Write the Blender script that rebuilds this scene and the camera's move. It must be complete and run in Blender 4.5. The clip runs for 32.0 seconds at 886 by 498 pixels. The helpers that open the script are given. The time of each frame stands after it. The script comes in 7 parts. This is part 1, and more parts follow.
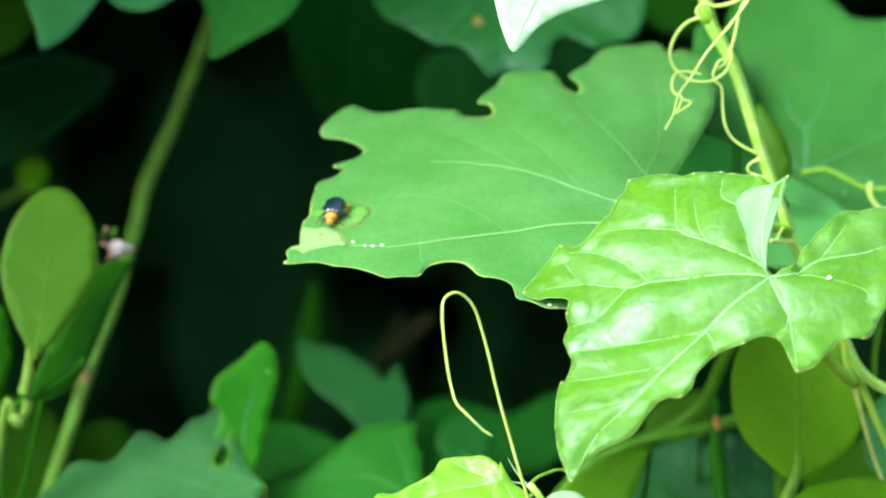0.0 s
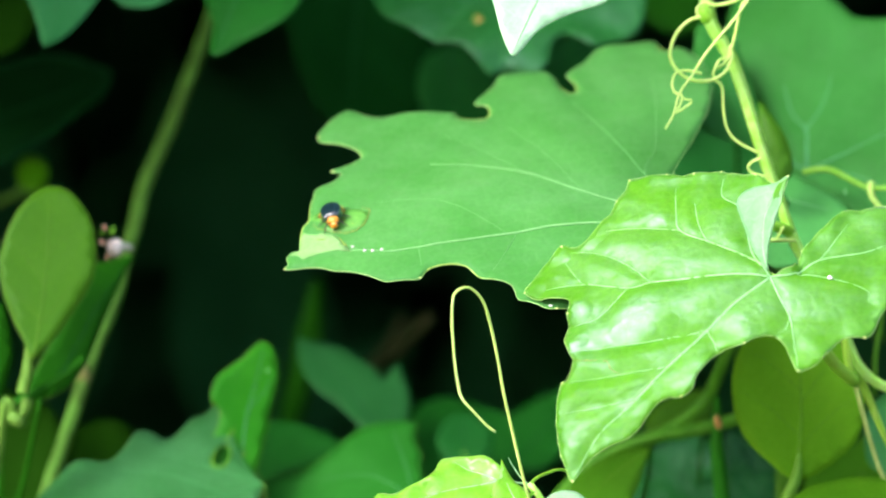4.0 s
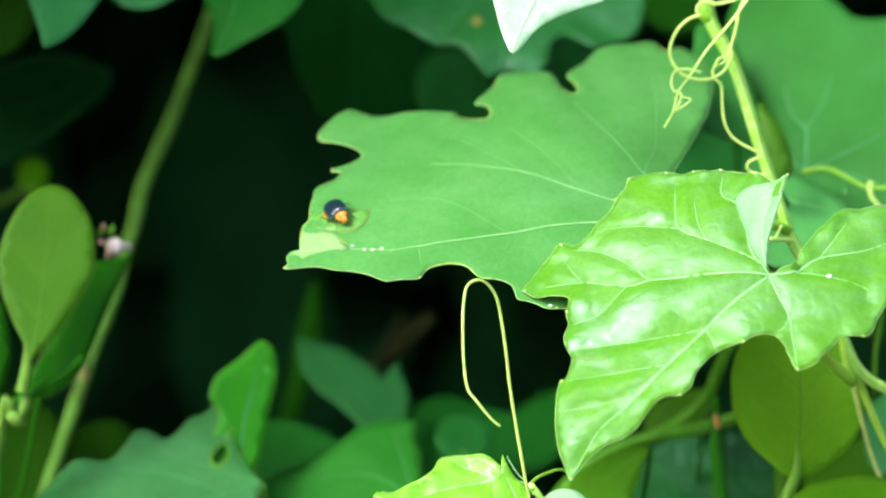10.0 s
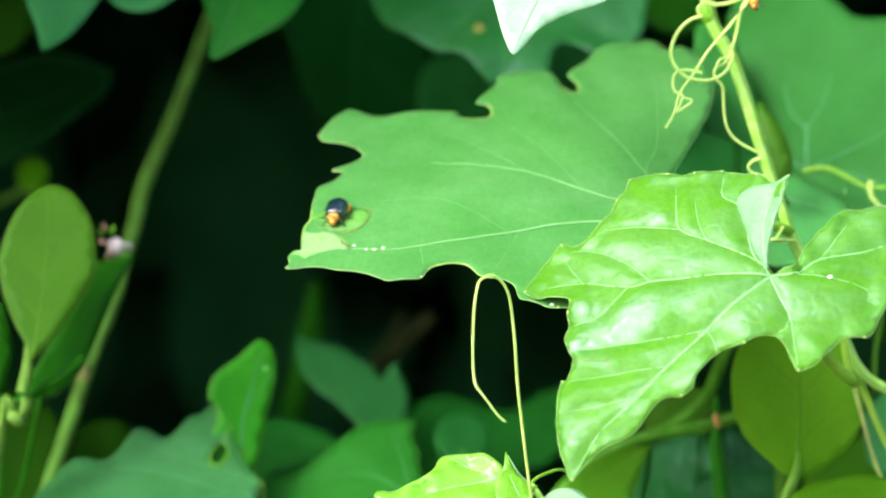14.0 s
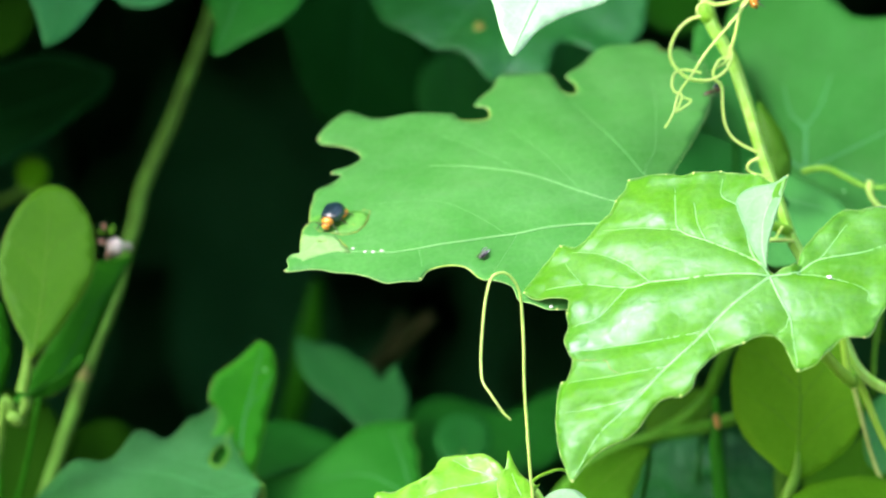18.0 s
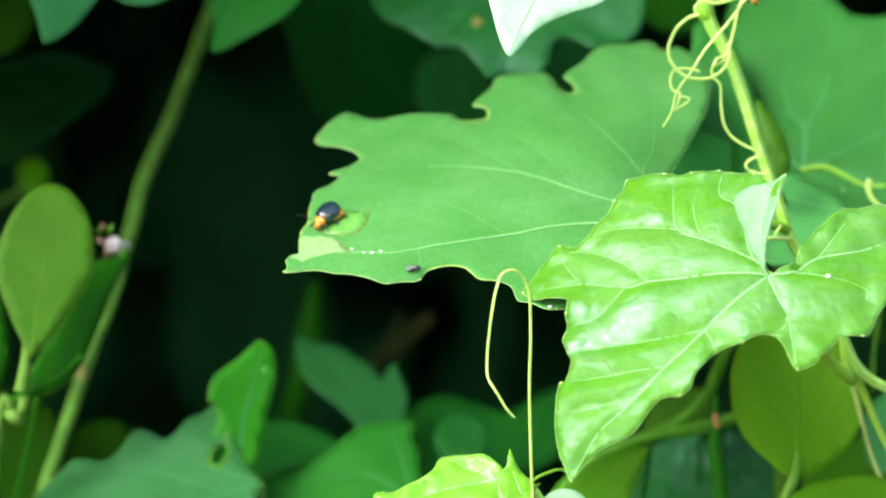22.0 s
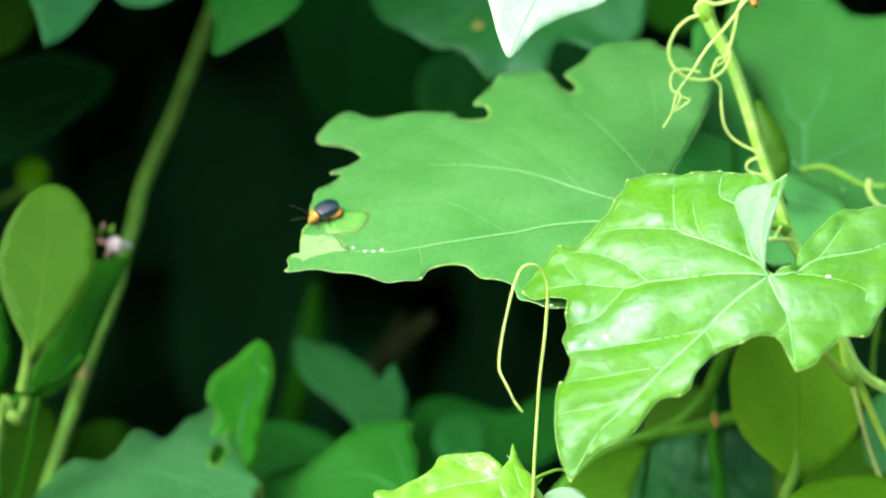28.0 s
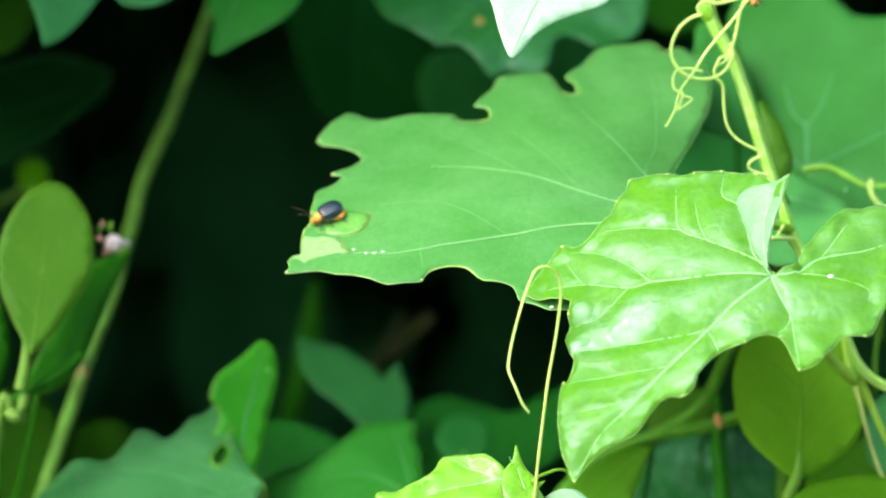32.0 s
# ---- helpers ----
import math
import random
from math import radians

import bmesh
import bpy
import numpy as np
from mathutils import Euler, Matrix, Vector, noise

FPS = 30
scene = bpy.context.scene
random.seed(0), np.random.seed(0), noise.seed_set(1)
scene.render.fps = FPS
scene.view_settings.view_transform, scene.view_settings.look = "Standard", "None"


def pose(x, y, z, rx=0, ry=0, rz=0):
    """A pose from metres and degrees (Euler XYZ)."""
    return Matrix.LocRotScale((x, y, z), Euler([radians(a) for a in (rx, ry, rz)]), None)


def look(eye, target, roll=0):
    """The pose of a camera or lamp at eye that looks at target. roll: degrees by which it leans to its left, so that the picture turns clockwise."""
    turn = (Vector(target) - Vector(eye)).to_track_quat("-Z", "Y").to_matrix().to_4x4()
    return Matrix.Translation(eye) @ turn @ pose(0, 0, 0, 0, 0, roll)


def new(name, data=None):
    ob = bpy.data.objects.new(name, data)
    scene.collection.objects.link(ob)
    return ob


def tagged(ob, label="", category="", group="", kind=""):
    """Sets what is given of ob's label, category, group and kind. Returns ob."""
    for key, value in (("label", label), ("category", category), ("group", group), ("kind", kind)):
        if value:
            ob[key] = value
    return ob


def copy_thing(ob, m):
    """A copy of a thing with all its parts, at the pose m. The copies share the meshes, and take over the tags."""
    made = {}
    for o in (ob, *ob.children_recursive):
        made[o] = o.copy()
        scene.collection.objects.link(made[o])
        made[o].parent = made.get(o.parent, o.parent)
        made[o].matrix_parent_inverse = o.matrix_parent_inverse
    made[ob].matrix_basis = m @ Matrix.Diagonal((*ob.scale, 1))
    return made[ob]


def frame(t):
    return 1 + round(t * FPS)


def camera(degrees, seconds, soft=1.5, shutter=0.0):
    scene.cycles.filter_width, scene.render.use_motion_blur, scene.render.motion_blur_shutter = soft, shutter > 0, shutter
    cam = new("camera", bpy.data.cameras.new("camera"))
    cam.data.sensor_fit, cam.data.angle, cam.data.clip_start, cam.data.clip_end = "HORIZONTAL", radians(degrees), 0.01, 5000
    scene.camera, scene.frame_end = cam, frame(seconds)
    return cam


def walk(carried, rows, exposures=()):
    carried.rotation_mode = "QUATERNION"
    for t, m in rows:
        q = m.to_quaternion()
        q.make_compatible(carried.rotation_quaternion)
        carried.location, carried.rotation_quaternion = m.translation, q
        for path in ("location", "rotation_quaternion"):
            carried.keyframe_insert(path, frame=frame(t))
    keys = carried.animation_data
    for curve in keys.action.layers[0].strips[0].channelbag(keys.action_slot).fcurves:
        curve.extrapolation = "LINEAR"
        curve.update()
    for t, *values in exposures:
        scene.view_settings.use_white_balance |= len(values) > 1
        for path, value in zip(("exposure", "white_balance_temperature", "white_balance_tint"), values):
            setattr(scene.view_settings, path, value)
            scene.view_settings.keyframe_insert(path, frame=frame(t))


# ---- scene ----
from mathutils import geometry

# ---- camera: stands still on a support, long lens, stopped part-way ----
cam = camera(9.0, 32.0, soft=2.1)
cam.data.dof.use_dof = True
cam.data.dof.focus_distance = 1.128
cam.data.dof.aperture_fstop = 9.5
walk(cam, [(0.0, pose(0.0, -1.1437, 1.3, 90, 0, 0)), (32.0, pose(0.0, -1.1437, 1.3, 90, 0, 0))],
     exposures=[(0.0, 1.56, 6350, 15), (32.0, 1.56, 6350, 15)])

# ---- light: bright hazy sky ----
SUN_UP, SUN_ROUND = 42, 230
world = bpy.data.worlds.new("sky")
scene.world = world
world.use_nodes = True
sky = world.node_tree.nodes.new("ShaderNodeTexSky")
sky.sky_type = "NISHITA"
sky.sun_disc = False
sky.sun_elevation, sky.sun_rotation = radians(SUN_UP), radians(SUN_ROUND)
sky.dust_density = 4.0
world.node_tree.links.new(sky.outputs[0], world.node_tree.nodes["Background"].inputs[0])
world.node_tree.nodes["Background"].inputs[1].default_value = 0.15
sun = new("sun", bpy.data.lights.new("sun", "SUN"))
sun.data.energy, sun.data.angle, sun.data.color = 1.45, radians(22), (1.0, 1.0, 1.0)
a, e = radians(SUN_ROUND), radians(SUN_UP)
sun.matrix_world = look((math.sin(a) * math.cos(e) * 5, math.cos(a) * math.cos(e) * 5, 1.3 + math.sin(e) * 5), (0, 0, 1.3))


# ---- materials ----
def node_mat(name):
    m = bpy.data.materials.new(name)
    m.use_nodes = True
    nt = m.node_tree
    return m, nt, nt.nodes["Principled BSDF"], nt.nodes["Material Output"]


def coords(nt, scale):
    tc = nt.nodes.new("ShaderNodeTexCoord")
    mp = nt.nodes.new("ShaderNodeMapping")
    mp.inputs["Scale"].default_value = (scale, scale, scale)
    nt.links.new(tc.outputs["Object"], mp.inputs[0])
    return mp.outputs[0]


def noise_tex(nt, vec, scale, detail=3.0, rough=0.55):
    n = nt.nodes.new("ShaderNodeTexNoise")
    n.inputs["Scale"].default_value, n.inputs["Detail"].default_value, n.inputs["Roughness"].default_value = scale, detail, rough
    nt.links.new(vec, n.inputs["Vector"])
    return n.outputs[0]


def ramp(nt, fac, stops):
    r = nt.nodes.new("ShaderNodeValToRGB")
    el = r.color_ramp.elements
    while len(el) < len(stops):
        el.new(0.5)
    for s, (p, c) in zip(el, stops):
        s.position, s.color = p, (*c, 1)
    nt.links.new(fac, r.inputs[0])
    return r.outputs[0]


def mix(nt, fac, a, b, mode="MIX"):
    n = nt.nodes.new("ShaderNodeMix")
    n.data_type, n.blend_type = "RGBA", mode
    for sock, val in ((n.inputs[0], fac), (n.inputs[6], a), (n.inputs[7], b)):
        if isinstance(val, (int, float)):
            sock.default_value = val
        elif isinstance(val, tuple):
            sock.default_value = (*val, 1)
        else:
            nt.links.new(val, sock)
    return n.outputs[2]


def leaf_mat(name, dark, light, through_col, rough=0.42, thin=0.25, bump=0.1, stain=0.15, spec=0.3, net=0.1, coat=0.0, patchy=0.0, fuzz=0.0):
    """Leaf blade: mottled green with a fine vein net and cell relief; some light passes through."""
    m, nt, bsdf, out = node_mat(name)
    v = coords(nt, 1.0)
    big = noise_tex(nt, v, 38, 4, 0.6)
    mid = noise_tex(nt, v, 170, 4, 0.65)
    fine = noise_tex(nt, v, 1100, 3)
    col = ramp(nt, big, [(0.28, dark), (0.72, light)])
    tone = ramp(nt, mid, [(0.3, (0.88, 0.9, 0.87)), (0.7, (1.1, 1.07, 1.11))])
    col = mix(nt, 0.7, col, tone, "MULTIPLY")
    speck = ramp(nt, fine, [(0.35, (0.86, 0.86, 0.86)), (0.65, (1.1, 1.1, 1.1))])
    col = mix(nt, 0.6, col, speck, "MULTIPLY")
    mask = ramp(nt, noise_tex(nt, v, 120, 6, 0.75), [(0.58, (0, 0, 0)), (0.78, (stain, stain, stain))])
    col = mix(nt, mask, col, (light[0] * 1.6 + 0.03, light[1] * 1.1, light[2] * 1.5 + 0.01))
    # vein net: lines between warped cells
    warp = nt.nodes.new("ShaderNodeMix")
    warp.data_type, warp.blend_type = "RGBA", "LINEAR_LIGHT"
    warp.inputs[0].default_value = 0.0016
    nt.links.new(v, warp.inputs[6])
    wn = nt.nodes.new("ShaderNodeTexNoise")
    wn.inputs["Scale"].default_value = 260
    nt.links.new(v, wn.inputs["Vector"])
    nt.links.new(wn.outputs["Color"], warp.inputs[7])
    vor = nt.nodes.new("ShaderNodeTexVoronoi")
    vor.feature = "DISTANCE_TO_EDGE"
    vor.inputs["Scale"].default_value = 270
    nt.links.new(warp.outputs[2], vor.inputs["Vector"])
    lines = ramp(nt, vor.outputs["Distance"], [(0.0, (net, net, net)), (0.09, (0, 0, 0))])
    col = mix(nt, lines, col, (light[0] * 1.5 + 0.04, light[1] * 1.25, light[2] * 1.6 + 0.03))
    nt.links.new(col, bsdf.inputs["Base Color"])
    rr = ramp(nt, mid, [(0.25, (rough - 0.1,) * 3), (0.75, (rough + 0.14,) * 3)])
    nt.links.new(rr, bsdf.inputs["Roughness"])
    bsdf.inputs["Specular IOR Level"].default_value = spec
    bsdf.inputs["Coat Weight"].default_value, bsdf.inputs["Coat Roughness"].default_value = coat, 0.36
    if fuzz:
        # fine down on a young blade; its bluish tint stands for sky sheen
        bsdf.inputs["Sheen Weight"].default_value, bsdf.inputs["Sheen Roughness"].default_value = fuzz, 0.35
        bsdf.inputs["Sheen Tint"].default_value = (0.8, 0.95, 1.0, 1)
    if patchy:
        # uneven gloss in patches; the bluish tint paints the sky's reflection
        st = nt.nodes.new("ShaderNodeMapping")
        st.inputs["Scale"].default_value, st.inputs["Rotation"].default_value = (0.7, 1.9, 1.0), (0, 0, radians(20))
        nt.links.new(v, st.inputs[0])
        gloss_map = ramp(nt, noise_tex(nt, st.outputs[0], 48, 5, 0.6), [(0.41, (coat * (1 - patchy),) * 3), (0.62, (coat,) * 3)])
        grit = ramp(nt, noise_tex(nt, v, 420, 4, 0.7), [(0.35, (0.35, 0.35, 0.35)), (0.65, (1, 1, 1))])
        gloss_map = mix(nt, 0.6, gloss_map, grit, "MULTIPLY")
        nt.links.new(gloss_map, bsdf.inputs["Specular IOR Level"])
        bsdf.inputs["Specular Tint"].default_value = (0.7, 0.88, 1.0, 1)
        bsdf.inputs["IOR"].default_value = 1.62
        bsdf.inputs["Coat Weight"].default_value = 0.0
    cells = ramp(nt, vor.outputs["Distance"], [(0.0, (0, 0, 0)), (0.25, (1, 1, 1))])
    b1 = nt.nodes.new("ShaderNodeBump")
    b1.inputs["Strength"].default_value, b1.inputs["Distance"].default_value = bump, 0.0006
    nt.links.new(cells, b1.inputs["Height"])
    b2 = nt.nodes.new("ShaderNodeBump")
    b2.inputs["Strength"].default_value, b2.inputs["Distance"].default_value = bump, 0.002
    nt.links.new(noise_tex(nt, v, 300, 4, 0.6), b2.inputs["Height"])
    nt.links.new(b1.outputs[0], b2.inputs["Normal"])
    nt.links.new(b2.outputs[0], bsdf.inputs["Normal"])
    tr = nt.nodes.new("ShaderNodeBsdfTranslucent")
    tr.inputs[0].default_value = (*through_col, 1)
    mx = nt.nodes.new("ShaderNodeMixShader")
    mx.inputs[0].default_value = thin
    nt.links.new(bsdf.outputs[0], mx.inputs[1])
    nt.links.new(tr.outputs[0], mx.inputs[2])
    nt.links.new(mx.outputs[0], out.inputs[0])
    return m


def plain_mat(name, c1, c2, scale=300, rough=0.5, bump=0.2, metal=0.0, coat=0.0, thin=0.0, spec=0.5):
    """Mottled solid: stems, insects, soil."""
    m, nt, bsdf, out = node_mat(name)
    v = coords(nt, 1.0)
    n = noise_tex(nt, v, scale, 4)
    n2 = noise_tex(nt, v, scale * 0.15, 2)
    col = ramp(nt, n, [(0.3, c1), (0.7, c2)])
    col = mix(nt, 0.4, col, ramp(nt, n2, [(0.35, (0.7, 0.7, 0.7)), (0.65, (1.15, 1.15, 1.15))]), "MULTIPLY")
    nt.links.new(col, bsdf.inputs["Base Color"])
    bsdf.inputs["Roughness"].default_value, bsdf.inputs["Metallic"].default_value = rough, metal
    bsdf.inputs["Coat Weight"].default_value, bsdf.inputs["Coat Roughness"].default_value = coat, 0.12
    bsdf.inputs["Specular IOR Level"].default_value = spec
    b = nt.nodes.new("ShaderNodeBump")
    b.inputs["Strength"].default_value, b.inputs["Distance"].default_value = bump, 0.3 / scale
    nt.links.new(n, b.inputs["Height"])
    nt.links.new(b.outputs[0], bsdf.inputs["Normal"])
    if thin:
        tr = nt.nodes.new("ShaderNodeBsdfTranslucent")
        tr.inputs[0].default_value = (*c2, 1)
        mx = nt.nodes.new("ShaderNodeMixShader")
        mx.inputs[0].default_value = thin
        nt.links.new(bsdf.outputs[0], mx.inputs[1])
        nt.links.new(tr.outputs[0], mx.inputs[2])
        nt.links.new(mx.outputs[0], out.inputs[0])
    return m


YOUNG = leaf_mat("young_leaf", (0.052, 0.23, 0.002), (0.09, 0.305, 0.01), (0.14, 0.46, 0.03), 0.42, 0.2, 0.11, 0.3, 0.3, 0.13, 1.0, 0.85, 0.42)
TENDER = leaf_mat("tender_leaf", (0.12, 0.4, 0.003), (0.19, 0.5, 0.03), (0.22, 0.55, 0.04), 0.36, 0.2, 0.12, 0.4, 0.3, 0.15, 0.8, 0.6, 0.3)
# paleness of a strongly lit, overexposed leaf is put into the base colour
PALELIT = leaf_mat("pale_lit_leaf", (0.3, 0.62, 0.3), (0.44, 0.76, 0.46), (0.36, 0.7, 0.2), 0.4, 0.22, 0.08, 0.25, 0.5, 0.1)
MATURE = leaf_mat("mature_leaf", (0.046, 0.226, 0.034), (0.087, 0.3, 0.07), (0.06, 0.38, 0.03), 0.48, 0.2, 0.07, 0.12, 0.3, 0.1, 0.24, 0.9)
# shade on the back leaves is put into this dark base colour
BACKGREEN = leaf_mat("shade_green_leaf", (0.004, 0.085, 0.005), (0.014, 0.175, 0.016), (0.015, 0.2, 0.006), 0.5, 0.2, 0.1, 0.2, 0.12, 0.03)
MIDGREEN = leaf_mat("mid_green_leaf", (0.018, 0.125, 0.022), (0.048, 0.205, 0.062), (0.03, 0.25, 0.012), 0.5, 0.2, 0.1, 0.2, 0.08, 0.05)
TIPGREEN = leaf_mat("bluish_tip_leaf", (0.014, 0.15, 0.03), (0.045, 0.27, 0.075), (0.03, 0.2, 0.03), 0.5, 0.2, 0.1, 0.2, 0.15, 0.03)
BACKLEAF = leaf_mat("back_leaf", (0.018, 0.148, 0.014), (0.036, 0.215, 0.035), (0.03, 0.27, 0.012), 0.5, 0.2, 0.1, 0.2, 0.1, 0.06)
LOWGREEN = leaf_mat("low_leaf", (0.008, 0.13, 0.006), (0.022, 0.2, 0.018), (0.02, 0.22, 0.008), 0.5, 0.2, 0.1, 0.2, 0.1, 0.04)
SPOTM = leaf_mat("spotted_leaf", (0.009, 0.105, 0.014), (0.032, 0.215, 0.045), (0.03, 0.2, 0.02), 0.45, 0.2, 0.2, 0.3, 0.2, 0.05, 0.45, 0.95)
MIDTEAL = leaf_mat("dull_teal_leaf", (0.01, 0.11, 0.018), (0.03, 0.19, 0.045), (0.02, 0.15, 0.02), 0.5, 0.2, 0.1, 0.2, 0.1, 0.03)
# base colour nearly black: the gap's shade is put into it
BLACKSHADE = leaf_mat("black_shade_leaf", (0.002, 0.022, 0.003), (0.006, 0.048, 0.008), (0.002, 0.03, 0.002), 0.7, 0.12, 0.08, 0.1, 0.02, 0.0)
UPGREEN = leaf_mat("upright_leaf", (0.01, 0.17, 0.003), (0.035, 0.28, 0.01), (0.05, 0.35, 0.01), 0.5, 0.25, 0.1, 0.2, 0.12, 0.04)
# green darkened in the base colour to stand for shade in the gap
MURKSHADE = leaf_mat("murk_shade_leaf", (0.004, 0.09, 0.01), (0.014, 0.155, 0.022), (0.01, 0.1, 0.006), 0.6, 0.15, 0.08, 0.15, 0.1, 0.0)
# high base colour stands in for light falling on one far leaf
GLOW = leaf_mat("far_lit_leaf", (0.12, 0.5, 0.005), (0.18, 0.6, 0.01), (0.2, 0.6, 0.01), 0.6, 0.3, 0.05, 0.1, 0.05, 0.0)
# very dark base colour carries the shade of the deepest leaves
DEEPSHADE = leaf_mat("deep_shade_leaf", (0.002, 0.036, 0.004), (0.006, 0.07, 0.009), (0.002, 0.04, 0.003), 0.7, 0.12, 0.08, 0.1, 0.02, 0.0)
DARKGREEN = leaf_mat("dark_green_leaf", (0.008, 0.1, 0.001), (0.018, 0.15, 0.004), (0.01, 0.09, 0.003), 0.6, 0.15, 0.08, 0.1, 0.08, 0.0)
TEALM = leaf_mat("bluish_leaf", (0.006, 0.085, 0.01), (0.022, 0.17, 0.034), (0.008, 0.08, 0.012), 0.34, 0.15, 0.6, 0.5, 0.3, 0.0, 0.5, 0.95)
OLIVE = leaf_mat("olive_leaf", (0.1, 0.34, 0.006), (0.2, 0.53, 0.018), (0.22, 0.52, 0.01), 0.6, 0.35, 0.12, 0.25, 0.06, 0.06)
OLIVEMID = leaf_mat("mid_olive_leaf", (0.062, 0.26, 0.006), (0.11, 0.36, 0.016), (0.14, 0.36, 0.008), 0.6, 0.3, 0.06, 0.15, 0.06, 0.06)
OBOV = leaf_mat("shrub_leaf", (0.036, 0.15, 0.002), (0.06, 0.205, 0.006), (0.1, 0.24, 0.005), 0.5, 0.25, 0.06, 0.15, 0.15, 0.04)
# olive leaves dimmed by base colour in place of shade
SHADEOLIVE = leaf_mat("shade_olive_leaf", (0.008, 0.05, 0.001), (0.018, 0.085, 0.004), (0.02, 0.07, 0.001), 0.7, 0.25, 0.08, 0.1, 0.02, 0.0)
PALEM = leaf_mat("pale_underside", (0.16, 0.4, 0.1), (0.27, 0.53, 0.18), (0.3, 0.5, 0.1), 0.5, 0.25, 0.3, 0.4)
PALELOBE = leaf_mat("pale_lobe_leaf", (0.11, 0.33, 0.11), (0.22, 0.47, 0.23), (0.25, 0.5, 0.1), 0.5, 0.2, 0.2, 0.4, 0.4, 0.15)
VEIN = plain_mat("vein_pale", (0.23, 0.58, 0.18), (0.33, 0.69, 0.32), 900, 0.5, thin=0.15)
VEIN_UP = plain_mat("vein_green", (0.16, 0.46, 0.14), (0.24, 0.54, 0.2), 900, 0.55, thin=0.15)
RIMM = plain_mat("leaf_rim", (0.28, 0.6, 0.12), (0.42, 0.7, 0.24), 900, 0.5, thin=0.15)
LOBEGREEN = leaf_mat("light_lobe", (0.07, 0.38, 0.06), (0.11, 0.47, 0.1), (0.1, 0.45, 0.05), 0.5, 0.25, 0.06, 0.1, 0.3, 0.08)
RIM_DIM = plain_mat("dim_rim", (0.1, 0.22, 0.015), (0.2, 0.33, 0.04), 900, 0.5, thin=0.15)
VEIN_SOFT = plain_mat("vein_soft", (0.085, 0.35, 0.075), (0.12, 0.4, 0.1), 900, 0.55, thin=0.15)
VEIN_TEAL = plain_mat("vein_teal", (0.045, 0.25, 0.075), (0.07, 0.29, 0.1), 900, 0.5, spec=0.2)
VEIN_OVAL = plain_mat("vein_oval", (0.1, 0.31, 0.004), (0.15, 0.38, 0.015), 900, 0.5, spec=0.15)
VEIN_DIM = plain_mat("vein_dim", (0.025, 0.19, 0.04), (0.045, 0.23, 0.06), 900, 0.5, spec=0.15)
VEIN_DARK = plain_mat("vein_dark", (0.004, 0.07, 0.012), (0.01, 0.1, 0.02), 900, 0.5, spec=0.1)
VEIN_OLIVE = plain_mat("vein_olive", (0.055, 0.17, 0.004), (0.08, 0.22, 0.01), 900, 0.5, spec=0.15)
STEMM = plain_mat("vine_stem", (0.28, 0.68, 0.035), (0.5, 0.87, 0.2), 500, 0.4, coat=0.5, thin=0.15)
SHOOTM = plain_mat("green_shoot", (0.16, 0.47, 0.015), (0.28, 0.6, 0.05), 500, 0.45, thin=0.15, spec=0.3)
TENDM = plain_mat("tendril_skin", (0.52, 0.83, 0.14), (0.64, 0.9, 0.25), 900, 0.4, coat=0.2, thin=0.15)
JOINTM = plain_mat("green_joint", (0.46, 0.84, 0.06), (0.62, 0.92, 0.16), 500, 0.45, thin=0.35, spec=0.3)
SHRUBM = plain_mat("shrub_stem", (0.045, 0.18, 0.005), (0.1, 0.29, 0.018), 260, 0.6, 0.4, spec=0.15)
BUSHM = plain_mat("bush_branch", (0.05, 0.24, 0.006), (0.1, 0.35, 0.02), 260, 0.5, 0.4, spec=0.2)
WOODY = plain_mat("woody_stem", (0.062, 0.155, 0.016), (0.11, 0.315, 0.035), 160, 0.6, 0.5, spec=0.2)
BROWNM = plain_mat("dry_twig", (0.36, 0.5, 0.09), (0.52, 0.68, 0.18), 600, 0.7)
TOOTHM = plain_mat("leaf_tooth", (0.5, 0.66, 0.16), (0.66, 0.78, 0.3), 900, 0.4)
GNAWED = plain_mat("gnawed_edge", (0.09, 0.17, 0.012), (0.22, 0.34, 0.04), 1500, 0.6)
SCRAPED = plain_mat("scraped_leaf", (0.06, 0.28, 0.03), (0.12, 0.37, 0.05), 700, 0.45, 0.5, coat=0.15, thin=0.15)
CALLUS = plain_mat("bite_callus", (0.26, 0.48, 0.06), (0.4, 0.6, 0.12), 900, 0.5)
LATEX = plain_mat("white_sap", (0.75, 0.76, 0.72), (0.85, 0.85, 0.8), 900, 0.3, coat=0.4)
BUDM = plain_mat("bud_white", (0.62, 0.55, 0.45), (0.8, 0.74, 0.66), 300, 0.6)
BUDPINK = plain_mat("bud_pink", (0.2, 0.1, 0.06), (0.42, 0.28, 0.18), 500, 0.6)
ORANGE = plain_mat("beetle_orange", (0.75, 0.26, 0.015), (0.85, 0.36, 0.03), 700, 0.3, 0.1, coat=0.5)
ELYTRA = plain_mat("beetle_black", (0.004, 0.016, 0.022), (0.01, 0.034, 0.042), 1400, 0.3, 0.2, coat=1.0, spec=0.2)
LEGM = plain_mat("beetle_leg", (0.02, 0.02, 0.015), (0.06, 0.05, 0.03), 900, 0.4)
EYEM = plain_mat("insect_eye", (0.01, 0.008, 0.006), (0.02, 0.015, 0.012), 900, 0.15, coat=0.6)
FLYM = plain_mat("fly_grey", (0.03, 0.03, 0.035), (0.09, 0.085, 0.09), 1500, 0.45, coat=0.3)
WASPM = plain_mat("wasp_brown", (0.03, 0.012, 0.006), (0.1, 0.045, 0.02), 900, 0.35, coat=0.4)
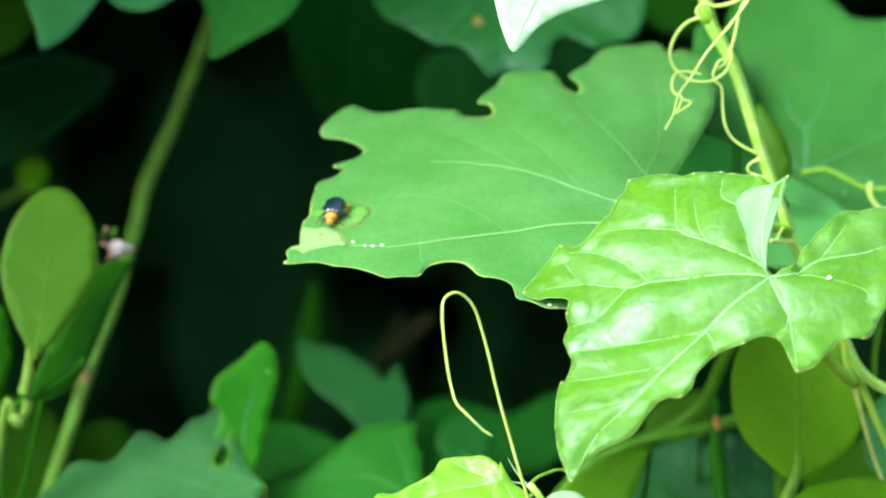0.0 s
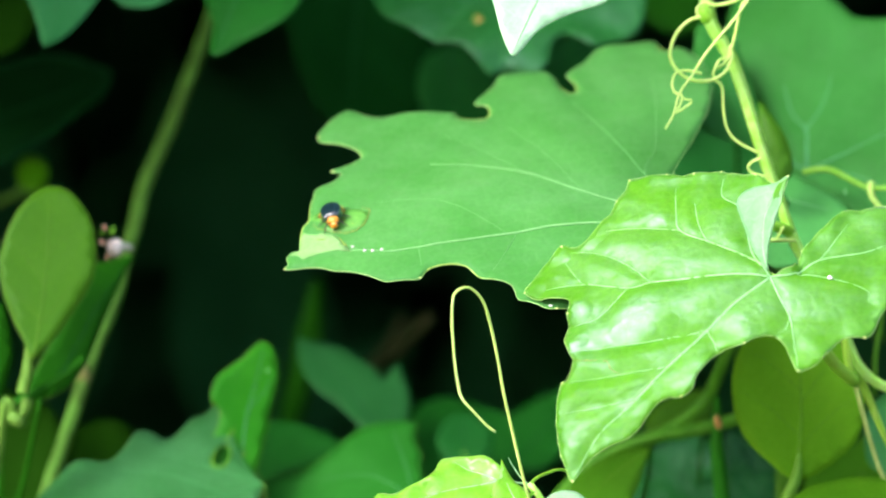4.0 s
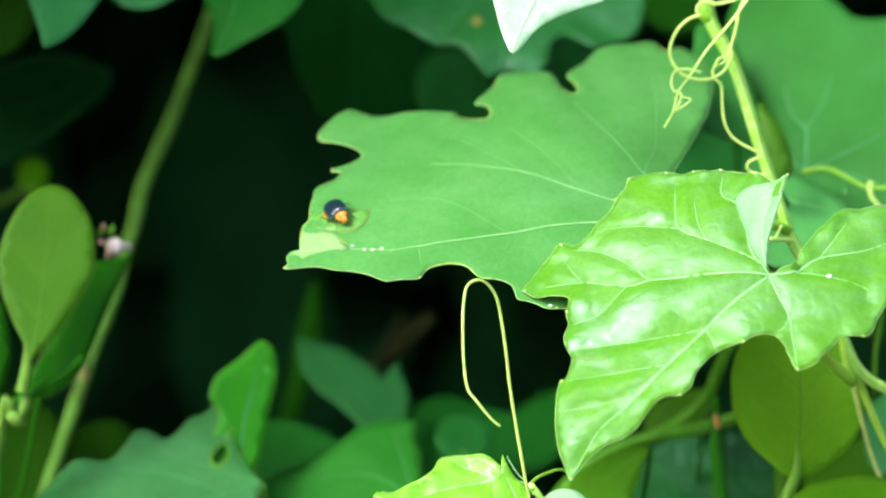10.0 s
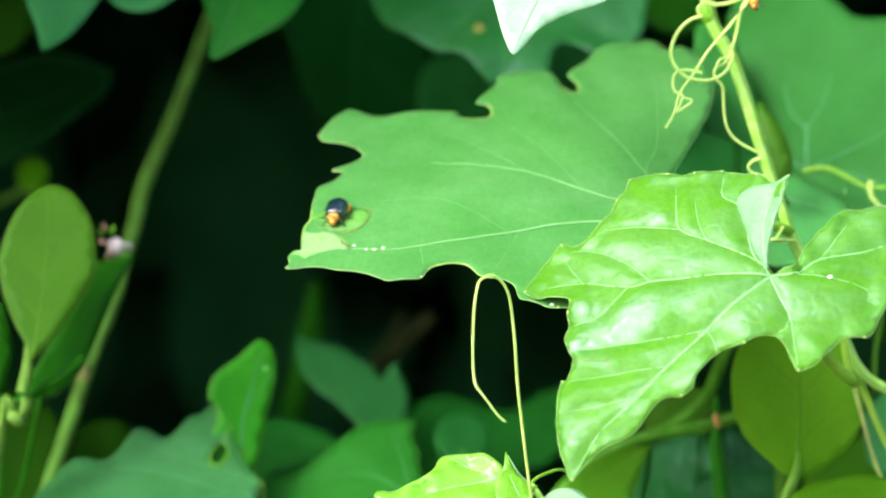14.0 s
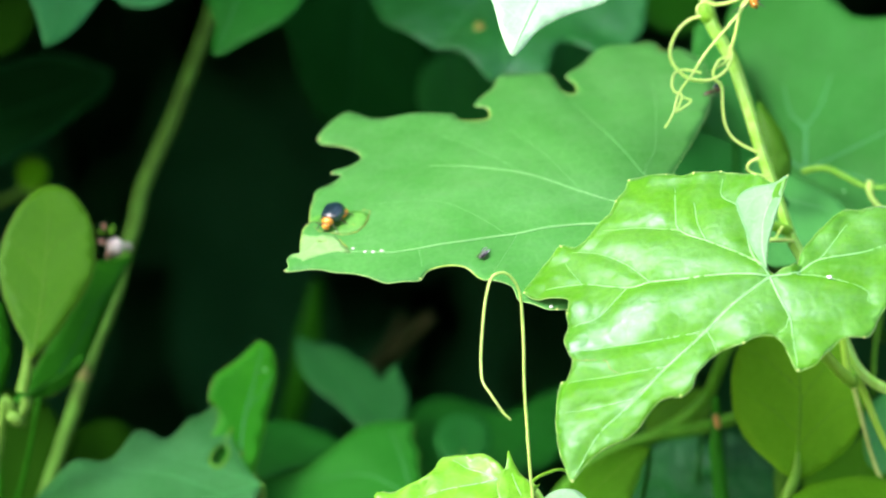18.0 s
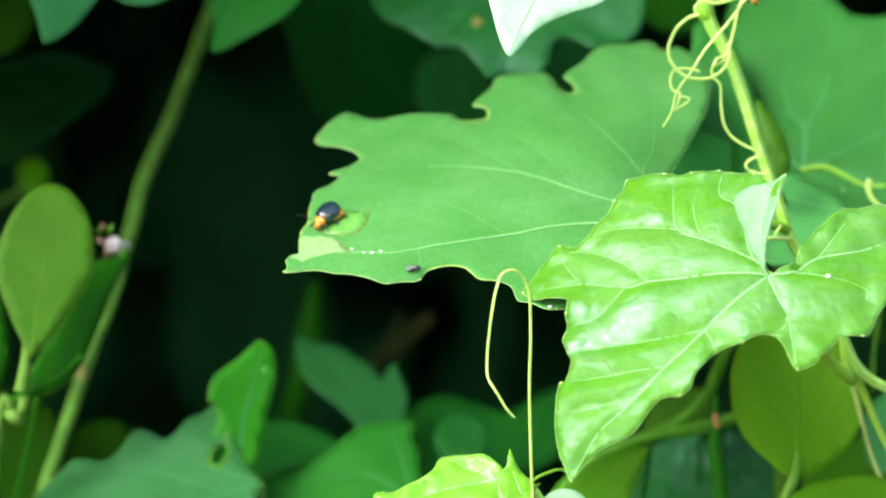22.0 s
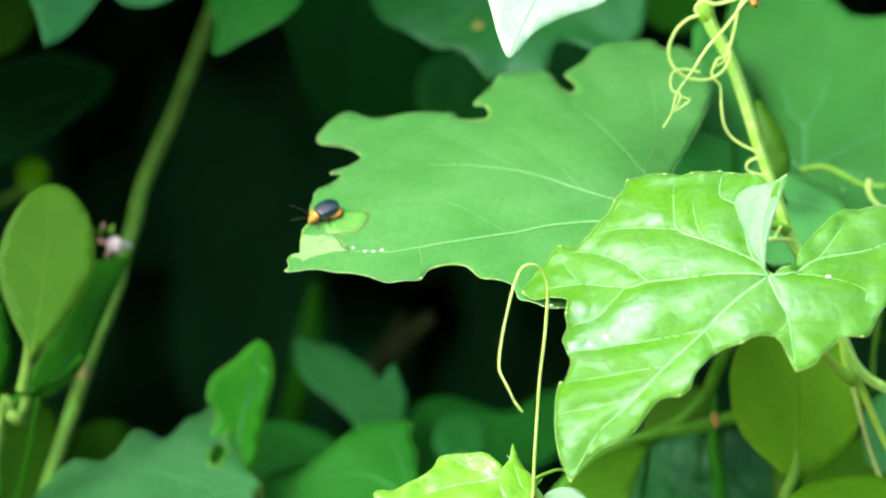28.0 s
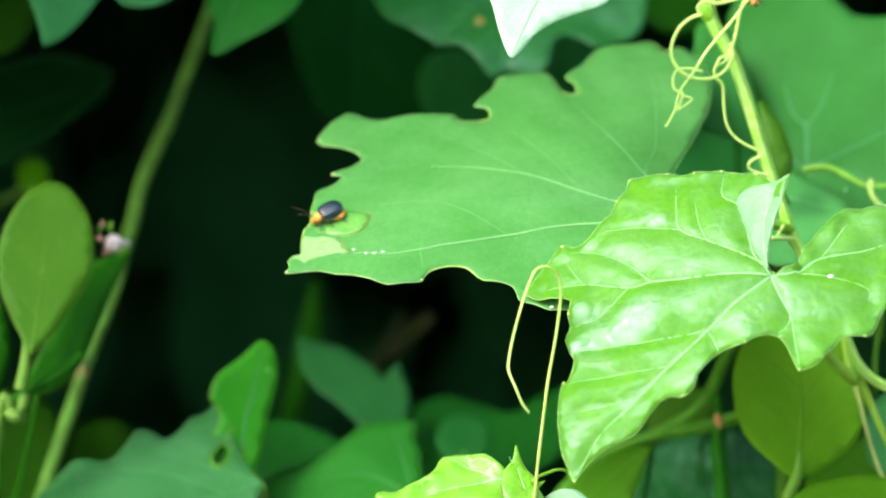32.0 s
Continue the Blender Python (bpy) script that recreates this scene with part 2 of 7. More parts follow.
SOIL = plain_mat("soil", (0.03, 0.022, 0.014), (0.07, 0.05, 0.03), 18, 0.9, 0.6)
BITEM = plain_mat("bite_brown", (0.2, 0.13, 0.02), (0.4, 0.26, 0.06), 700, 0.6)
TWIG = plain_mat("shaded_twig", (0.03, 0.045, 0.012), (0.06, 0.075, 0.025), 300, 0.8, spec=0.1)
NODEM = plain_mat("stem_node", (0.15, 0.2, 0.04), (0.27, 0.29, 0.09), 300, 0.6, spec=0.2)
PALESTALK = plain_mat("pale_stalk", (0.12, 0.36, 0.015), (0.2, 0.46, 0.04), 500, 0.5, thin=0.15, spec=0.3)
PALEWOOD = plain_mat("pale_shrub_stalk", (0.07, 0.19, 0.012), (0.13, 0.28, 0.04), 300, 0.55, 0.3, spec=0.2)
RUST = plain_mat("rust_gall", (0.4, 0.2, 0.04), (0.6, 0.36, 0.1), 500, 0.6)
ELYTRA.node_tree.nodes["Principled BSDF"].inputs["Coat IOR"].default_value = 1.75
ELYTRA.node_tree.nodes["Principled BSDF"].inputs["Coat Roughness"].default_value = 0.07
WING, wnt, wb, _ = node_mat("fly_wing")
wb.inputs["Base Color"].default_value, wb.inputs["Roughness"].default_value = (0.22, 0.22, 0.24, 1), 0.35
wb.inputs["Alpha"].default_value = 0.35
THICKET = leaf_mat("thicket_leaf", (0.012, 0.085, 0.025), (0.028, 0.15, 0.046), (0.018, 0.115, 0.022), 0.8, 0.08, 0.1, 0.1, 0.02, 0.0)


# ---- building blocks ----
def mesh_ob(name, verts, faces, mat, parent=None, label="", smooth=True):
    me = bpy.data.meshes.new(name)
    me.from_pydata([tuple(v) for v in verts], [], [tuple(f) for f in faces])
    me.materials.append(mat)
    if smooth:
        me.polygons.foreach_set("use_smooth", [True] * len(me.polygons))
    me.update()
    ob = new(name, me)
    if parent is not None:
        ob.parent = parent
    if label:
        ob["label"] = label
    return ob


def stance(ob):
    """Where a thing or part stands in the world while it is being built."""
    return (stance(ob.parent) if ob.parent else Matrix()) @ ob.matrix_basis


def thing(name, place, label, category, group=""):
    ob = new(name)
    ob.empty_display_size = 0.01
    ob.location = place
    return tagged(ob, label, category, group)


def spline(points, steps, closed=False):
    """Catmull-Rom through the points."""
    p = np.array(points, float)
    n = len(p)
    out = []
    for i in range(n if closed else n - 1):
        a, b = p[i], p[(i + 1) % n]
        before = p[i - 1] if (closed or i) else 2 * a - b
        after = p[(i + 2) % n] if (closed or i + 2 < n) else 2 * b - a
        for k in range(steps):
            t = k / steps
            out.append(0.5 * (2 * a + (b - before) * t + (2 * before - 5 * a + 4 * b - after) * t * t + (3 * a - before - 3 * b + after) * t ** 3))
    if not closed:
        out.append(p[-1])
    return np.array(out)


def tube_data(path, radii, sides=8, flat=1.0, ridge=0.0):
    path = np.array(path, float)
    n = len(path)
    radii = np.interp(np.linspace(0, 1, n), np.linspace(0, 1, len(radii)), radii)
    tan = np.gradient(path, axis=0)
    tan /= np.linalg.norm(tan, axis=1)[:, None] + 1e-12
    ref = np.array([0.0, 0.0, 1.0]) if abs(tan[0][2]) < 0.9 else np.array([0.0, 1.0, 0.0])
    verts, faces = [], []
    side = np.cross(tan[0], ref)
    for i in range(n):
        side = side - tan[i] * (side @ tan[i])
        side /= np.linalg.norm(side) + 1e-12
        up = np.cross(side, tan[i])
        for k in range(sides):
            ang = 2 * math.pi * k / sides
            r = radii[i] * (1 + ridge * math.cos(5 * ang))
            verts.append(path[i] + r * (math.cos(ang) * side + flat * math.sin(ang) * up))
    for i in range(n - 1):
        for k in range(sides):
            a, b = i * sides + k, i * sides + (k + 1) % sides
            faces.append((a, b, b + sides, a + sides))
    faces.append(tuple(range(sides))[::-1])
    faces.append(tuple(range((n - 1) * sides, n * sides)))
    return verts, faces


def tube(name, path, radii, mat, parent, label="", sides=8, steps=5, wobble=0.0, ridge=0.0):
    """A tapering stalk; the path is in world metres, its parent stands unturned."""
    base = np.array(stance(parent).translation)
    pts = spline(path, steps)
    if wobble:
        pts = pts + np.array([noise.noise_vector(Vector(q) * 90) for q in pts]) * wobble
    origin = pts[0].copy()
    v, f = tube_data(pts - origin, radii, sides, 1.0, ridge)
    ob = mesh_ob(name, v, f, mat, parent, label)
    ob.location = origin - base
    return ob


def ball_data(rx, ry, rz, nu=14, nv=9, warp=None):
    verts, faces = [], []
    for j in range(nv + 1):
        th = math.pi * j / nv
        for i in range(nu):
            ph = 2 * math.pi * i / nu
            p = [rx * math.cos(th), ry * math.sin(th) * math.cos(ph), rz * math.sin(th) * math.sin(ph)]
            verts.append(warp(*p) if warp else p)
    for j in range(nv):
        for i in range(nu):
            a, b = j * nu + i, j * nu + (i + 1) % nu
            faces.append((a, a + nu, b + nu, b))
    return verts, faces


def ball(name, place, size, mat, parent, label="", turn=(0, 0, 0), warp=None, nu=14, nv=9):
    v, f = ball_data(*size, nu, nv, warp)
    ob = mesh_ob(name, v, f, mat, parent, label)
    ob.matrix_basis = pose(*place, *turn)
    return ob


def near_lines(pts, lines):
    """Distance of each point to the nearest of the polylines."""
    best = np.full(len(pts), 1e9)
    for line in lines:
        for a, b in zip(line[:-1], line[1:]):
            d = b - a
            t = np.clip(((pts - a) @ d) / (d @ d + 1e-12), 0, 1)
            best = np.minimum(best, np.linalg.norm(pts - a - t[:, None] * d, axis=1))
    return best


def inside(pts, poly):
    x, y = pts[:, 0], pts[:, 1]
    res = np.zeros(len(pts), bool)
    for (x0, y0), (x1, y1) in zip(poly, np.roll(poly, -1, axis=0)):
        res ^= ((y0 > y) != (y1 > y)) & (x < (x1 - x0) * (y - y0) / (y1 - y0 + 1e-12) + x0)
    return res


def height(uv, bend, quilt, veins, wave, seed):
    """Height of the blade over its own plane, in mm: bend, puckers between the veins, slow waves."""
    u, v = uv[:, 0], uv[:, 1]
    h = bend[0] * u * u + bend[1] * u * v + bend[2] * v * v
    if quilt and veins:
        d = near_lines(uv, veins)
        h = h + quilt * (1 - np.exp(-d / 3.5))
    if wave:
        h = h + wave * np.array([noise.noise(Vector((a / 17, b / 17, seed))) + 0.25 * noise.noise(Vector((a / 6, b / 6, seed + 9))) for a, b in uv])
    return h


def leaf(name, parent, mat, vein_mat, at, turn, bend, margin, veins=(), holes=(), label="", spacing=2.2, quilt=0.5, wave=0.6, thick=0.22, seed=0.0, rough_edge=0.12, ripple=0.0, shape=None, fine_mat=None, margin_mat=None, margin_r=0.14, slim=1.0):
    """A leaf blade in its own plane (mm), origin where the stalk joins; veins stand on it as parts."""
    edge = spline(margin, 3, True)
    edge = edge + rough_edge * np.array([[noise.noise(Vector((a * 0.9, b * 0.9, seed))), noise.noise(Vector((a * 0.9, b * 0.9, seed + 5)))] for a, b in edge])
    rings = [edge] + [spline(h, 3, True) for h in holes]
    lo, hi = edge.min(0), edge.max(0)
    gx, gy = np.meshgrid(np.arange(lo[0], hi[0], spacing), np.arange(lo[1], hi[1], spacing * 0.87))
    gx = gx + (np.arange(gx.shape[0]) % 2)[:, None] * spacing / 2
    grid = np.stack([gx.ravel(), gy.ravel()], 1)
    grid = grid[inside(grid, edge)]
    grid = grid[near_lines(grid, [np.vstack([r, r[:1]]) for r in rings]) > spacing * 0.4]
    pts, lines = [], []
    for r in rings:
        n0 = len(pts)
        pts += [Vector(p) for p in r]
        lines += [(n0 + i, n0 + (i + 1) % len(r)) for i in range(len(r))]
    paths = [spline(p, 6) for _, _, p in veins]
    for p in paths:
        ok = p[inside(p, edge)]
        if len(ok):
            ok = ok[near_lines(ok, [np.vstack([r, r[:1]]) for r in rings]) > 0.3]
        pts += [Vector(k) for k in ok]
    if paths:
        grid = grid[near_lines(grid, paths) > spacing * 0.35]
    pts += [Vector(p) for p in grid]
    out = geometry.delaunay_2d_cdt(pts, lines, [], 0, 1e-4)
    uv = np.array([tuple(p) for p in out[0]])
    tris = np.array([tuple(f) for f in out[2]])
    mid = uv[tris].mean(1)
    keep = inside(mid, edge)
    for r in rings[1:]:
        keep &= ~inside(mid, r)
    tris = tris[keep]
    a, b, c = uv[tris[:, 0]], uv[tris[:, 1]], uv[tris[:, 2]]
    ab, ac = b - a, c - a
    flip = (ab[:, 0] * ac[:, 1] - ab[:, 1] * ac[:, 0]) < 0
    tris[flip] = tris[flip][:, ::-1]

    def lift(q):
        q = np.atleast_2d(np.array(q, float))
        h = height(q, bend, quilt, paths, wave, seed)
        if ripple:
            d = near_lines(q, [np.vstack([edge, edge[:1]])])
            w = np.array([noise.noise(Vector((a / 5, b / 5, seed + 3))) for a, b in q])
            h = h + ripple * w * np.exp(-d / 3.5)
        return h + shape(q) if shape else h

    h = lift(uv)
    n = len(uv)
    top = np.column_stack([uv, h]) / 1000
    low = np.column_stack([uv, h - thick]) / 1000
    count = {}
    for t in tris:
        for i in range(3):
            e2 = (t[i], t[(i + 1) % 3])
            count[e2] = 1
    rim = [(p, q) for p, q in count if (q, p) not in count]
    faces = [tuple(t) for t in tris] + [tuple(t[::-1] + n) for t in tris] + [(q, p, p + n, q + n) for p, q in rim]
    ob = mesh_ob(name, np.vstack([top, low]), faces, mat, parent, label)
    ob.matrix_basis = stance(parent).inverted() @ pose(*at, *turn)
    if margin_mat:
        loop = np.vstack([edge, edge[:2]])
        q = np.column_stack([loop, lift(loop) - thick / 2]) / 1000
        v, f = tube_data(q, [margin_r / 1000] * 2, 5)
        mesh_ob("margin_rim", v, f, margin_mat, ob, "thin pale leaf margin")
    for (w0, w1, _), p in zip(veins, paths):
        q = np.column_stack([p, lift(p) + 0.05]) / 1000
        v, f = tube_data(q, [slim * w0 / 2000, slim * (w0 * 0.6 + w1 * 0.4) / 2000, slim * w1 / 2000], 6, 0.6)
        mesh_ob("vein", v, f, fine_mat if fine_mat and w0 < 0.6 else vein_mat, ob)
    return ob, lift


def on_blade(lift, p, up=0.0):
    return (p[0] / 1000, p[1] / 1000, (float(lift(p)[0]) + up) / 1000)


# ---- setting: ground, and a thicket added to darken the gap ----
def ground():
    n = 60
    xs = np.linspace(-1, 1, n)
    xs = np.sign(xs) * np.abs(xs) ** 3 * 400
    v = [(x, y, 0.03 * noise.noise(Vector((x * 1.3, y * 1.3, 0)))) for y in xs for x in xs]
    f = [(j * n + i, j * n + i + 1, j * n + n + i + 1, j * n + n + i) for j in range(n - 1) for i in range(n - 1)]
    tagged(mesh_ob("ground", v, f, SOIL), "dark bare soil under the thicket", "ground", kind="structure")


def thicket(name, count, box, hollow, mat, size, seed, label, lean=0.0):
    """Many small curved leaves in a box; none inside the hollow."""
    rng = np.random.default_rng(seed)
    lo, hi = np.array(box[0]), np.array(box[1])
    c = lo + rng.random((count, 3)) * (hi - lo)
    # uneven face, rounded shoulders and top
    lump = np.array([noise.noise(Vector((x * 2.6, z * 2.6, seed))) + 0.5 * noise.noise(Vector((x * 7, z * 7, seed + 4))) for x, _, z in c])
    wide = (hi[0] - lo[0]) / 2
    off = np.abs(c[:, 0] - (hi[0] + lo[0]) / 2) / wide
    c = c[(c[:, 1] > lo[1] + 0.10 * np.clip(lump, 0, 1) + 0.25 * off ** 4) & (c[:, 2] < hi[2] - 0.35 * off ** 3 + 0.18 * lump) & (off < 0.95 + 0.08 * lump)]
    c[:, 1] -= lean * (c[:, 2] - lo[2])
    if hollow:
        a, b = np.array(hollow[0]), np.array(hollow[1])
        c = c[~np.all((c > a) & (c < b), axis=1)]
    half = [(0.16, 0.06, 0.02), (0.28, 0.22, 0.05), (0.33, 0.42, 0.05), (0.29, 0.64, 0.02), (0.17, 0.84, -0.05)]
    shape = np.array([(0, 0, 0)] + half + [(0, 1.0, -0.14)] + [(-x, y, z) for x, y, z in half[::-1]] + [(0, 0.45, -0.03)])
    rim = len(shape) - 1
    tri = np.array([(k, (k + 1) % rim, rim) for k in range(rim)])
    verts, faces = [], []
    for i, p in enumerate(c):
        s = size * (0.6 + 0.8 * rng.random())
        r = Euler((radians(rng.uniform(20, 100)), radians(rng.uniform(-40, 40)), rng.uniform(-1.2, 1.2))).to_matrix()
        verts.append(shape * s @ np.array(r).T + p)
        faces.append(tri + len(shape) * i)
    ob = mesh_ob(name, np.vstack(verts), np.vstack(faces), mat)
    return tagged(ob, label, "foliage", kind="stuff")


ground()
# unseen wall added to stop sky showing through the foliage
wall_m = plain_mat("dark_wall", (0.03, 0.032, 0.028), (0.06, 0.06, 0.05), 12, 0.9, 0.4)
wv = [(x, y, z) for z in (-0.1, 1.9) for y in (1.25, 1.45) for x in (-6, 6)]
tagged(mesh_ob("sky_block_wall", wv, [(0, 1, 5, 4), (2, 6, 7, 3), (0, 4, 6, 2), (1, 3, 7, 5), (4, 5, 7, 6)], wall_m, smooth=False), "added dark wall closing off the sky behind the foliage", "wall", kind="structure")
HOLLOW = ((-0.15, -1.0, 1.17), (0.15, 0.42, 1.4))
# mostly unseen leaf mass added so light enters only through the hollow
thicket("shade_foliage", 46000, ((-2.3, 0.05, 0.02), (2.3, 0.5, 1.85)), HOLLOW, THICKET, 0.06, 1, "added foliage around the gap, mostly out of view, blocking light")
thicket("hedge_interior", 18000, ((-1.3, 0.44, 0.05), (1.3, 1.0, 1.85)), None, THICKET, 0.08, 2, "deep shaded foliage inside the hedge")
# out-of-view canopy added to keep sky light off the gap
thicket("shade_crown", 14000, ((-2.3, 0.16, 1.55), (2.3, 1.2, 2.0)), None, THICKET, 0.08, 3, "added unseen leaf crown closing off light from above")
# unseen overhang added to shade the shrub; cut open where sun should pass
thicket("shade_overhang", 9000, ((-0.95, -0.065, 1.4), (0.04, 0.15, 1.75)), ((-0.21, -1.0, 1.3), (0.06, 0.01, 2.4)), THICKET, 0.06, 4, "added foliage above the view, shading the shrub", 0.3)

# ---- the climbing vine ----
vine = thing("climbing_vine", (0.03, 0.02, 0.0), "bright green climbing vine with lobed leaves and curling tendrils", "vine")
upper, upper_lift = leaf("leaf", vine, MATURE, VEIN_UP,
    at=(0.0485, 0.0050, 1.3068), turn=(42, 0, 6), bend=(-0.0018, 0.0004, -0.0022),
    margin=[(-80.8, -4.1), (-79.9, -3.2), (-80.2, -1.1), (-79.0, 0.8), (-77.4, 0.8), (-77.1, 3.8), (-76.4, 7.8), (-75.4, 9.0), (-74.8, 10.5), (-74.4, 14.2), (-73.5, 17.5), (-73.3, 19.4), (-72.2, 20.5), (-69.4, 21.2), (-67.4, 23.2), (-68.4, 24.2), (-69.5, 25.1), (-67.0, 25.8), (-64.4, 27.2), (-62.9, 28.6), (-63.6, 31.3), (-65.8, 33.6), (-68.2, 35.4), (-70.2, 37.0), (-71.2, 39.5), (-70.7, 41.7), (-69.3, 44.1), (-67.5, 45.8), (-64.7, 47.7), (-63.1, 46.8), (-60.5, 44.3), (-57.1, 42.6), (-54.2, 41.9), (-50.1, 41.9), (-46.1, 40.7), (-42.9, 39.7), (-42.1, 37.6), (-38.8, 37.3), (-36.5, 36.8), (-35.5, 38.7), (-35.9, 41.1), (-37.7, 42.2), (-38.2, 43.3), (-36.5, 46.3), (-34.1, 48.7)] + [(-32.5, 53.0), (-30.9, 54.2), (-26.5, 53.5), (-22.4, 53.1), (-21.1, 50.6), (-20.2, 46.2), (-18.9, 44.1), (-17.3, 44.2), (-16.6, 46.3), (-17.4, 49.6), (-18.1, 52.2), (-16.2, 54.5), (-13.5, 57.7), (-11.2, 61.5), (-7.9, 63.7), (-3.4, 65.6), (0.4, 66.6), (2.7, 66.0), (3.3, 63.1), (5.3, 62.5), (7.3, 63.7), (9.9, 60.7), (11.3, 57.8), (12.4, 49.6), (10.9, 40.1), (8.5, 32.2), (5.2, 24.8), (2.0, 17.8), (-0.3, 12.6), (1.9, 6.6), (6.7, 2.2), (8.8, -4.6), (6.1, -12.9), (-0.3, -19.3), (-12.2, -23.7), (-21.6, -26.3), (-25.5, -26.1), (-27.8, -26.2), (-29.5, -25.8), (-31.1, -24.7), (-33.2, -23.3), (-35.1, -22.3), (-35.6, -20.4), (-36.2, -18.7)] + [(-38.4, -17.3), (-41.1, -16.0), (-42.7, -14.6), (-43.9, -12.5), (-45.3, -11.0), (-48.0, -10.1), (-51.5, -10.5), (-53.0, -11.5), (-54.3, -13.5), (-57.4, -13.5), (-60.7, -13.1), (-63.5, -11.8), (-66.2, -9.7), (-69.5, -8.1), (-72.8, -6.4), (-76.1, -5.1), (-78.9, -4.9)],
    veins=[(0.75, 0.22, [(-0.0, -0.0), (-15.9, -1.9), (-23.9, -2.0), (-33.8, -2.8), (-43.5, -3.5), (-53.8, -3.7), (-59.5, -4.0), (-65.1, -2.6), (-69.6, -1.6)]),
           (0.62, 0.18, [(-0.0, -0.0), (-8.4, 3.1), (-12.8, 5.1), (-19.4, 8.9), (-30.4, 15.6), (-39.9, 19.6), (-49.5, 22.5)]),
           (0.45, 0.15, [(-0.0, -0.0), (-6.1, 13.1), (-9.8, 22.1), (-14.5, 32.9), (-18.3, 41.2)]),
           (0.4, 0.14, [(-0.0, -0.0), (-6.0, 12.4), (-3.0, 21.8), (-1.2, 35.5), (-0.4, 49.5)]),
           (0.18, 0.1, [(-33.8, -2.8), (-35.2, -5.8), (-37.8, -10.5), (-39.5, -13.2)]),
           (0.16, 0.08, [(-36.0, -2.8), (-42.9, 4.5), (-50.5, 9.7), (-60.7, 11.7)]),
           (0.2, 0.1, [(-53.8, -3.7), (-53.6, -6.9), (-53.6, -9.4)]),
           (0.16, 0.08, [(-19.4, 8.9), (-26.2, 22.6), (-32.3, 32.0)]),
           (0.2, 0.1, [(-30.4, 15.6), (-37.7, 24.4), (-46.2, 32.8)])],
    label="broad matt green lobed leaf with nibbled margin", spacing=1.8, quilt=0.25, wave=0.9, ripple=0.8, seed=1.0, fine_mat=VEIN_SOFT, margin_mat=RIMM, margin_r=0.11, slim=0.75)


def basal_fold(q):
    """One basal lobe of the young leaf stands up along its side vein."""
    u, v = q[:, 0], q[:, 1]
    d = u + 1.94 + 0.308 * v
    return np.where((u < 5) & (v > 0), 0.55 * np.clip(d, 0, None) * np.clip(v / 4, 0, 1), 0.0)


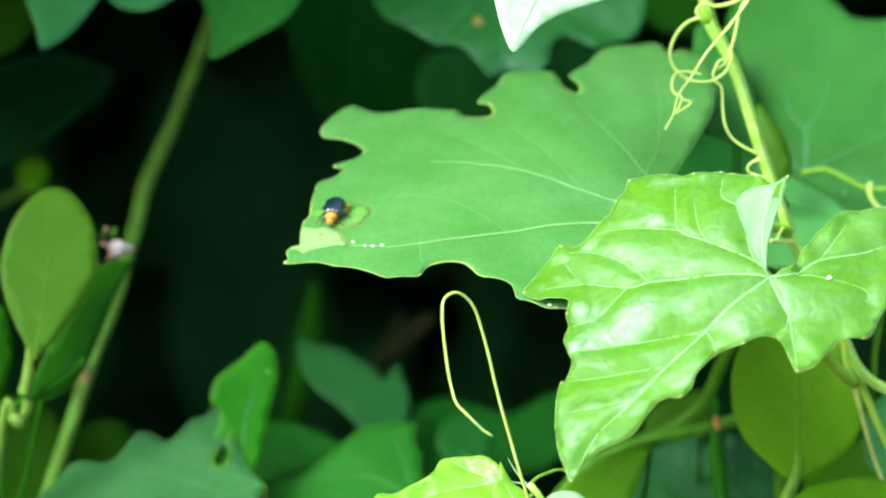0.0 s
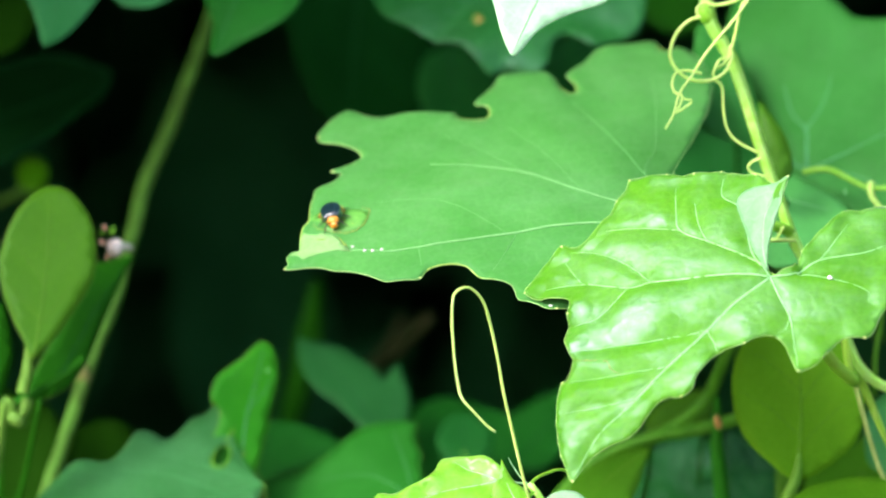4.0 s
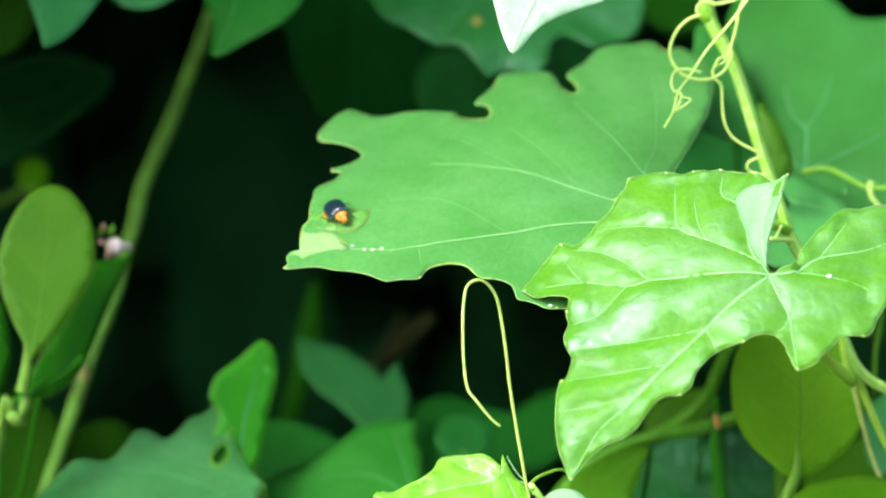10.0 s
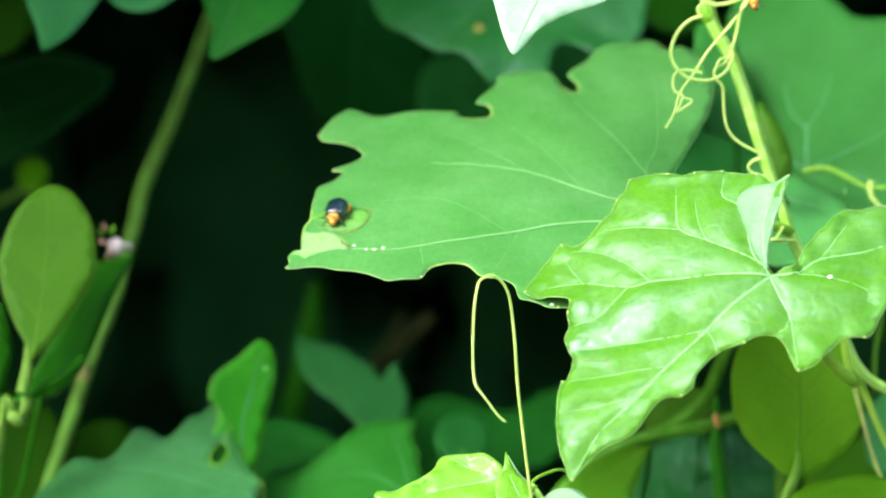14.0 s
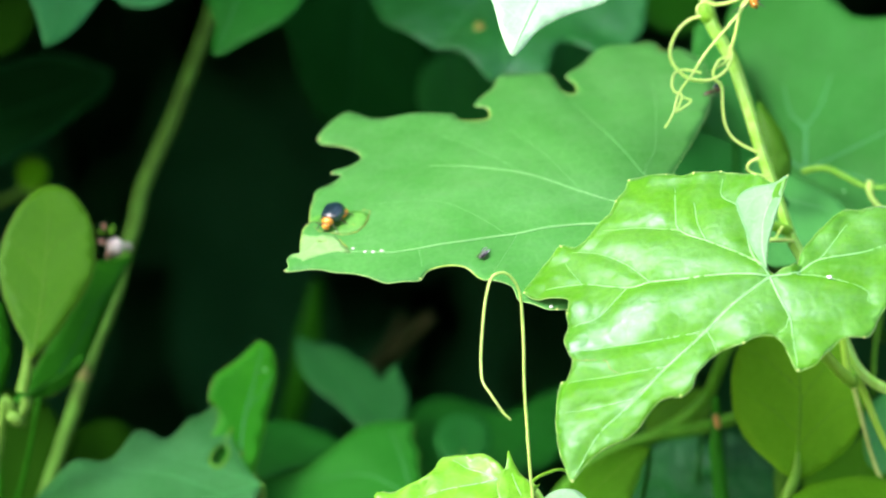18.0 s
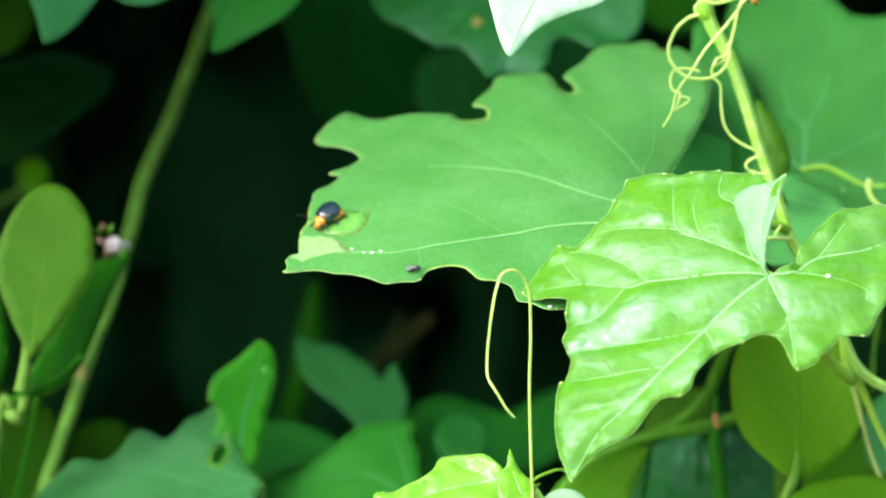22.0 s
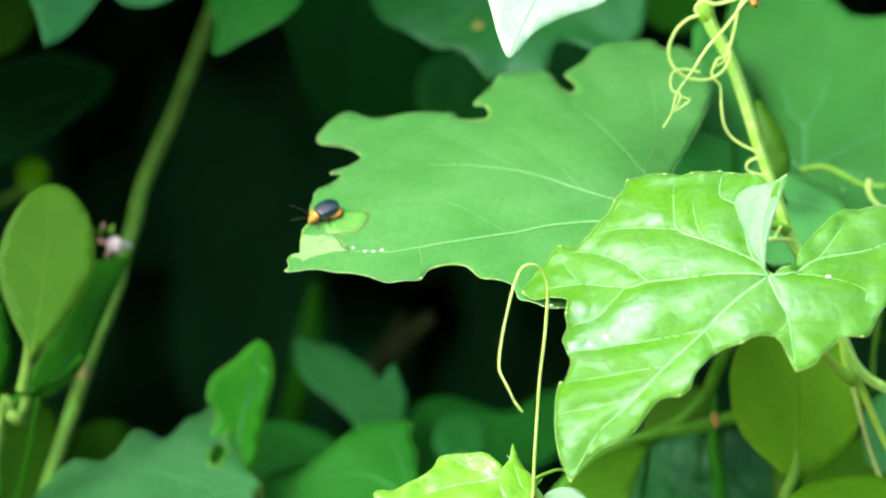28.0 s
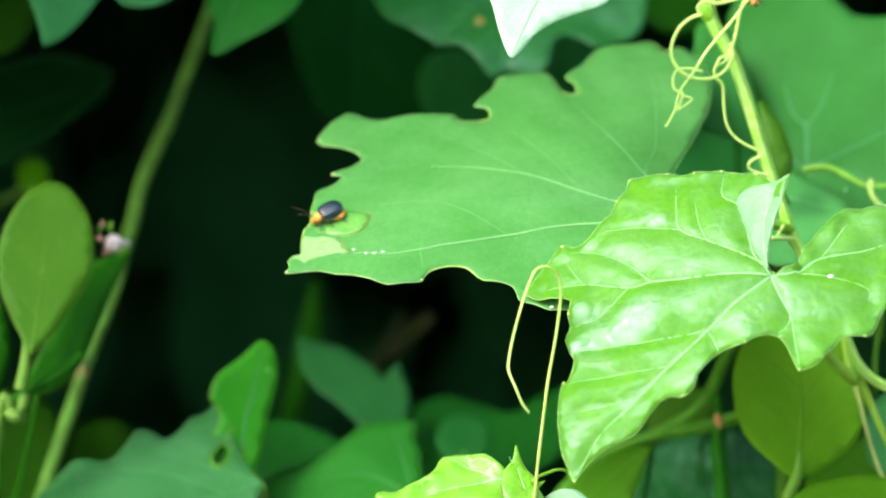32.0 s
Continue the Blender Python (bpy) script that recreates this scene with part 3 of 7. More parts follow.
front, front_lift = leaf("leaf", vine, YOUNG, VEIN,
    at=(0.0646, -0.0300, 1.2946), turn=(55, 0, -8), bend=(-0.0042, 0.0006, -0.0038),
    margin=[(-0.6, 2.2), (-0.6, 5.6), (0.1, 9.2), (1.1, 12.7), (2.1, 16.3), (3.1, 20.2), (2.0, 19.3), (0.2, 19.7), (-1.7, 21.5), (-3.9, 23.5), (-7.2, 25.2), (-9.7, 26.8), (-11.4, 27.7), (-13.7, 27.0), (-16.9, 27.6), (-19.5, 26.9), (-22.5, 28.1), (-26.0, 28.1), (-28.4, 28.4), (-30.4, 28.2), (-30.9, 25.4), (-32.6, 22.6), (-33.2, 20.7), (-35.2, 17.7), (-37.2, 14.3), (-39.4, 12.3), (-41.8, 12.5), (-43.3, 12.9), (-45.2, 10.4), (-47.4, 8.1), (-49.0, 5.6), (-50.2, 2.7), (-47.4, 0.9), (-44.4, 0.3), (-41.4, -0.7), (-40.3, -2.3), (-40.8, -4.7), (-40.2, -7.1), (-40.8, -9.6), (-40.7, -11.6), (-39.8, -13.7), (-38.8, -15.6), (-39.1, -18.3), (-39.9, -20.4)] + [(-40.9, -20.4), (-41.4, -22.8), (-41.5, -27.6), (-41.1, -31.8), (-40.1, -36.0), (-38.7, -39.4), (-37.6, -41.5), (-36.6, -39.7), (-34.7, -37.4), (-31.3, -35.6), (-27.9, -34.5), (-25.2, -32.9), (-23.0, -30.2), (-20.9, -27.8), (-18.7, -26.8), (-16.4, -26.8), (-14.2, -25.3), (-13.5, -22.7), (-12.2, -20.6), (-10.4, -18.0), (-7.9, -16.6), (-4.2, -16.2), (-2.9, -15.1), (-0.2, -14.1), (2.4, -14.4), (4.2, -16.8), (5.3, -19.2), (6.5, -21.0), (8.1, -20.3), (10.0, -19.6), (11.8, -17.4), (13.7, -14.6), (15.3, -13.7), (19.1, -13.3), (20.7, -11.9), (21.7, -8.6), (23.1, -5.9), (25.4, -0.9), (26.5, 4.7), (26.9, 11.8), (25.8, 17.2), (22.2, 19.1), (19.1, 18.1), (16.9, 17.1)] + [(14.4, 17.1), (12.5, 15.2), (10.9, 13.4), (8.8, 11.0), (7.2, 8.4), (6.0, 5.8), (4.9, 2.2), (2.6, 1.3), (0.7, 0.3)],
    veins=[(0.85, 0.25, [(0.0, 0.0), (-7.0, 0.7), (-18.3, 0.3), (-24.0, 0.2), (-28.6, -0.5), (-38.1, 2.3), (-45.8, 3.0)]),
           (0.75, 0.22, [(0.0, 0.0), (-3.2, 4.0), (-13.2, 9.6), (-18.9, 13.1), (-20.0, 17.9), (-20.5, 24.3)]),
           (0.65, 0.2, [(-2.0, 2.5), (-4.2, 6.9), (-6.8, 17.1), (-10.7, 20.7), (-10.9, 25.9)]),
           (0.95, 0.25, [(0.0, 0.0), (-5.6, -5.4), (-12.0, -12.3), (-19.5, -19.8), (-24.9, -25.9), (-32.6, -32.5), (-37.1, -39.6)]),
           (0.75, 0.22, [(0.0, 0.0), (2.3, -5.5), (4.3, -9.3), (5.2, -14.3), (6.2, -19.6)]),
           (0.85, 0.25, [(0.0, 0.0), (4.8, 0.8), (9.6, 4.3), (17.3, 6.3), (25.0, 10.1)]),
           (0.36, 0.14, [(-24.0, 0.2), (-29.0, 5.2), (-35.1, 9.3), (-41.1, 11.2)]),
           (0.36, 0.14, [(-28.6, -0.5), (-31.8, -4.1), (-35.1, -6.8), (-39.2, -7.7)]),
           (0.36, 0.14, [(-18.9, 13.1), (-27.3, 14.8), (-34.4, 15.2)]),
           (0.36, 0.14, [(-12.0, -12.3), (-23.2, -13.6), (-33.6, -13.6), (-39.3, -13.8)]),
           (0.36, 0.14, [(-12.0, -12.3), (-10.5, -14.9), (-9.8, -17.0)]),
           (0.36, 0.14, [(-19.5, -19.8), (-29.7, -20.5), (-38.9, -20.8)]),
           (0.36, 0.14, [(4.3, -9.3), (3.6, -11.9), (2.0, -13.4)]),
           (0.36, 0.14, [(4.8, 0.8), (10.9, 0.2), (18.8, -1.8), (19.4, -4.4)]),
           (0.4, 0.18, [(-13.2, 9.6), (-15.2, 14.2), (-16.3, 19.7)]),
           (0.4, 0.18, [(9.6, 4.3), (12.2, 8.7), (14.8, 13.9)]),
           (0.26, 0.1, [(-38.1, 2.3), (-40.7, 6.2), (-42.1, 8.8)]),
           (0.26, 0.1, [(-24.9, -25.9), (-31.7, -26.8), (-39.7, -27.3)])],
    label="glossy yellow-green lobed leaf with raised pale veins", spacing=1.1, quilt=1.15, wave=1.0, ripple=1.3, seed=2.0, shape=basal_fold, margin_mat=RIMM, margin_r=0.1, slim=0.52)
leaf("folded_lobe", front, PALELOBE, VEIN,
    at=(0.0646, -0.0300, 1.2946), turn=(55, 0, -8), bend=(-0.0042, 0.0006, -0.0038),
    margin=[(-0.6, 0.8), (-2.0, 2.7), (-4.1, 6.9), (-5.8, 12.0), (-7.6, 17.4), (-5.9, 19.8), (-2.8, 19.8), (0.2, 19.4), (3.0, 20.0), (2.2, 16.2), (1.0, 12.2), (-0.0, 8.9), (-0.6, 5.3), (-0.6, 2.7)],
    veins=[(0.4, 0.15, [(-0.6, 1.1), (-1.6, 5.9), (-1.6, 12.4), (0.5, 17.5)])],
    label="basal lobe folded over, paler than the blade", quilt=1.15, wave=1.0, ripple=0.5, spacing=1.0, seed=2.0, thick=0.15, shape=lambda q: basal_fold(q) + 0.9)
white, _ = leaf("leaf", vine, PALELIT, VEIN,
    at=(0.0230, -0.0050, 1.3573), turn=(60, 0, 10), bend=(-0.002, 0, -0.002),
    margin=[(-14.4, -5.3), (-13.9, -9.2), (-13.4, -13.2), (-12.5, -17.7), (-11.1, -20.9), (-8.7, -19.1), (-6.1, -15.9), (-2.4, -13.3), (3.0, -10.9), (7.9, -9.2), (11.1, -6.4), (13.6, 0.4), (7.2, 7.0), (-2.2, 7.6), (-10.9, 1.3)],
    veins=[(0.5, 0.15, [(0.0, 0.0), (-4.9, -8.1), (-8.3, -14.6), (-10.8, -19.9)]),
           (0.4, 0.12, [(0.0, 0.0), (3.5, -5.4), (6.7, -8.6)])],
    label="leaf hanging from above, its brightness put into pale colour", quilt=0.3, wave=0.5, seed=3.0)
small, _ = leaf("leaf", vine, TENDER, VEIN,
    at=(0.0171, -0.0150, 1.2530), turn=(50, 0, 0), bend=(-0.003, 0, -0.006),
    margin=[(-30.9, -2.4), (-27.8, -0.7), (-24.4, 0.1), (-21.2, 1.4), (-19.4, 2.7), (-18.7, 4.9), (-17.8, 7.0), (-15.7, 7.7), (-11.9, 7.4), (-8.9, 6.5), (-6.9, 5.1), (-4.8, 2.6), (-3.4, -0.6), (-3.3, -5.0), (-6.3, -8.0), (-15.3, -9.6), (-27.7, -6.5)],
    veins=[(0.5, 0.15, [(0.0, 0.0), (-6.2, 1.0), (-13.0, -0.2), (-22.1, -2.3)]),
           (0.4, 0.12, [(0.0, 0.0), (-2.2, 2.3), (-4.0, 7.5)]),
           (0.4, 0.12, [(-6.2, 1.0), (-10.7, 4.1), (-15.3, 6.6)])],
    label="young crumpled bright green leaf", spacing=1.0, quilt=1.4, wave=2.4, ripple=2.5, seed=4.0)
shoot_tip, _ = leaf("leaf", vine, TENDER, VEIN,
    at=(0.0162, -0.0200, 1.2514), turn=(62, 0, 8), bend=(-0.004, 0, -0.004),
    margin=[(-5.2, 2.6), (-4.0, 4.8), (-3.2, 5.8), (-2.8, 7.6), (-2.6, 8.7), (-2.4, 9.6), (-2.1, 8.8), (-1.8, 7.6), (-1.2, 5.9), (-0.3, 4.3), (1.0, 3.2), (1.8, 1.9), (2.7, 1.9), (3.5, 2.0), (2.8, 1.1), (2.2, -0.0), (2.0, -2.0), (-1.7, -4.1), (-5.0, -2.4)],
    veins=[(0.3, 0.1, [(-0.6, -0.5), (-1.4, 2.0), (-2.0, 4.4)])],
    label="small unfolding yellow-green leaf with a pointed lobe", spacing=0.8, quilt=0.8, wave=0.8, ripple=0.8, seed=6.0)
pale, _ = leaf("leaf", vine, PALELIT, VEIN,
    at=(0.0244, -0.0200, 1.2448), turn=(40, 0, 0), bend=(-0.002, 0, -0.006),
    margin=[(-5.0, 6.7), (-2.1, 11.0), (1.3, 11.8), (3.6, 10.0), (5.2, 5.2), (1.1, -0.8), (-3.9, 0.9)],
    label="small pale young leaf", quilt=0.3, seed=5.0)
flap, _ = leaf("folded_tip", upper, PALEM, VEIN,
    at=(0.0485, 0.0050, 1.3068), turn=(42, 0, 6), bend=(-0.0018, 0.0004, -0.0022),
    margin=[(-75.8, 8.5), (-74.1, 6.5), (-72.1, 4.7), (-70.2, 3.4), (-69.0, 0.9), (-67.6, -2.3), (-70.1, -1.4), (-73.0, -1.4), (-75.9, -1.8), (-78.6, -3.2), (-80.6, -4.2), (-79.8, -3.0), (-80.1, -1.4), (-78.8, 0.5), (-77.3, 0.8), (-77.0, 4.1), (-76.2, 7.6)],
    label="pale withered tip folded over the leaf", quilt=0.0, wave=0.9, spacing=1.0, seed=1.0, thick=0.12, shape=lambda q: 0.3 + 0.0 * q[:, 0])
STEM = [(0.0518, 0.0180, 1.3654), (0.0526, 0.0180, 1.3561), (0.0541, 0.0180, 1.3514), (0.0555, 0.0180, 1.3462), (0.0596, 0.0180, 1.3386), (0.0631, 0.0180, 1.3281), (0.0660, 0.0180, 1.3188), (0.0689, 0.0180, 1.3106), (0.0718, 0.0180, 1.3024), (0.0736, 0.0180, 1.2990), (0.0765, 0.0180, 1.2931), (0.0800, 0.0180, 1.2861), (0.0829, 0.0180, 1.2809), (0.0852, 0.0180, 1.2762), (0.0887, 0.0180, 1.2727), (0.0952, 0.0180, 1.2698), (0.1068, 0.0180, 1.2651)]
stem = tube("stem", STEM, [0.0015, 0.0014, 0.00122, 0.00115, 0.0011, 0.0011], STEMM, vine, "ridged pale green vine stem", 30, 6, 0.0002, 0.09)

def stem_tendril(path, r0, r1, label="thin curling yellow-green tendril", mat=TENDM):
    return tube("tendril", path, [r0 * 0.9, r0 * 0.9, r1 * 0.9], mat, stem, label, 7, 6, 0.0003)


stem_tendril([(0.0529, 0.0120, 1.3479), (0.0504, 0.0120, 1.3471), (0.0479, 0.0120, 1.3448), (0.0464, 0.0120, 1.3410), (0.0471, 0.0120, 1.3378), (0.0500, 0.0120, 1.3352), (0.0541, 0.0120, 1.3348), (0.0575, 0.0120, 1.3365), (0.0591, 0.0120, 1.3396), (0.0585, 0.0120, 1.3419)], 0.00043, 0.00031)
stem_tendril([(0.0665, 0.0140, 1.3687), (0.0650, 0.0131, 1.3605), (0.0639, 0.0122, 1.3541), (0.0621, 0.0113, 1.3506), (0.0586, 0.0104, 1.3459), (0.0539, 0.0096, 1.3406), (0.0510, 0.0087, 1.3360), (0.0481, 0.0078, 1.3319), (0.0469, 0.0069, 1.3278), (0.0452, 0.0060, 1.3248)], 0.00034, 0.00024)
stem_tendril([(0.0629, 0.0140, 1.3530), (0.0611, 0.0140, 1.3495), (0.0600, 0.0140, 1.3443), (0.0582, 0.0140, 1.3390), (0.0556, 0.0140, 1.3371), (0.0556, 0.0140, 1.3352), (0.0571, 0.0140, 1.3336), (0.0574, 0.0140, 1.3292), (0.0582, 0.0140, 1.3251), (0.0605, 0.0140, 1.3222), (0.0648, 0.0140, 1.3199)], 0.00036, 0.00031)
stem_tendril([(0.0650, 0.0120, 1.3189), (0.0631, 0.0124, 1.3180), (0.0625, 0.0128, 1.3168), (0.0634, 0.0132, 1.3159), (0.0660, 0.0136, 1.3152), (0.0672, 0.0140, 1.3157)], 0.00034, 0.00024)
stem_tendril([(0.0528, 0.0090, 1.3362), (0.0499, 0.0088, 1.3367), (0.0475, 0.0086, 1.3362), (0.0467, 0.0083, 1.3342), (0.0472, 0.0081, 1.3323), (0.0487, 0.0079, 1.3316), (0.0481, 0.0077, 1.3295), (0.0474, 0.0074, 1.3281), (0.0506, 0.0072, 1.3304), (0.0485, 0.0070, 1.3311)], 0.00033, 0.00022)
stem_tendril([(0.0555, 0.0130, 1.3370), (0.0565, 0.0135, 1.3389), (0.0581, 0.0140, 1.3392), (0.0588, 0.0145, 1.3383), (0.0579, 0.0150, 1.3371)], 0.00034, 0.00026)
stem_tendril([(0.0635, 0.0140, 1.3542), (0.0600, 0.0140, 1.3513), (0.0562, 0.0140, 1.3503), (0.0537, 0.0140, 1.3508), (0.0521, 0.0140, 1.3496), (0.0525, 0.0140, 1.3478)], 0.00043, 0.00034)
stem_tendril([(0.0671, 0.0120, 1.3020), (0.0698, 0.0140, 1.3020), (0.0723, 0.0160, 1.3019)], 0.00052, 0.00034)
stem_tendril([(0.0697, 0.0120, 1.3048), (0.0690, 0.0130, 1.3034), (0.0683, 0.0140, 1.3020)], 0.00034, 0.00026)
tube("petiole", [(0.0647, -0.0290, 1.2946), (0.0679, -0.0177, 1.2911), (0.0737, -0.0065, 1.2841), (0.0791, 0.0048, 1.2771), (0.0839, 0.0160, 1.2731)], [0.0009, 0.0011, 0.0013], JOINTM, stem, "pale green leaf stalk", 10, 5)
tube("petiole", [(0.0485, 0.0040, 1.3068), (0.0527, 0.0075, 1.3070), (0.0598, 0.0110, 1.3059), (0.0681, 0.0145, 1.3048), (0.0713, 0.0180, 1.3036)], [0.0009, 0.0011, 0.0012], SHOOTM, stem, "pale green leaf stalk", 10, 5)
tube("side_shoot", [(0.0819, 0.0120, 1.2862), (0.0822, 0.0127, 1.2815), (0.0830, 0.0133, 1.2757), (0.0836, 0.0140, 1.2732)], [0.0006, 0.0008, 0.0009], JOINTM, stem, "", 8, 4)
tube("side_shoot", [(0.0854, 0.0200, 1.2735), (0.0869, 0.0205, 1.2709), (0.0893, 0.0210, 1.2650), (0.0917, 0.0215, 1.2598), (0.0955, 0.0220, 1.2533)], [0.0010, 0.0008, 0.0007], JOINTM, stem, "", 8, 5)
tube("dry_twig", [(0.0819, 0.0280, 1.2860), (0.0833, 0.0280, 1.2789), (0.0854, 0.0280, 1.2719), (0.0877, 0.0280, 1.2625), (0.0913, 0.0280, 1.2519), (0.0948, 0.0280, 1.2437)], [0.0006, 0.0005, 0.0005], BROWNM, stem, "thin straw-yellow dry twig", 7, 5, 0.0004)
for place, size in (((0.0543, 0.0180, 1.3485), 0.0022), ((0.0842, 0.0180, 1.2735), 0.0018)):
    p = Vector(place) - stance(stem).translation
    ball("node", p, (size * 1.2, size * 0.8, size * 0.8), SHOOTM, stem, "swollen stem joint", (0, 65, 0))
tube("root_stem", [(0.0945, 0.018, 1.2634), (0.11, 0.02, 1.15), (0.09, 0.04, 0.8), (0.05, 0.03, 0.4), (0.03, 0.02, -0.02)], [0.0015, 0.002, 0.003], STEMM, vine, "", 8, 8)
tube("top_shoot", [(0.0518, 0.018, 1.365), (0.05, 0.03, 1.42), (0.07, 0.08, 1.5)], [0.0019, 0.0018, 0.0015], STEMM, vine, "", 8, 6)
tube("petiole", [(0.0238, -0.005, 1.3592), (0.035, 0.002, 1.37), (0.0513, 0.018, 1.376)], [0.0008, 0.001], STEMM, vine, "", 8, 5)
tube("petiole", [(0.0172, -0.0155, 1.2530), (0.03, -0.012, 1.24), (0.09, 0.01, 1.2), (0.105, 0.02, 1.15)], [0.0008, 0.001], STEMM, vine, "", 8, 5)

# the free tendril that swings across
tendril = tube("tendril", [(0.0180, -0.0220, 1.2478), (0.0178, -0.0230, 1.2517), (0.0175, -0.0239, 1.2551), (0.0170, -0.0249, 1.2642), (0.0165, -0.0258, 1.2732), (0.0164, -0.0268, 1.2822), (0.0161, -0.0277, 1.2883), (0.0156, -0.0287, 1.2917), (0.0145, -0.0296, 1.2940), (0.0130, -0.0306, 1.2953), (0.0114, -0.0315, 1.2953), (0.0100, -0.0325, 1.2943), (0.0093, -0.0334, 1.2921), (0.0087, -0.0344, 1.2890), (0.0082, -0.0353, 1.2845), (0.0079, -0.0363, 1.2801), (0.0079, -0.0372, 1.2762), (0.0082, -0.0382, 1.2740), (0.0093, -0.0391, 1.2722), (0.0106, -0.0401, 1.2702), (0.0121, -0.0410, 1.2680), (0.0135, -0.0420, 1.2667)], [0.00033, 0.0003, 0.00027, 0.00023, 0.00014], TENDM, vine, "slender hooked yellow-green tendril", 8, 6, 0.0001)
tube("side_tendril", [(0.0178, -0.0200, 1.2535), (0.0190, -0.0184, 1.2544), (0.0208, -0.0168, 1.2551), (0.0228, -0.0152, 1.2557), (0.0247, -0.0136, 1.2554), (0.0257, -0.0120, 1.2535)], [0.00036, 0.00026], SHOOTM, vine, "", 7, 5)

# margin teeth, sap drops, feeding marks
for p in [(-30.3, 28.1), (-22.5, 27.9), (-16.9, 27.4), (-11.4, 27.6), (-3.9, 23.4), (-32.5, 22.5), (-43.2, 12.7), (6.4, -20.9), (-4.3, -16.1), (-16.4, -26.7), (-40.6, -4.6), (-40.8, -20.4), (3.0, 20.1), (19.0, -13.3), (-37.6, -41.4), (-50.1, 2.6)]:
    ball("tooth", on_blade(front_lift, p, -0.05), (0.34 / 1000, 0.2 / 1000, 0.18 / 1000), TOOTHM, front, "", (0, 0, random.uniform(0, 180)), nu=8, nv=5)
for p in [(-71.0, 39.8), (-80.7, -4.1), (-69.3, 25.0), (-54.1, -13.2), (-27.8, -26.1)]:
    ball("tooth", on_blade(upper_lift, p, -0.05), (0.32 / 1000, 0.2 / 1000, 0.18 / 1000), TOOTHM, upper, "", (0, 0, random.uniform(0, 180)), nu=8, nv=5)
for p in [(-66.9, -1.3), (-64.6, -3.1), (-63.0, -3.5), (-61.2, -3.4)]:
    ball("sap_drop", on_blade(upper_lift, p, 0.2), (0.38 / 1000, 0.24 / 1000, 0.22 / 1000), LATEX, upper, "dried white sap drop", (0, 0, random.uniform(-20, 30)), nu=10, nv=6)
ball("sap_drop", on_blade(upper_lift, (-29.0, -25.5), 0.2), (0.00045, 0.0003, 0.0003), LATEX, upper, "white sap drop", nu=10, nv=6)
for p in [(11.8, 0.1)]:
    ball("sap_drop", on_blade(front_lift, p, 0.3), (0.55 / 1000, 0.4 / 1000, 0.3 / 1000), LATEX, front, "white sap drop", nu=10, nv=6)


def gnaw(path, r, blade=upper, lift=upper_lift):
    q = spline(path, 5)
    q = np.column_stack([q, lift(q) + 0.05]) / 1000
    q += np.array([noise.noise_vector(Vector(k) * 700) for k in q]) * 0.0003
    v, f = tube_data(q, [r * 0.4, r, r * 1.2, r, r * 0.4], 6, 0.5)
    mesh_ob("gnawed_groove", v, f, GNAWED, blade, "dry brownish feeding groove")


scraped, _ = leaf("scraped_patch", upper, SCRAPED, VEIN,
    at=(0.0485, 0.0050, 1.3068), turn=(42, 0, 6), bend=(-0.0018, 0.0004, -0.0022),
    margin=[(-73.8, 11.1), (-71.6, 11.7), (-68.8, 11.2), (-65.4, 10.2), (-63.4, 9.2), (-63.3, 7.3), (-64.6, 5.1), (-66.7, 4.3), (-69.2, 4.4), (-72.0, 5.6), (-73.8, 7.3), (-74.8, 9.4)], label="wet yellow-green patch scraped by the beetle", quilt=0.0, wave=0.9, spacing=1.0, seed=1.0, thick=0.06, rough_edge=0.5, shape=lambda q: 0.3 + 0.0 * q[:, 0])
gnaw([(-74.4, 8.1), (-73.1, 6.5), (-70.9, 4.9), (-68.7, 3.9), (-66.4, 3.8), (-64.6, 4.8), (-63.3, 7.0), (-62.8, 9.5), (-64.2, 10.6)], 0.0002)
gnaw([(-69.3, 2.5), (-68.4, 0.0), (-67.6, -2.5)], 0.00022)
gnaw([(-69.9, 10.8), (-68.4, 8.1), (-66.8, 6.5), (-64.6, 5.5)], 0.00012)
gnaw([(-74.3, 3.6), (-72.7, 2.9), (-71.4, 3.1)], 0.0002)
gnaw([(-39.0, -15.7), (-36.6, -16.5), (-33.7, -16.6), (-31.8, -17.4), (-30.7, -19.3), (-28.3, -20.5)], 0.00013, front, front_lift)
for path in ([(-54.3, -13.5), (-53.0, -11.5), (-51.5, -10.5), (-48.0, -10.1), (-45.3, -11.0), (-43.9, -12.5), (-42.7, -14.6), (-41.1, -16.0), (-38.4, -17.3)], [(-42.9, 39.7), (-42.1, 37.6), (-38.8, 37.3), (-36.5, 36.8), (-35.5, 38.7), (-35.9, 41.1), (-37.7, 42.2)], [(-21.1, 50.6), (-20.2, 46.2), (-18.9, 44.1), (-17.3, 44.2), (-16.6, 46.3), (-17.4, 49.6)], [(2.7, 66.0), (3.3, 63.1), (5.3, 62.5), (7.3, 63.7)], [(-77.3, 0.8), (-77.1, 3.8), (-76.4, 7.8), (-75.4, 9.0), (-74.8, 10.5), (-74.4, 14.2), (-73.5, 17.5)]):
    q = spline(path, 4)
    q = np.column_stack([q, upper_lift(q) - 0.1]) / 1000
    v, f = tube_data(q, [0.00005, 0.00014, 0.00016, 0.00014, 0.00005], 6)
    mesh_ob("gnawed_margin", v, f, CALLUS, upper, "yellowish healed bite margin")

# ---- other plants ----
def stalk(plant, path, radii, mat=SHRUBM, label="", name="stem", wobble=0.0005):
    return tube(name, path, radii, mat, plant, label, 10, 6, wobble)


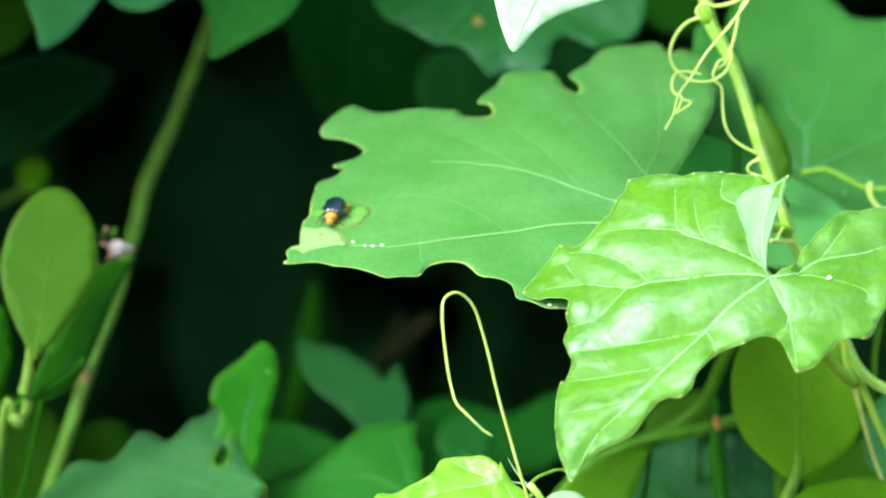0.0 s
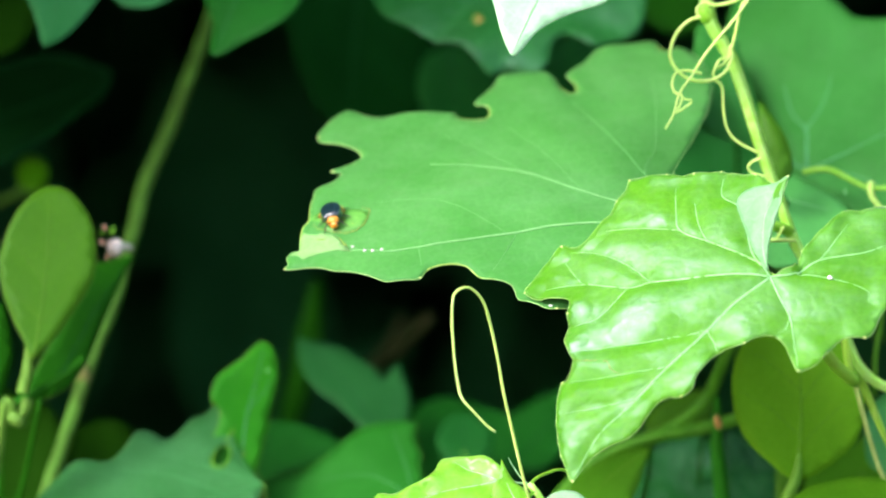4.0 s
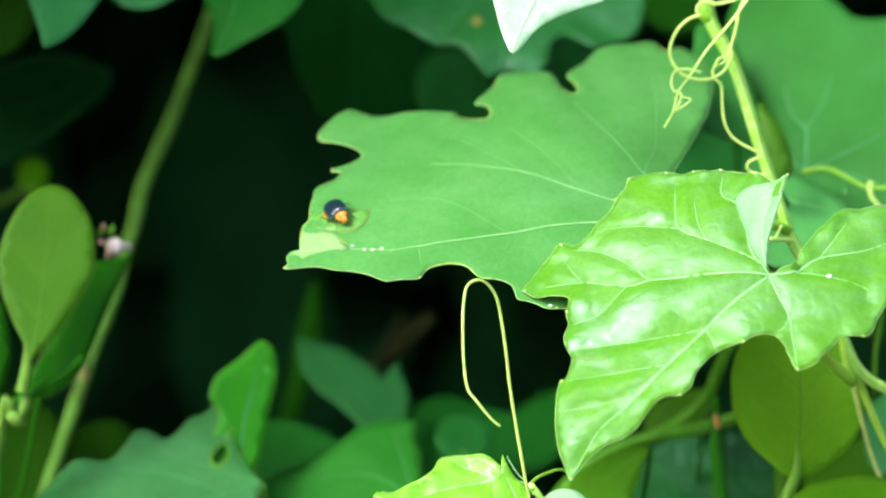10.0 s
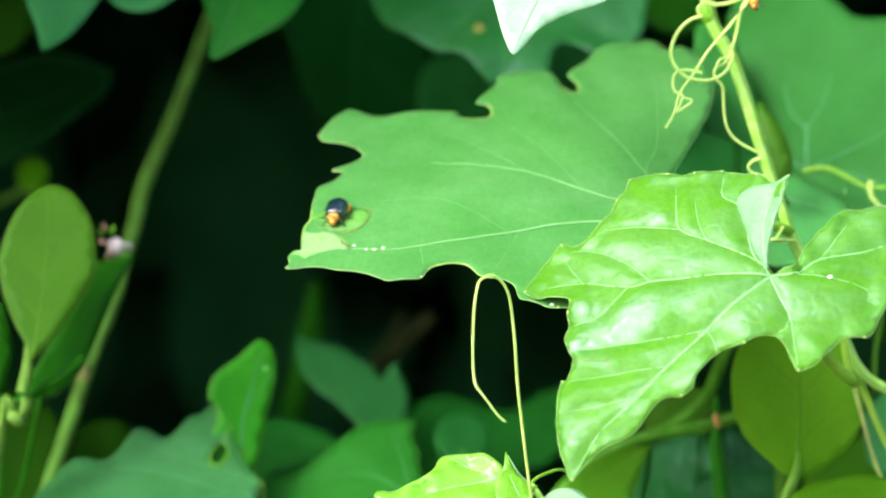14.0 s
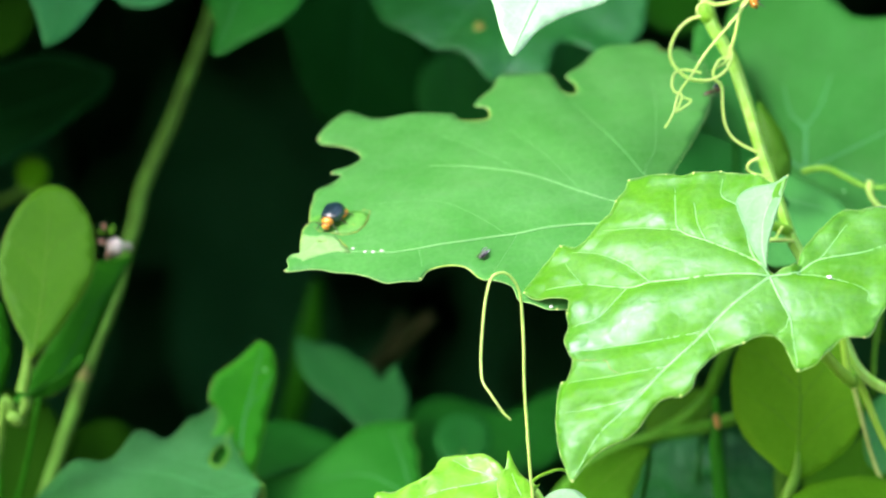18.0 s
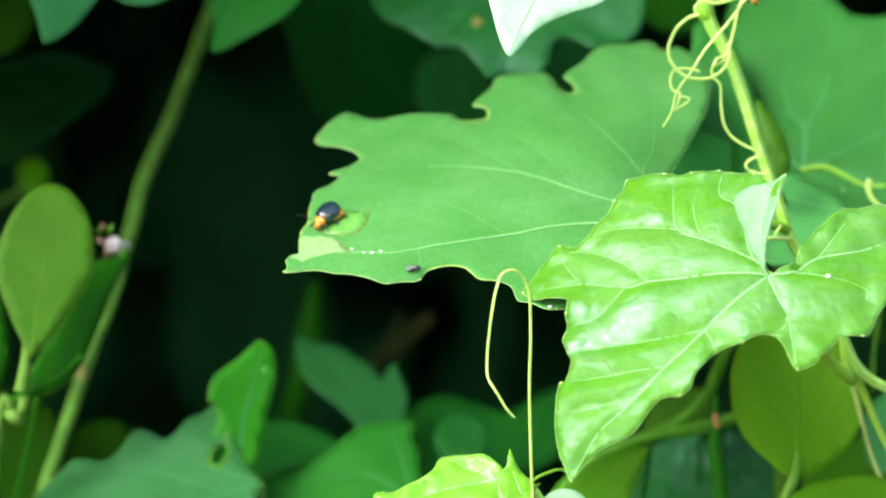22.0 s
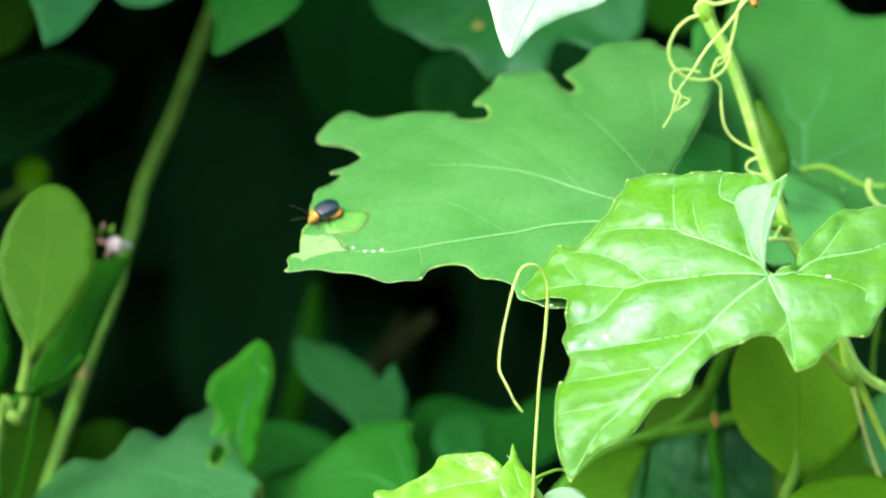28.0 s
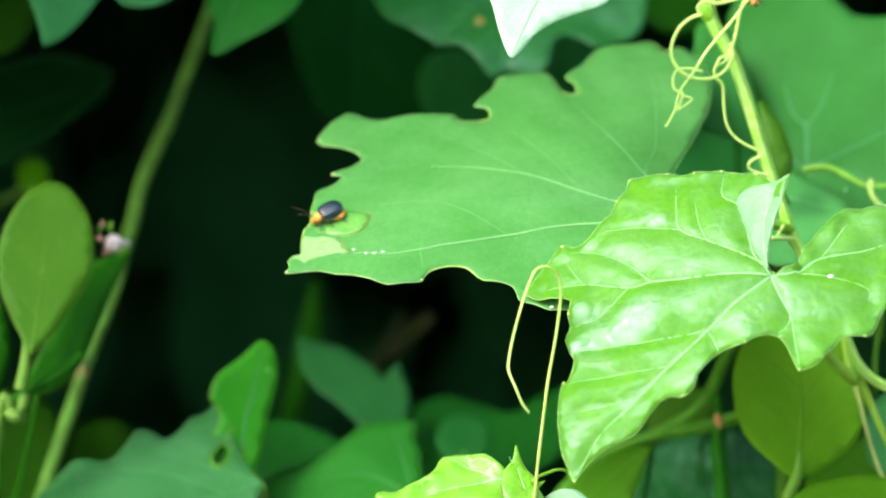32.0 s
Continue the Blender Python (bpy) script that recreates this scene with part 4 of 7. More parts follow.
def link(plant, blade, to, r=0.0009, mat=WOODY, drop=0.0):
    """The stalk from a leaf's base back to its stem."""
    a = stance(blade).translation
    b = Vector(to)
    m = a + Vector((0, 0.016, -drop)) if drop else (a + b) / 2 + Vector((0, 0.004, -0.006))
    tube("petiole", [tuple(a), tuple(m), tuple(b)], [r, r * 1.2], mat, plant, "", 8, 5)


back = thing("background_vine", (0.11, 0.09, 0.0), "mid-green vine leaves behind the stem", "vine")
stalk(back, [(0.11, 0.09, -0.02), (0.12, 0.1, 0.7), (0.105, 0.1, 1.27), (0.106, 0.1, 1.345)], [0.003, 0.0025, 0.0015])
for blade, to in (
    (leaf("leaf", back, BACKLEAF, VEIN_TEAL, at=(0.0775, 0.0600, 1.3168), turn=(58, 0, -12), bend=(-0.0012, 0, -0.001),
    margin=[(-20.0, 32.1), (-20.7, 36.8), (-20.5, 43.1), (-18.6, 49.4), (-12.6, 52.4), (-4.8, 49.7), (2.4, 45.6), (6.5, 41.5), (11.5, 40.3), (18.2, 41.0), (23.5, 36.4), (27.5, 22.8), (26.5, 0.7), (21.7, -8.2), (17.1, -10.3), (13.5, -10.8), (10.4, -10.2), (7.2, -7.1), (3.6, -4.6), (0.2, -2.9), (-3.2, -1.4), (-4.0, 1.8), (-5.0, 5.8), (-7.3, 10.5), (-10.6, 16.5), (-14.2, 22.7), (-17.8, 27.7)],
    veins=[(0.7, 0.2, [(0.0, 0.0), (-0.4, 6.1), (-1.0, 10.8), (-4.3, 14.9), (-6.7, 22.5)]),
           (0.45, 0.15, [(-1.0, 10.8), (1.8, 16.4), (3.5, 25.4)]),
           (0.6, 0.18, [(0.0, 0.0), (5.2, 3.2), (11.0, 6.8), (20.3, 12.9)]),
           (0.5, 0.18, [(0.0, 0.0), (6.7, 0.3), (14.1, -2.2), (19.1, -5.2)]),
           (0.5, 0.16, [(0.0, 0.0), (-3.2, 2.5), (-4.4, 4.7)])], label="large mid-green leaf with pale branching veins", quilt=0.4, wave=0.7, seed=11.0)[0], (0.1, 0.1, 1.30)),
    (leaf("leaf", back, LOBEGREEN, VEIN_UP, at=(0.0657, 0.0450, 1.3132), turn=(40, 0, 10), bend=(-0.002, 0, -0.003),
    margin=[(0.4, 8.8), (4.4, 7.5), (8.9, 4.8), (14.2, 0.2), (17.3, -3.3), (19.0, -7.3), (16.3, -15.3), (9.1, -21.3), (0.1, -24.7), (-3.3, -19.1), (-3.2, -9.0)],
    veins=[(0.4, 0.12, [(0.0, 0.0), (7.3, -3.6), (15.4, -6.7)])], label="light green leaf lobe", quilt=0.3, seed=12.0)[0], (0.1, 0.1, 1.28)),
    (leaf("leaf", back, BACKLEAF, VEIN_DIM, at=(0.0629, 0.0700, 1.3452), turn=(50, 0, 15), bend=(-0.002, 0, -0.002),
    margin=[(-7.2, 5.0), (-0.9, 1.6), (0.8, -9.6), (1.3, -20.3), (0.8, -29.5), (-4.3, -28.8), (-8.9, -26.5), (-12.4, -23.9), (-12.9, -15.7), (-10.5, -4.8)],
    veins=[(0.4, 0.12, [(0.0, 0.0), (-3.5, -11.2), (-3.3, -23.3)])], quilt=0.3, seed=13.0)[0], (0.066, 0.11, 1.3)),
    (leaf("leaf", back, OBOV, VEIN_OLIVE, at=(0.0693, 0.0350, 1.3143), turn=(70, 0, 0), bend=(-0.002, 0, -0.002),
    margin=[(-3.2, 18.1), (-0.8, 15.7), (1.4, 12.2), (3.1, 8.3), (3.8, 3.8), (2.6, 0.6), (-0.6, 0.0), (-2.2, 7.7)],
    veins=[(0.36, 0.14, [(0.0, 0.0), (0.4, 7.7), (-1.5, 14.8)])], label="narrow olive leaf", quilt=0.2, seed=14.0)[0], (0.1, 0.1, 1.28)),
):
    link(back, blade, to, 0.0005, DARKGREEN)
tube("tendril", [(0.0763, 0.0520, 1.3167), (0.0810, 0.0502, 1.3173), (0.0857, 0.0485, 1.3152), (0.0891, 0.0468, 1.3135), (0.0938, 0.0450, 1.3132)], [0.0006, 0.0004], SHOOTM, back, "thin green tendril", 7, 6)
tube("tendril", [(0.0898, 0.0400, 1.3146), (0.0896, 0.0400, 1.3126), (0.0904, 0.0400, 1.3106), (0.0924, 0.0400, 1.3087), (0.0958, 0.0400, 1.3078)], [0.0006, 0.0004], TENDM, back, "thin yellow tendril", 7, 6)
tube("side_shoot", [(0.0932, 0.0500, 1.2953), (0.0927, 0.0500, 1.2857), (0.0915, 0.0500, 1.2786), (0.0912, 0.0500, 1.2690)], [0.0006, 0.0006], SHRUBM, back, "", 7, 5)

over = thing("overhanging_vine", (0.17, 0.3, 0.0), "shaded vine leaves hanging over the dark gap", "vine")
stalk(over, [(0.17, 0.3, -0.02), (0.17, 0.3, 0.7), (0.16, 0.28, 1.3), (0.1, 0.2, 1.42), (0.03, 0.19, 1.42)], [0.004, 0.003, 0.0015])
spotleaf, spot_lift = leaf("leaf", over, SPOTM, VEIN_DIM, at=(0.0120, 0.1000, 1.3625), turn=(48, 0, 0), bend=(-0.0012, 0, -0.0014),
    margin=[(-29.0, -3.3), (-28.2, -9.4), (-27.1, -13.6), (-24.3, -17.6), (-20.2, -20.0), (-16.8, -22.5), (-13.5, -24.3), (-9.3, -26.0), (-6.1, -29.2), (-3.9, -32.4), (-1.7, -34.3), (-0.2, -33.6), (1.3, -32.4), (4.7, -33.3), (8.4, -33.3), (10.6, -31.3), (11.4, -27.8), (11.9, -25.3), (13.4, -23.5), (15.6, -23.1), (17.8, -24.1), (19.9, -25.6), (22.3, -25.8), (25.8, -23.4), (29.5, -21.6), (31.8, -18.1), (32.5, -11.6), (32.2, -2.2), (15.0, 2.1), (-10.0, 2.0)],
    veins=[(0.6, 0.2, [(0.0, 0.0), (-5.0, -10.3), (-10.0, -18.6), (-13.7, -24.2)]),
           (0.6, 0.2, [(0.0, 0.0), (1.1, -17.0), (1.0, -32.3)]),
           (0.5, 0.2, [(0.0, 0.0), (12.4, -10.2), (25.8, -21.2)])], label="blue-green lobed leaf with a brown bite spot", quilt=1.2, wave=2.0, seed=15.0)
link(over, spotleaf, (0.03, 0.19, 1.40))
ball("bite_rim", on_blade(spot_lift, (-4.3, -19.0), 0.05), (0.0013, 0.0017, 0.0003), RIM_DIM, spotleaf, "yellowish rim of a bite", nu=12, nv=8)
ball("bite_spot", on_blade(spot_lift, (-4.2, -19.1), 0.25), (0.0007, 0.0010, 0.0003), BITEM, spotleaf, "rusty brown bite spot", nu=10, nv=8)
for blade in (
    leaf("leaf", over, DEEPSHADE, VEIN_DARK, at=(-0.0190, 0.1700, 1.3661), turn=(65, 0, 0), bend=(-0.001, 0, -0.001),
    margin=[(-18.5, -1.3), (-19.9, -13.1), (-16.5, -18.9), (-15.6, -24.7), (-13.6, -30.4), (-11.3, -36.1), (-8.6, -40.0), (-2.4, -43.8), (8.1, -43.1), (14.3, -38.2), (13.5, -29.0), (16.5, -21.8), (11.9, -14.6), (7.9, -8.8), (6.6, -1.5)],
    veins=[(0.6, 0.2, [(-0.0, 0.0), (-1.2, -16.2), (-2.4, -36.2)])], label="leaf with the gap's shade in its very dark colour", quilt=0.3, seed=16.0)[0],
    leaf("leaf", over, MURKSHADE, VEIN_DARK, at=(0.0021, 0.1350, 1.3463), turn=(65, 0, 5), bend=(-0.001, 0, -0.001),
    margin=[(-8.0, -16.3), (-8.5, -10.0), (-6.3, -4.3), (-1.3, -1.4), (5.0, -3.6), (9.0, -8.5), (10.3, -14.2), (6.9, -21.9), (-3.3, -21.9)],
    veins=[(0.5, 0.2, [(0.0, 0.0), (-0.4, -10.0), (0.6, -19.8)])], label="leaf with shade in its dark colour", quilt=0.3, seed=17.0)[0],
):
    link(over, blade, (0.03, 0.19, 1.41))

creeper = thing("hanging_creeper", (-0.17, 0.15, 0.0), "green creeper leaves hanging over the shrub", "vine")
stalk(creeper, [(-0.17, 0.15, -0.02), (-0.17, 0.15, 0.7), (-0.165, 0.15, 1.25), (-0.12, 0.14, 1.40), (-0.06, 0.13, 1.40)], [0.003, 0.0025, 0.0015])
for blade in (
    leaf("leaf", creeper, TIPGREEN, VEIN_DIM, at=(-0.0816, 0.0800, 1.3628), turn=(50, 0, 15), bend=(-0.001, 0, -0.002),
    margin=[(-8.3, -5.0), (-10.0, -10.7), (-9.1, -16.2), (-8.6, -20.5), (-8.2, -24.0), (-5.9, -23.5), (-2.5, -21.1), (0.9, -17.7), (3.9, -13.7), (6.2, -10.5), (9.6, -3.1), (0.4, 3.4)],
    veins=[(0.5, 0.15, [(0.0, 0.0), (-3.3, -11.4), (-7.1, -22.3)])], label="pointed green leaf tip", quilt=0.3, seed=18.0)[0],
    leaf("leaf", creeper, TIPGREEN, VEIN_DIM, at=(-0.0652, 0.0850, 1.3618), turn=(45, 0, 0), bend=(-0.001, 0, -0.002),
    margin=[(-7.8, -5.4), (-5.7, -10.7), (-2.0, -12.9), (2.3, -12.6), (6.1, -10.1), (8.4, -4.5), (-0.1, 1.8)], quilt=0.3, seed=19.0)[0],
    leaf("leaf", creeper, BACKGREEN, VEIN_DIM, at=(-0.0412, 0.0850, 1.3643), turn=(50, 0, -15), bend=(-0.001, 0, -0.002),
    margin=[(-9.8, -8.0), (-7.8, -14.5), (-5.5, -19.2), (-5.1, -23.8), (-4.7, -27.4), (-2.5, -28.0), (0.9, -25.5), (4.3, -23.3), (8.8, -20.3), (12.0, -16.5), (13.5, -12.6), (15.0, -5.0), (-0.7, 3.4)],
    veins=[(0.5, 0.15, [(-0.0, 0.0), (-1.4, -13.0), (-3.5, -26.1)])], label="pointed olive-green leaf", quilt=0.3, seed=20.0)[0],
):
    link(creeper, blade, (-0.06, 0.13, 1.39))

shrub = thing("shrub", (-0.1, 0.08, 0.0), "olive-green shrub with a slanting stem and obovate leaf", "shrub")
stalk(shrub, [(-0.0490, 0.1400, 1.3671), (-0.0524, 0.1350, 1.3540), (-0.0563, 0.1300, 1.3423), (-0.0605, 0.1250, 1.3307), (-0.0641, 0.1200, 1.3223), (-0.0670, 0.1150, 1.3140), (-0.0688, 0.1100, 1.3064), (-0.0701, 0.1050, 1.3001), (-0.0722, 0.1000, 1.2914), (-0.0750, 0.0950, 1.2827), (-0.0778, 0.0900, 1.2744), (-0.0805, 0.0850, 1.2656), (-0.0829, 0.0800, 1.2571), (-0.0854, 0.0750, 1.2500), (-0.0893, 0.0700, 1.2392)], [0.0014, 0.0016, 0.0016, 0.0016, 0.0016], WOODY, label="slanting green woody stem")
stalk(shrub, [(-0.0906, 0.07, 1.2395), (-0.1, 0.08, 1.0), (-0.1, 0.08, -0.02)], [0.0016, 0.002, 0.004], name="lower_stem")
stalk(shrub, [(-0.0871, 0.038, 1.2804), (-0.0872, 0.038, 1.2769), (-0.0875, 0.038, 1.2735), (-0.0883, 0.038, 1.27)], [0.0009, 0.0011, 0.0013, 0.0014], PALEWOOD, name="petiole", label="pale green leaf stalk")
stalk(shrub, [(-0.0875, 0.04, 1.2692), (-0.0882, 0.04, 1.2666), (-0.0901, 0.04, 1.2646), (-0.0929, 0.04, 1.2638), (-0.1, 0.06, 1.2), (-0.1, 0.08, 1.0)], [0.0012, 0.0013, 0.0013, 0.0012, 0.0016, 0.0016], PALEWOOD, name="side_branch")
stalk(shrub, [(-0.0933, 0.042, 1.2656), (-0.0897, 0.042, 1.2682), (-0.0859, 0.042, 1.2704), (-0.08, 0.042, 1.2737), (-0.0755, 0.042, 1.2777)], [0.0013, 0.0013, 0.0009], DARKGREEN, name="leaf_stalk")
leaf("leaf", shrub, OBOV, VEIN_OLIVE, at=(-0.0860, 0.0350, 1.2776), turn=(72, 0, 6), bend=(-0.0012, 0, -0.0007),
    margin=[(-0.6, 0.2), (-2.0, 3.7), (-4.3, 8.7), (-6.0, 13.7), (-6.9, 20.0), (-6.2, 25.0), (-4.1, 30.5), (-1.1, 35.0), (2.5, 37.7), (5.5, 38.1), (8.5, 36.6), (11.2, 33.2), (12.9, 28.9), (13.5, 23.8), (13.0, 18.8), (11.2, 14.4), (8.2, 9.7), (5.1, 5.0), (2.1, 1.9), (0.6, -0.0)],
    veins=[(0.5, 0.15, [(0.0, 0.0), (1.9, 11.2), (3.2, 23.8), (4.3, 35.9)]),
           (0.25, 0.1, [(1.1, 6.8), (6.4, 13.7), (11.2, 18.8)]),
           (0.25, 0.1, [(2.4, 16.2), (-2.4, 23.8), (-4.7, 26.3)]),
           (0.25, 0.1, [(3.0, 22.5), (8.4, 28.9), (11.4, 30.8)]),
           (0.25, 0.1, [(1.4, 8.7), (-3.1, 13.7), (-5.6, 16.8)])], label="smooth obovate olive-green leaf", quilt=0.25, wave=0.4, seed=21.0, margin_mat=RIM_DIM, margin_r=0.09)
link(shrub, leaf("leaf", shrub, DARKGREEN, VEIN_DARK, at=(-0.0856, 0.0500, 1.2690), turn=(70, 0, 20), bend=(-0.002, 0, -0.001),
    margin=[(24.8, 32.7), (20.0, 31.5), (15.3, 30.0), (12.4, 25.1), (8.3, 19.2), (3.8, 12.7), (-0.1, 6.6), (-2.9, 1.3), (1.5, -0.3), (6.7, 2.5), (10.8, 7.6), (14.3, 14.1), (17.3, 20.0), (20.2, 25.3), (22.5, 29.3)],
    veins=[(0.4, 0.12, [(0.0, 0.0), (7.1, 8.2), (14.0, 19.3), (22.7, 30.6)])], label="narrow dark green leaf along the stem", quilt=0.2, seed=22.0, margin_mat=RIM_DIM, margin_r=0.09)[0], (-0.0953, 0.06, 1.24), 0.0005, DARKGREEN)
link(shrub, leaf("leaf", shrub, DARKGREEN, VEIN_DARK, at=(-0.0939, 0.0500, 1.2690), turn=(70, 0, 30), bend=(-0.001, 0, -0.001),
    margin=[(3.7, 21.1), (4.7, 16.6), (4.7, 11.4), (2.8, 5.0), (-0.8, -0.6), (-5.1, 1.3), (-4.0, 15.4)], quilt=0.2, seed=23.0)[0], (-0.0953, 0.06, 1.24), 0.0005, DARKGREEN)
link(shrub, leaf("leaf", shrub, SHADEOLIVE, VEIN_OLIVE, at=(-0.0929, 0.1000, 1.2627), turn=(50, 0, 0), bend=(-0.001, 0, -0.001),
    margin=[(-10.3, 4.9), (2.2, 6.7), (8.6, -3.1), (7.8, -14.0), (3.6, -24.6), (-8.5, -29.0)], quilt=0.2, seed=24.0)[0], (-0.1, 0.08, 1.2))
tube("bud_stalk", [(-0.0675, 0.0660, 1.3007), (-0.0689, 0.0630, 1.3008), (-0.0700, 0.0600, 1.3008)], [0.0008, 0.0007], BUDM, shrub, "", 7, 4)
bud_at = Vector((-0.0701, 0.0580, 1.3007)) - shrub.location
ball("flower_bud", bud_at, (0.0018, 0.0017, 0.002), BUDM, shrub, "small cream-white flower bud")
for dx, dz, r, m in ((-0.0028, 0.001, 0.0007, BUDPINK), (-0.003, 0.003, 0.0005, SHRUBM), (-0.0024, 0.0042, 0.0005, BUDPINK), (-0.0007, 0.0035, 0.0008, SHRUBM), (-0.0014, -0.0016, 0.0009, BUDPINK)):
    ball("sepal", bud_at + Vector((dx, 0.001, dz)), (r * 1.5, r * 0.8, r * 0.8), m, shrub, "", (0, random.uniform(20, 120), 0), nu=9, nv=6)
ball("node", Vector((-0.09, 0.039, 1.2646)) - shrub.location, (0.0022, 0.0016, 0.0016), PALEWOOD, shrub, "", (0, 40, 0))

ball("node", Vector((-0.0793, 0.088, 1.2735)) - shrub.location, (0.0034, 0.0018, 0.0018), NODEM, shrub, "pale brownish swollen node", (0, 68, 0))

low = thing("low_creeper", (-0.06, 0.09, 0.0), "low creeper with lobed green leaves", "vine")
stalk(low, [(-0.06, 0.09, -0.02), (-0.05, 0.12, 0.6), (-0.04, 0.12, 1.1), (-0.035, 0.11, 1.2)], [0.003, 0.0025, 0.0015])
lobed, lobed_lift = leaf("leaf", low, MIDGREEN, VEIN_DIM, at=(-0.0388, 0.0500, 1.2500), turn=(48, 0, 0), bend=(-0.0014, 0, -0.0016),
    margin=[(-47.8, -1.0), (-45.2, 2.4), (-43.0, 5.8), (-40.3, 8.6), (-37.6, 8.7), (-34.2, 7.6), (-31.6, 8.8), (-29.5, 11.9), (-27.6, 15.4), (-25.6, 16.2), (-23.4, 15.1), (-21.1, 13.3), (-19.1, 14.2), (-17.1, 16.8), (-15.6, 19.0), (-13.2, 19.9), (-11.0, 22.4), (-9.8, 24.9), (-8.2, 27.3), (-6.9, 24.9), (-6.3, 20.8), (-6.3, 17.1), (-6.5, 13.8), (-5.3, 9.9), (-3.5, 5.7), (-1.5, 2.5), (0.1, 0.4), (-0.2, -2.1), (-2.3, -7.2), (-9.1, -18.9), (-28.1, -20.3), (-45.2, -11.6), (-49.1, -5.2)],
    veins=[(0.7, 0.2, [(0.0, 0.0), (-7.1, -2.1), (-16.6, -5.4), (-27.3, -8.6)]),
           (0.5, 0.15, [(0.0, 0.0), (-3.7, 2.5), (-12.2, 5.8), (-21.9, 9.7)]),
           (0.45, 0.15, [(0.0, 0.0), (-3.7, 6.0), (-7.6, 15.8)]),
           (0.5, 0.15, [(-7.1, -2.1), (-19.3, 3.2), (-31.4, 5.6)])],
    holes=[[(-8.5, 11.6), (-7.4, 10.6), (-7.4, 8.3), (-8.6, 6.1), (-10.0, 6.0), (-10.5, 7.4), (-9.9, 9.7)], [(-7.6, 23.2), (-6.9, 21.1), (-7.0, 17.8), (-7.7, 16.5), (-8.1, 18.5), (-7.9, 21.2)]], label="lobed green leaf with a gnawed hole", quilt=0.4, wave=0.8, seed=25.0, margin_mat=RIM_DIM, margin_r=0.09)
for path, r in (([(-8.5, 12.1), (-7.1, 10.9), (-7.1, 8.1), (-8.4, 5.6), (-10.1, 5.5), (-10.9, 7.3), (-10.1, 9.8), (-9.0, 11.7)], 0.0003), ([(-8.2, 27.0), (-6.8, 24.5), (-6.3, 20.6), (-6.3, 16.9), (-7.1, 15.1), (-8.0, 12.9)], 0.00035)):
    q = spline(path, 4)
    q = np.column_stack([q, lobed_lift(q)]) / 1000
    v, f = tube_data(q, [r * 0.5, r, r, r * 0.5], 6)
    mesh_ob("gnawed_margin", v, f, SHRUBM, lobed, "dry yellowish bite margin")
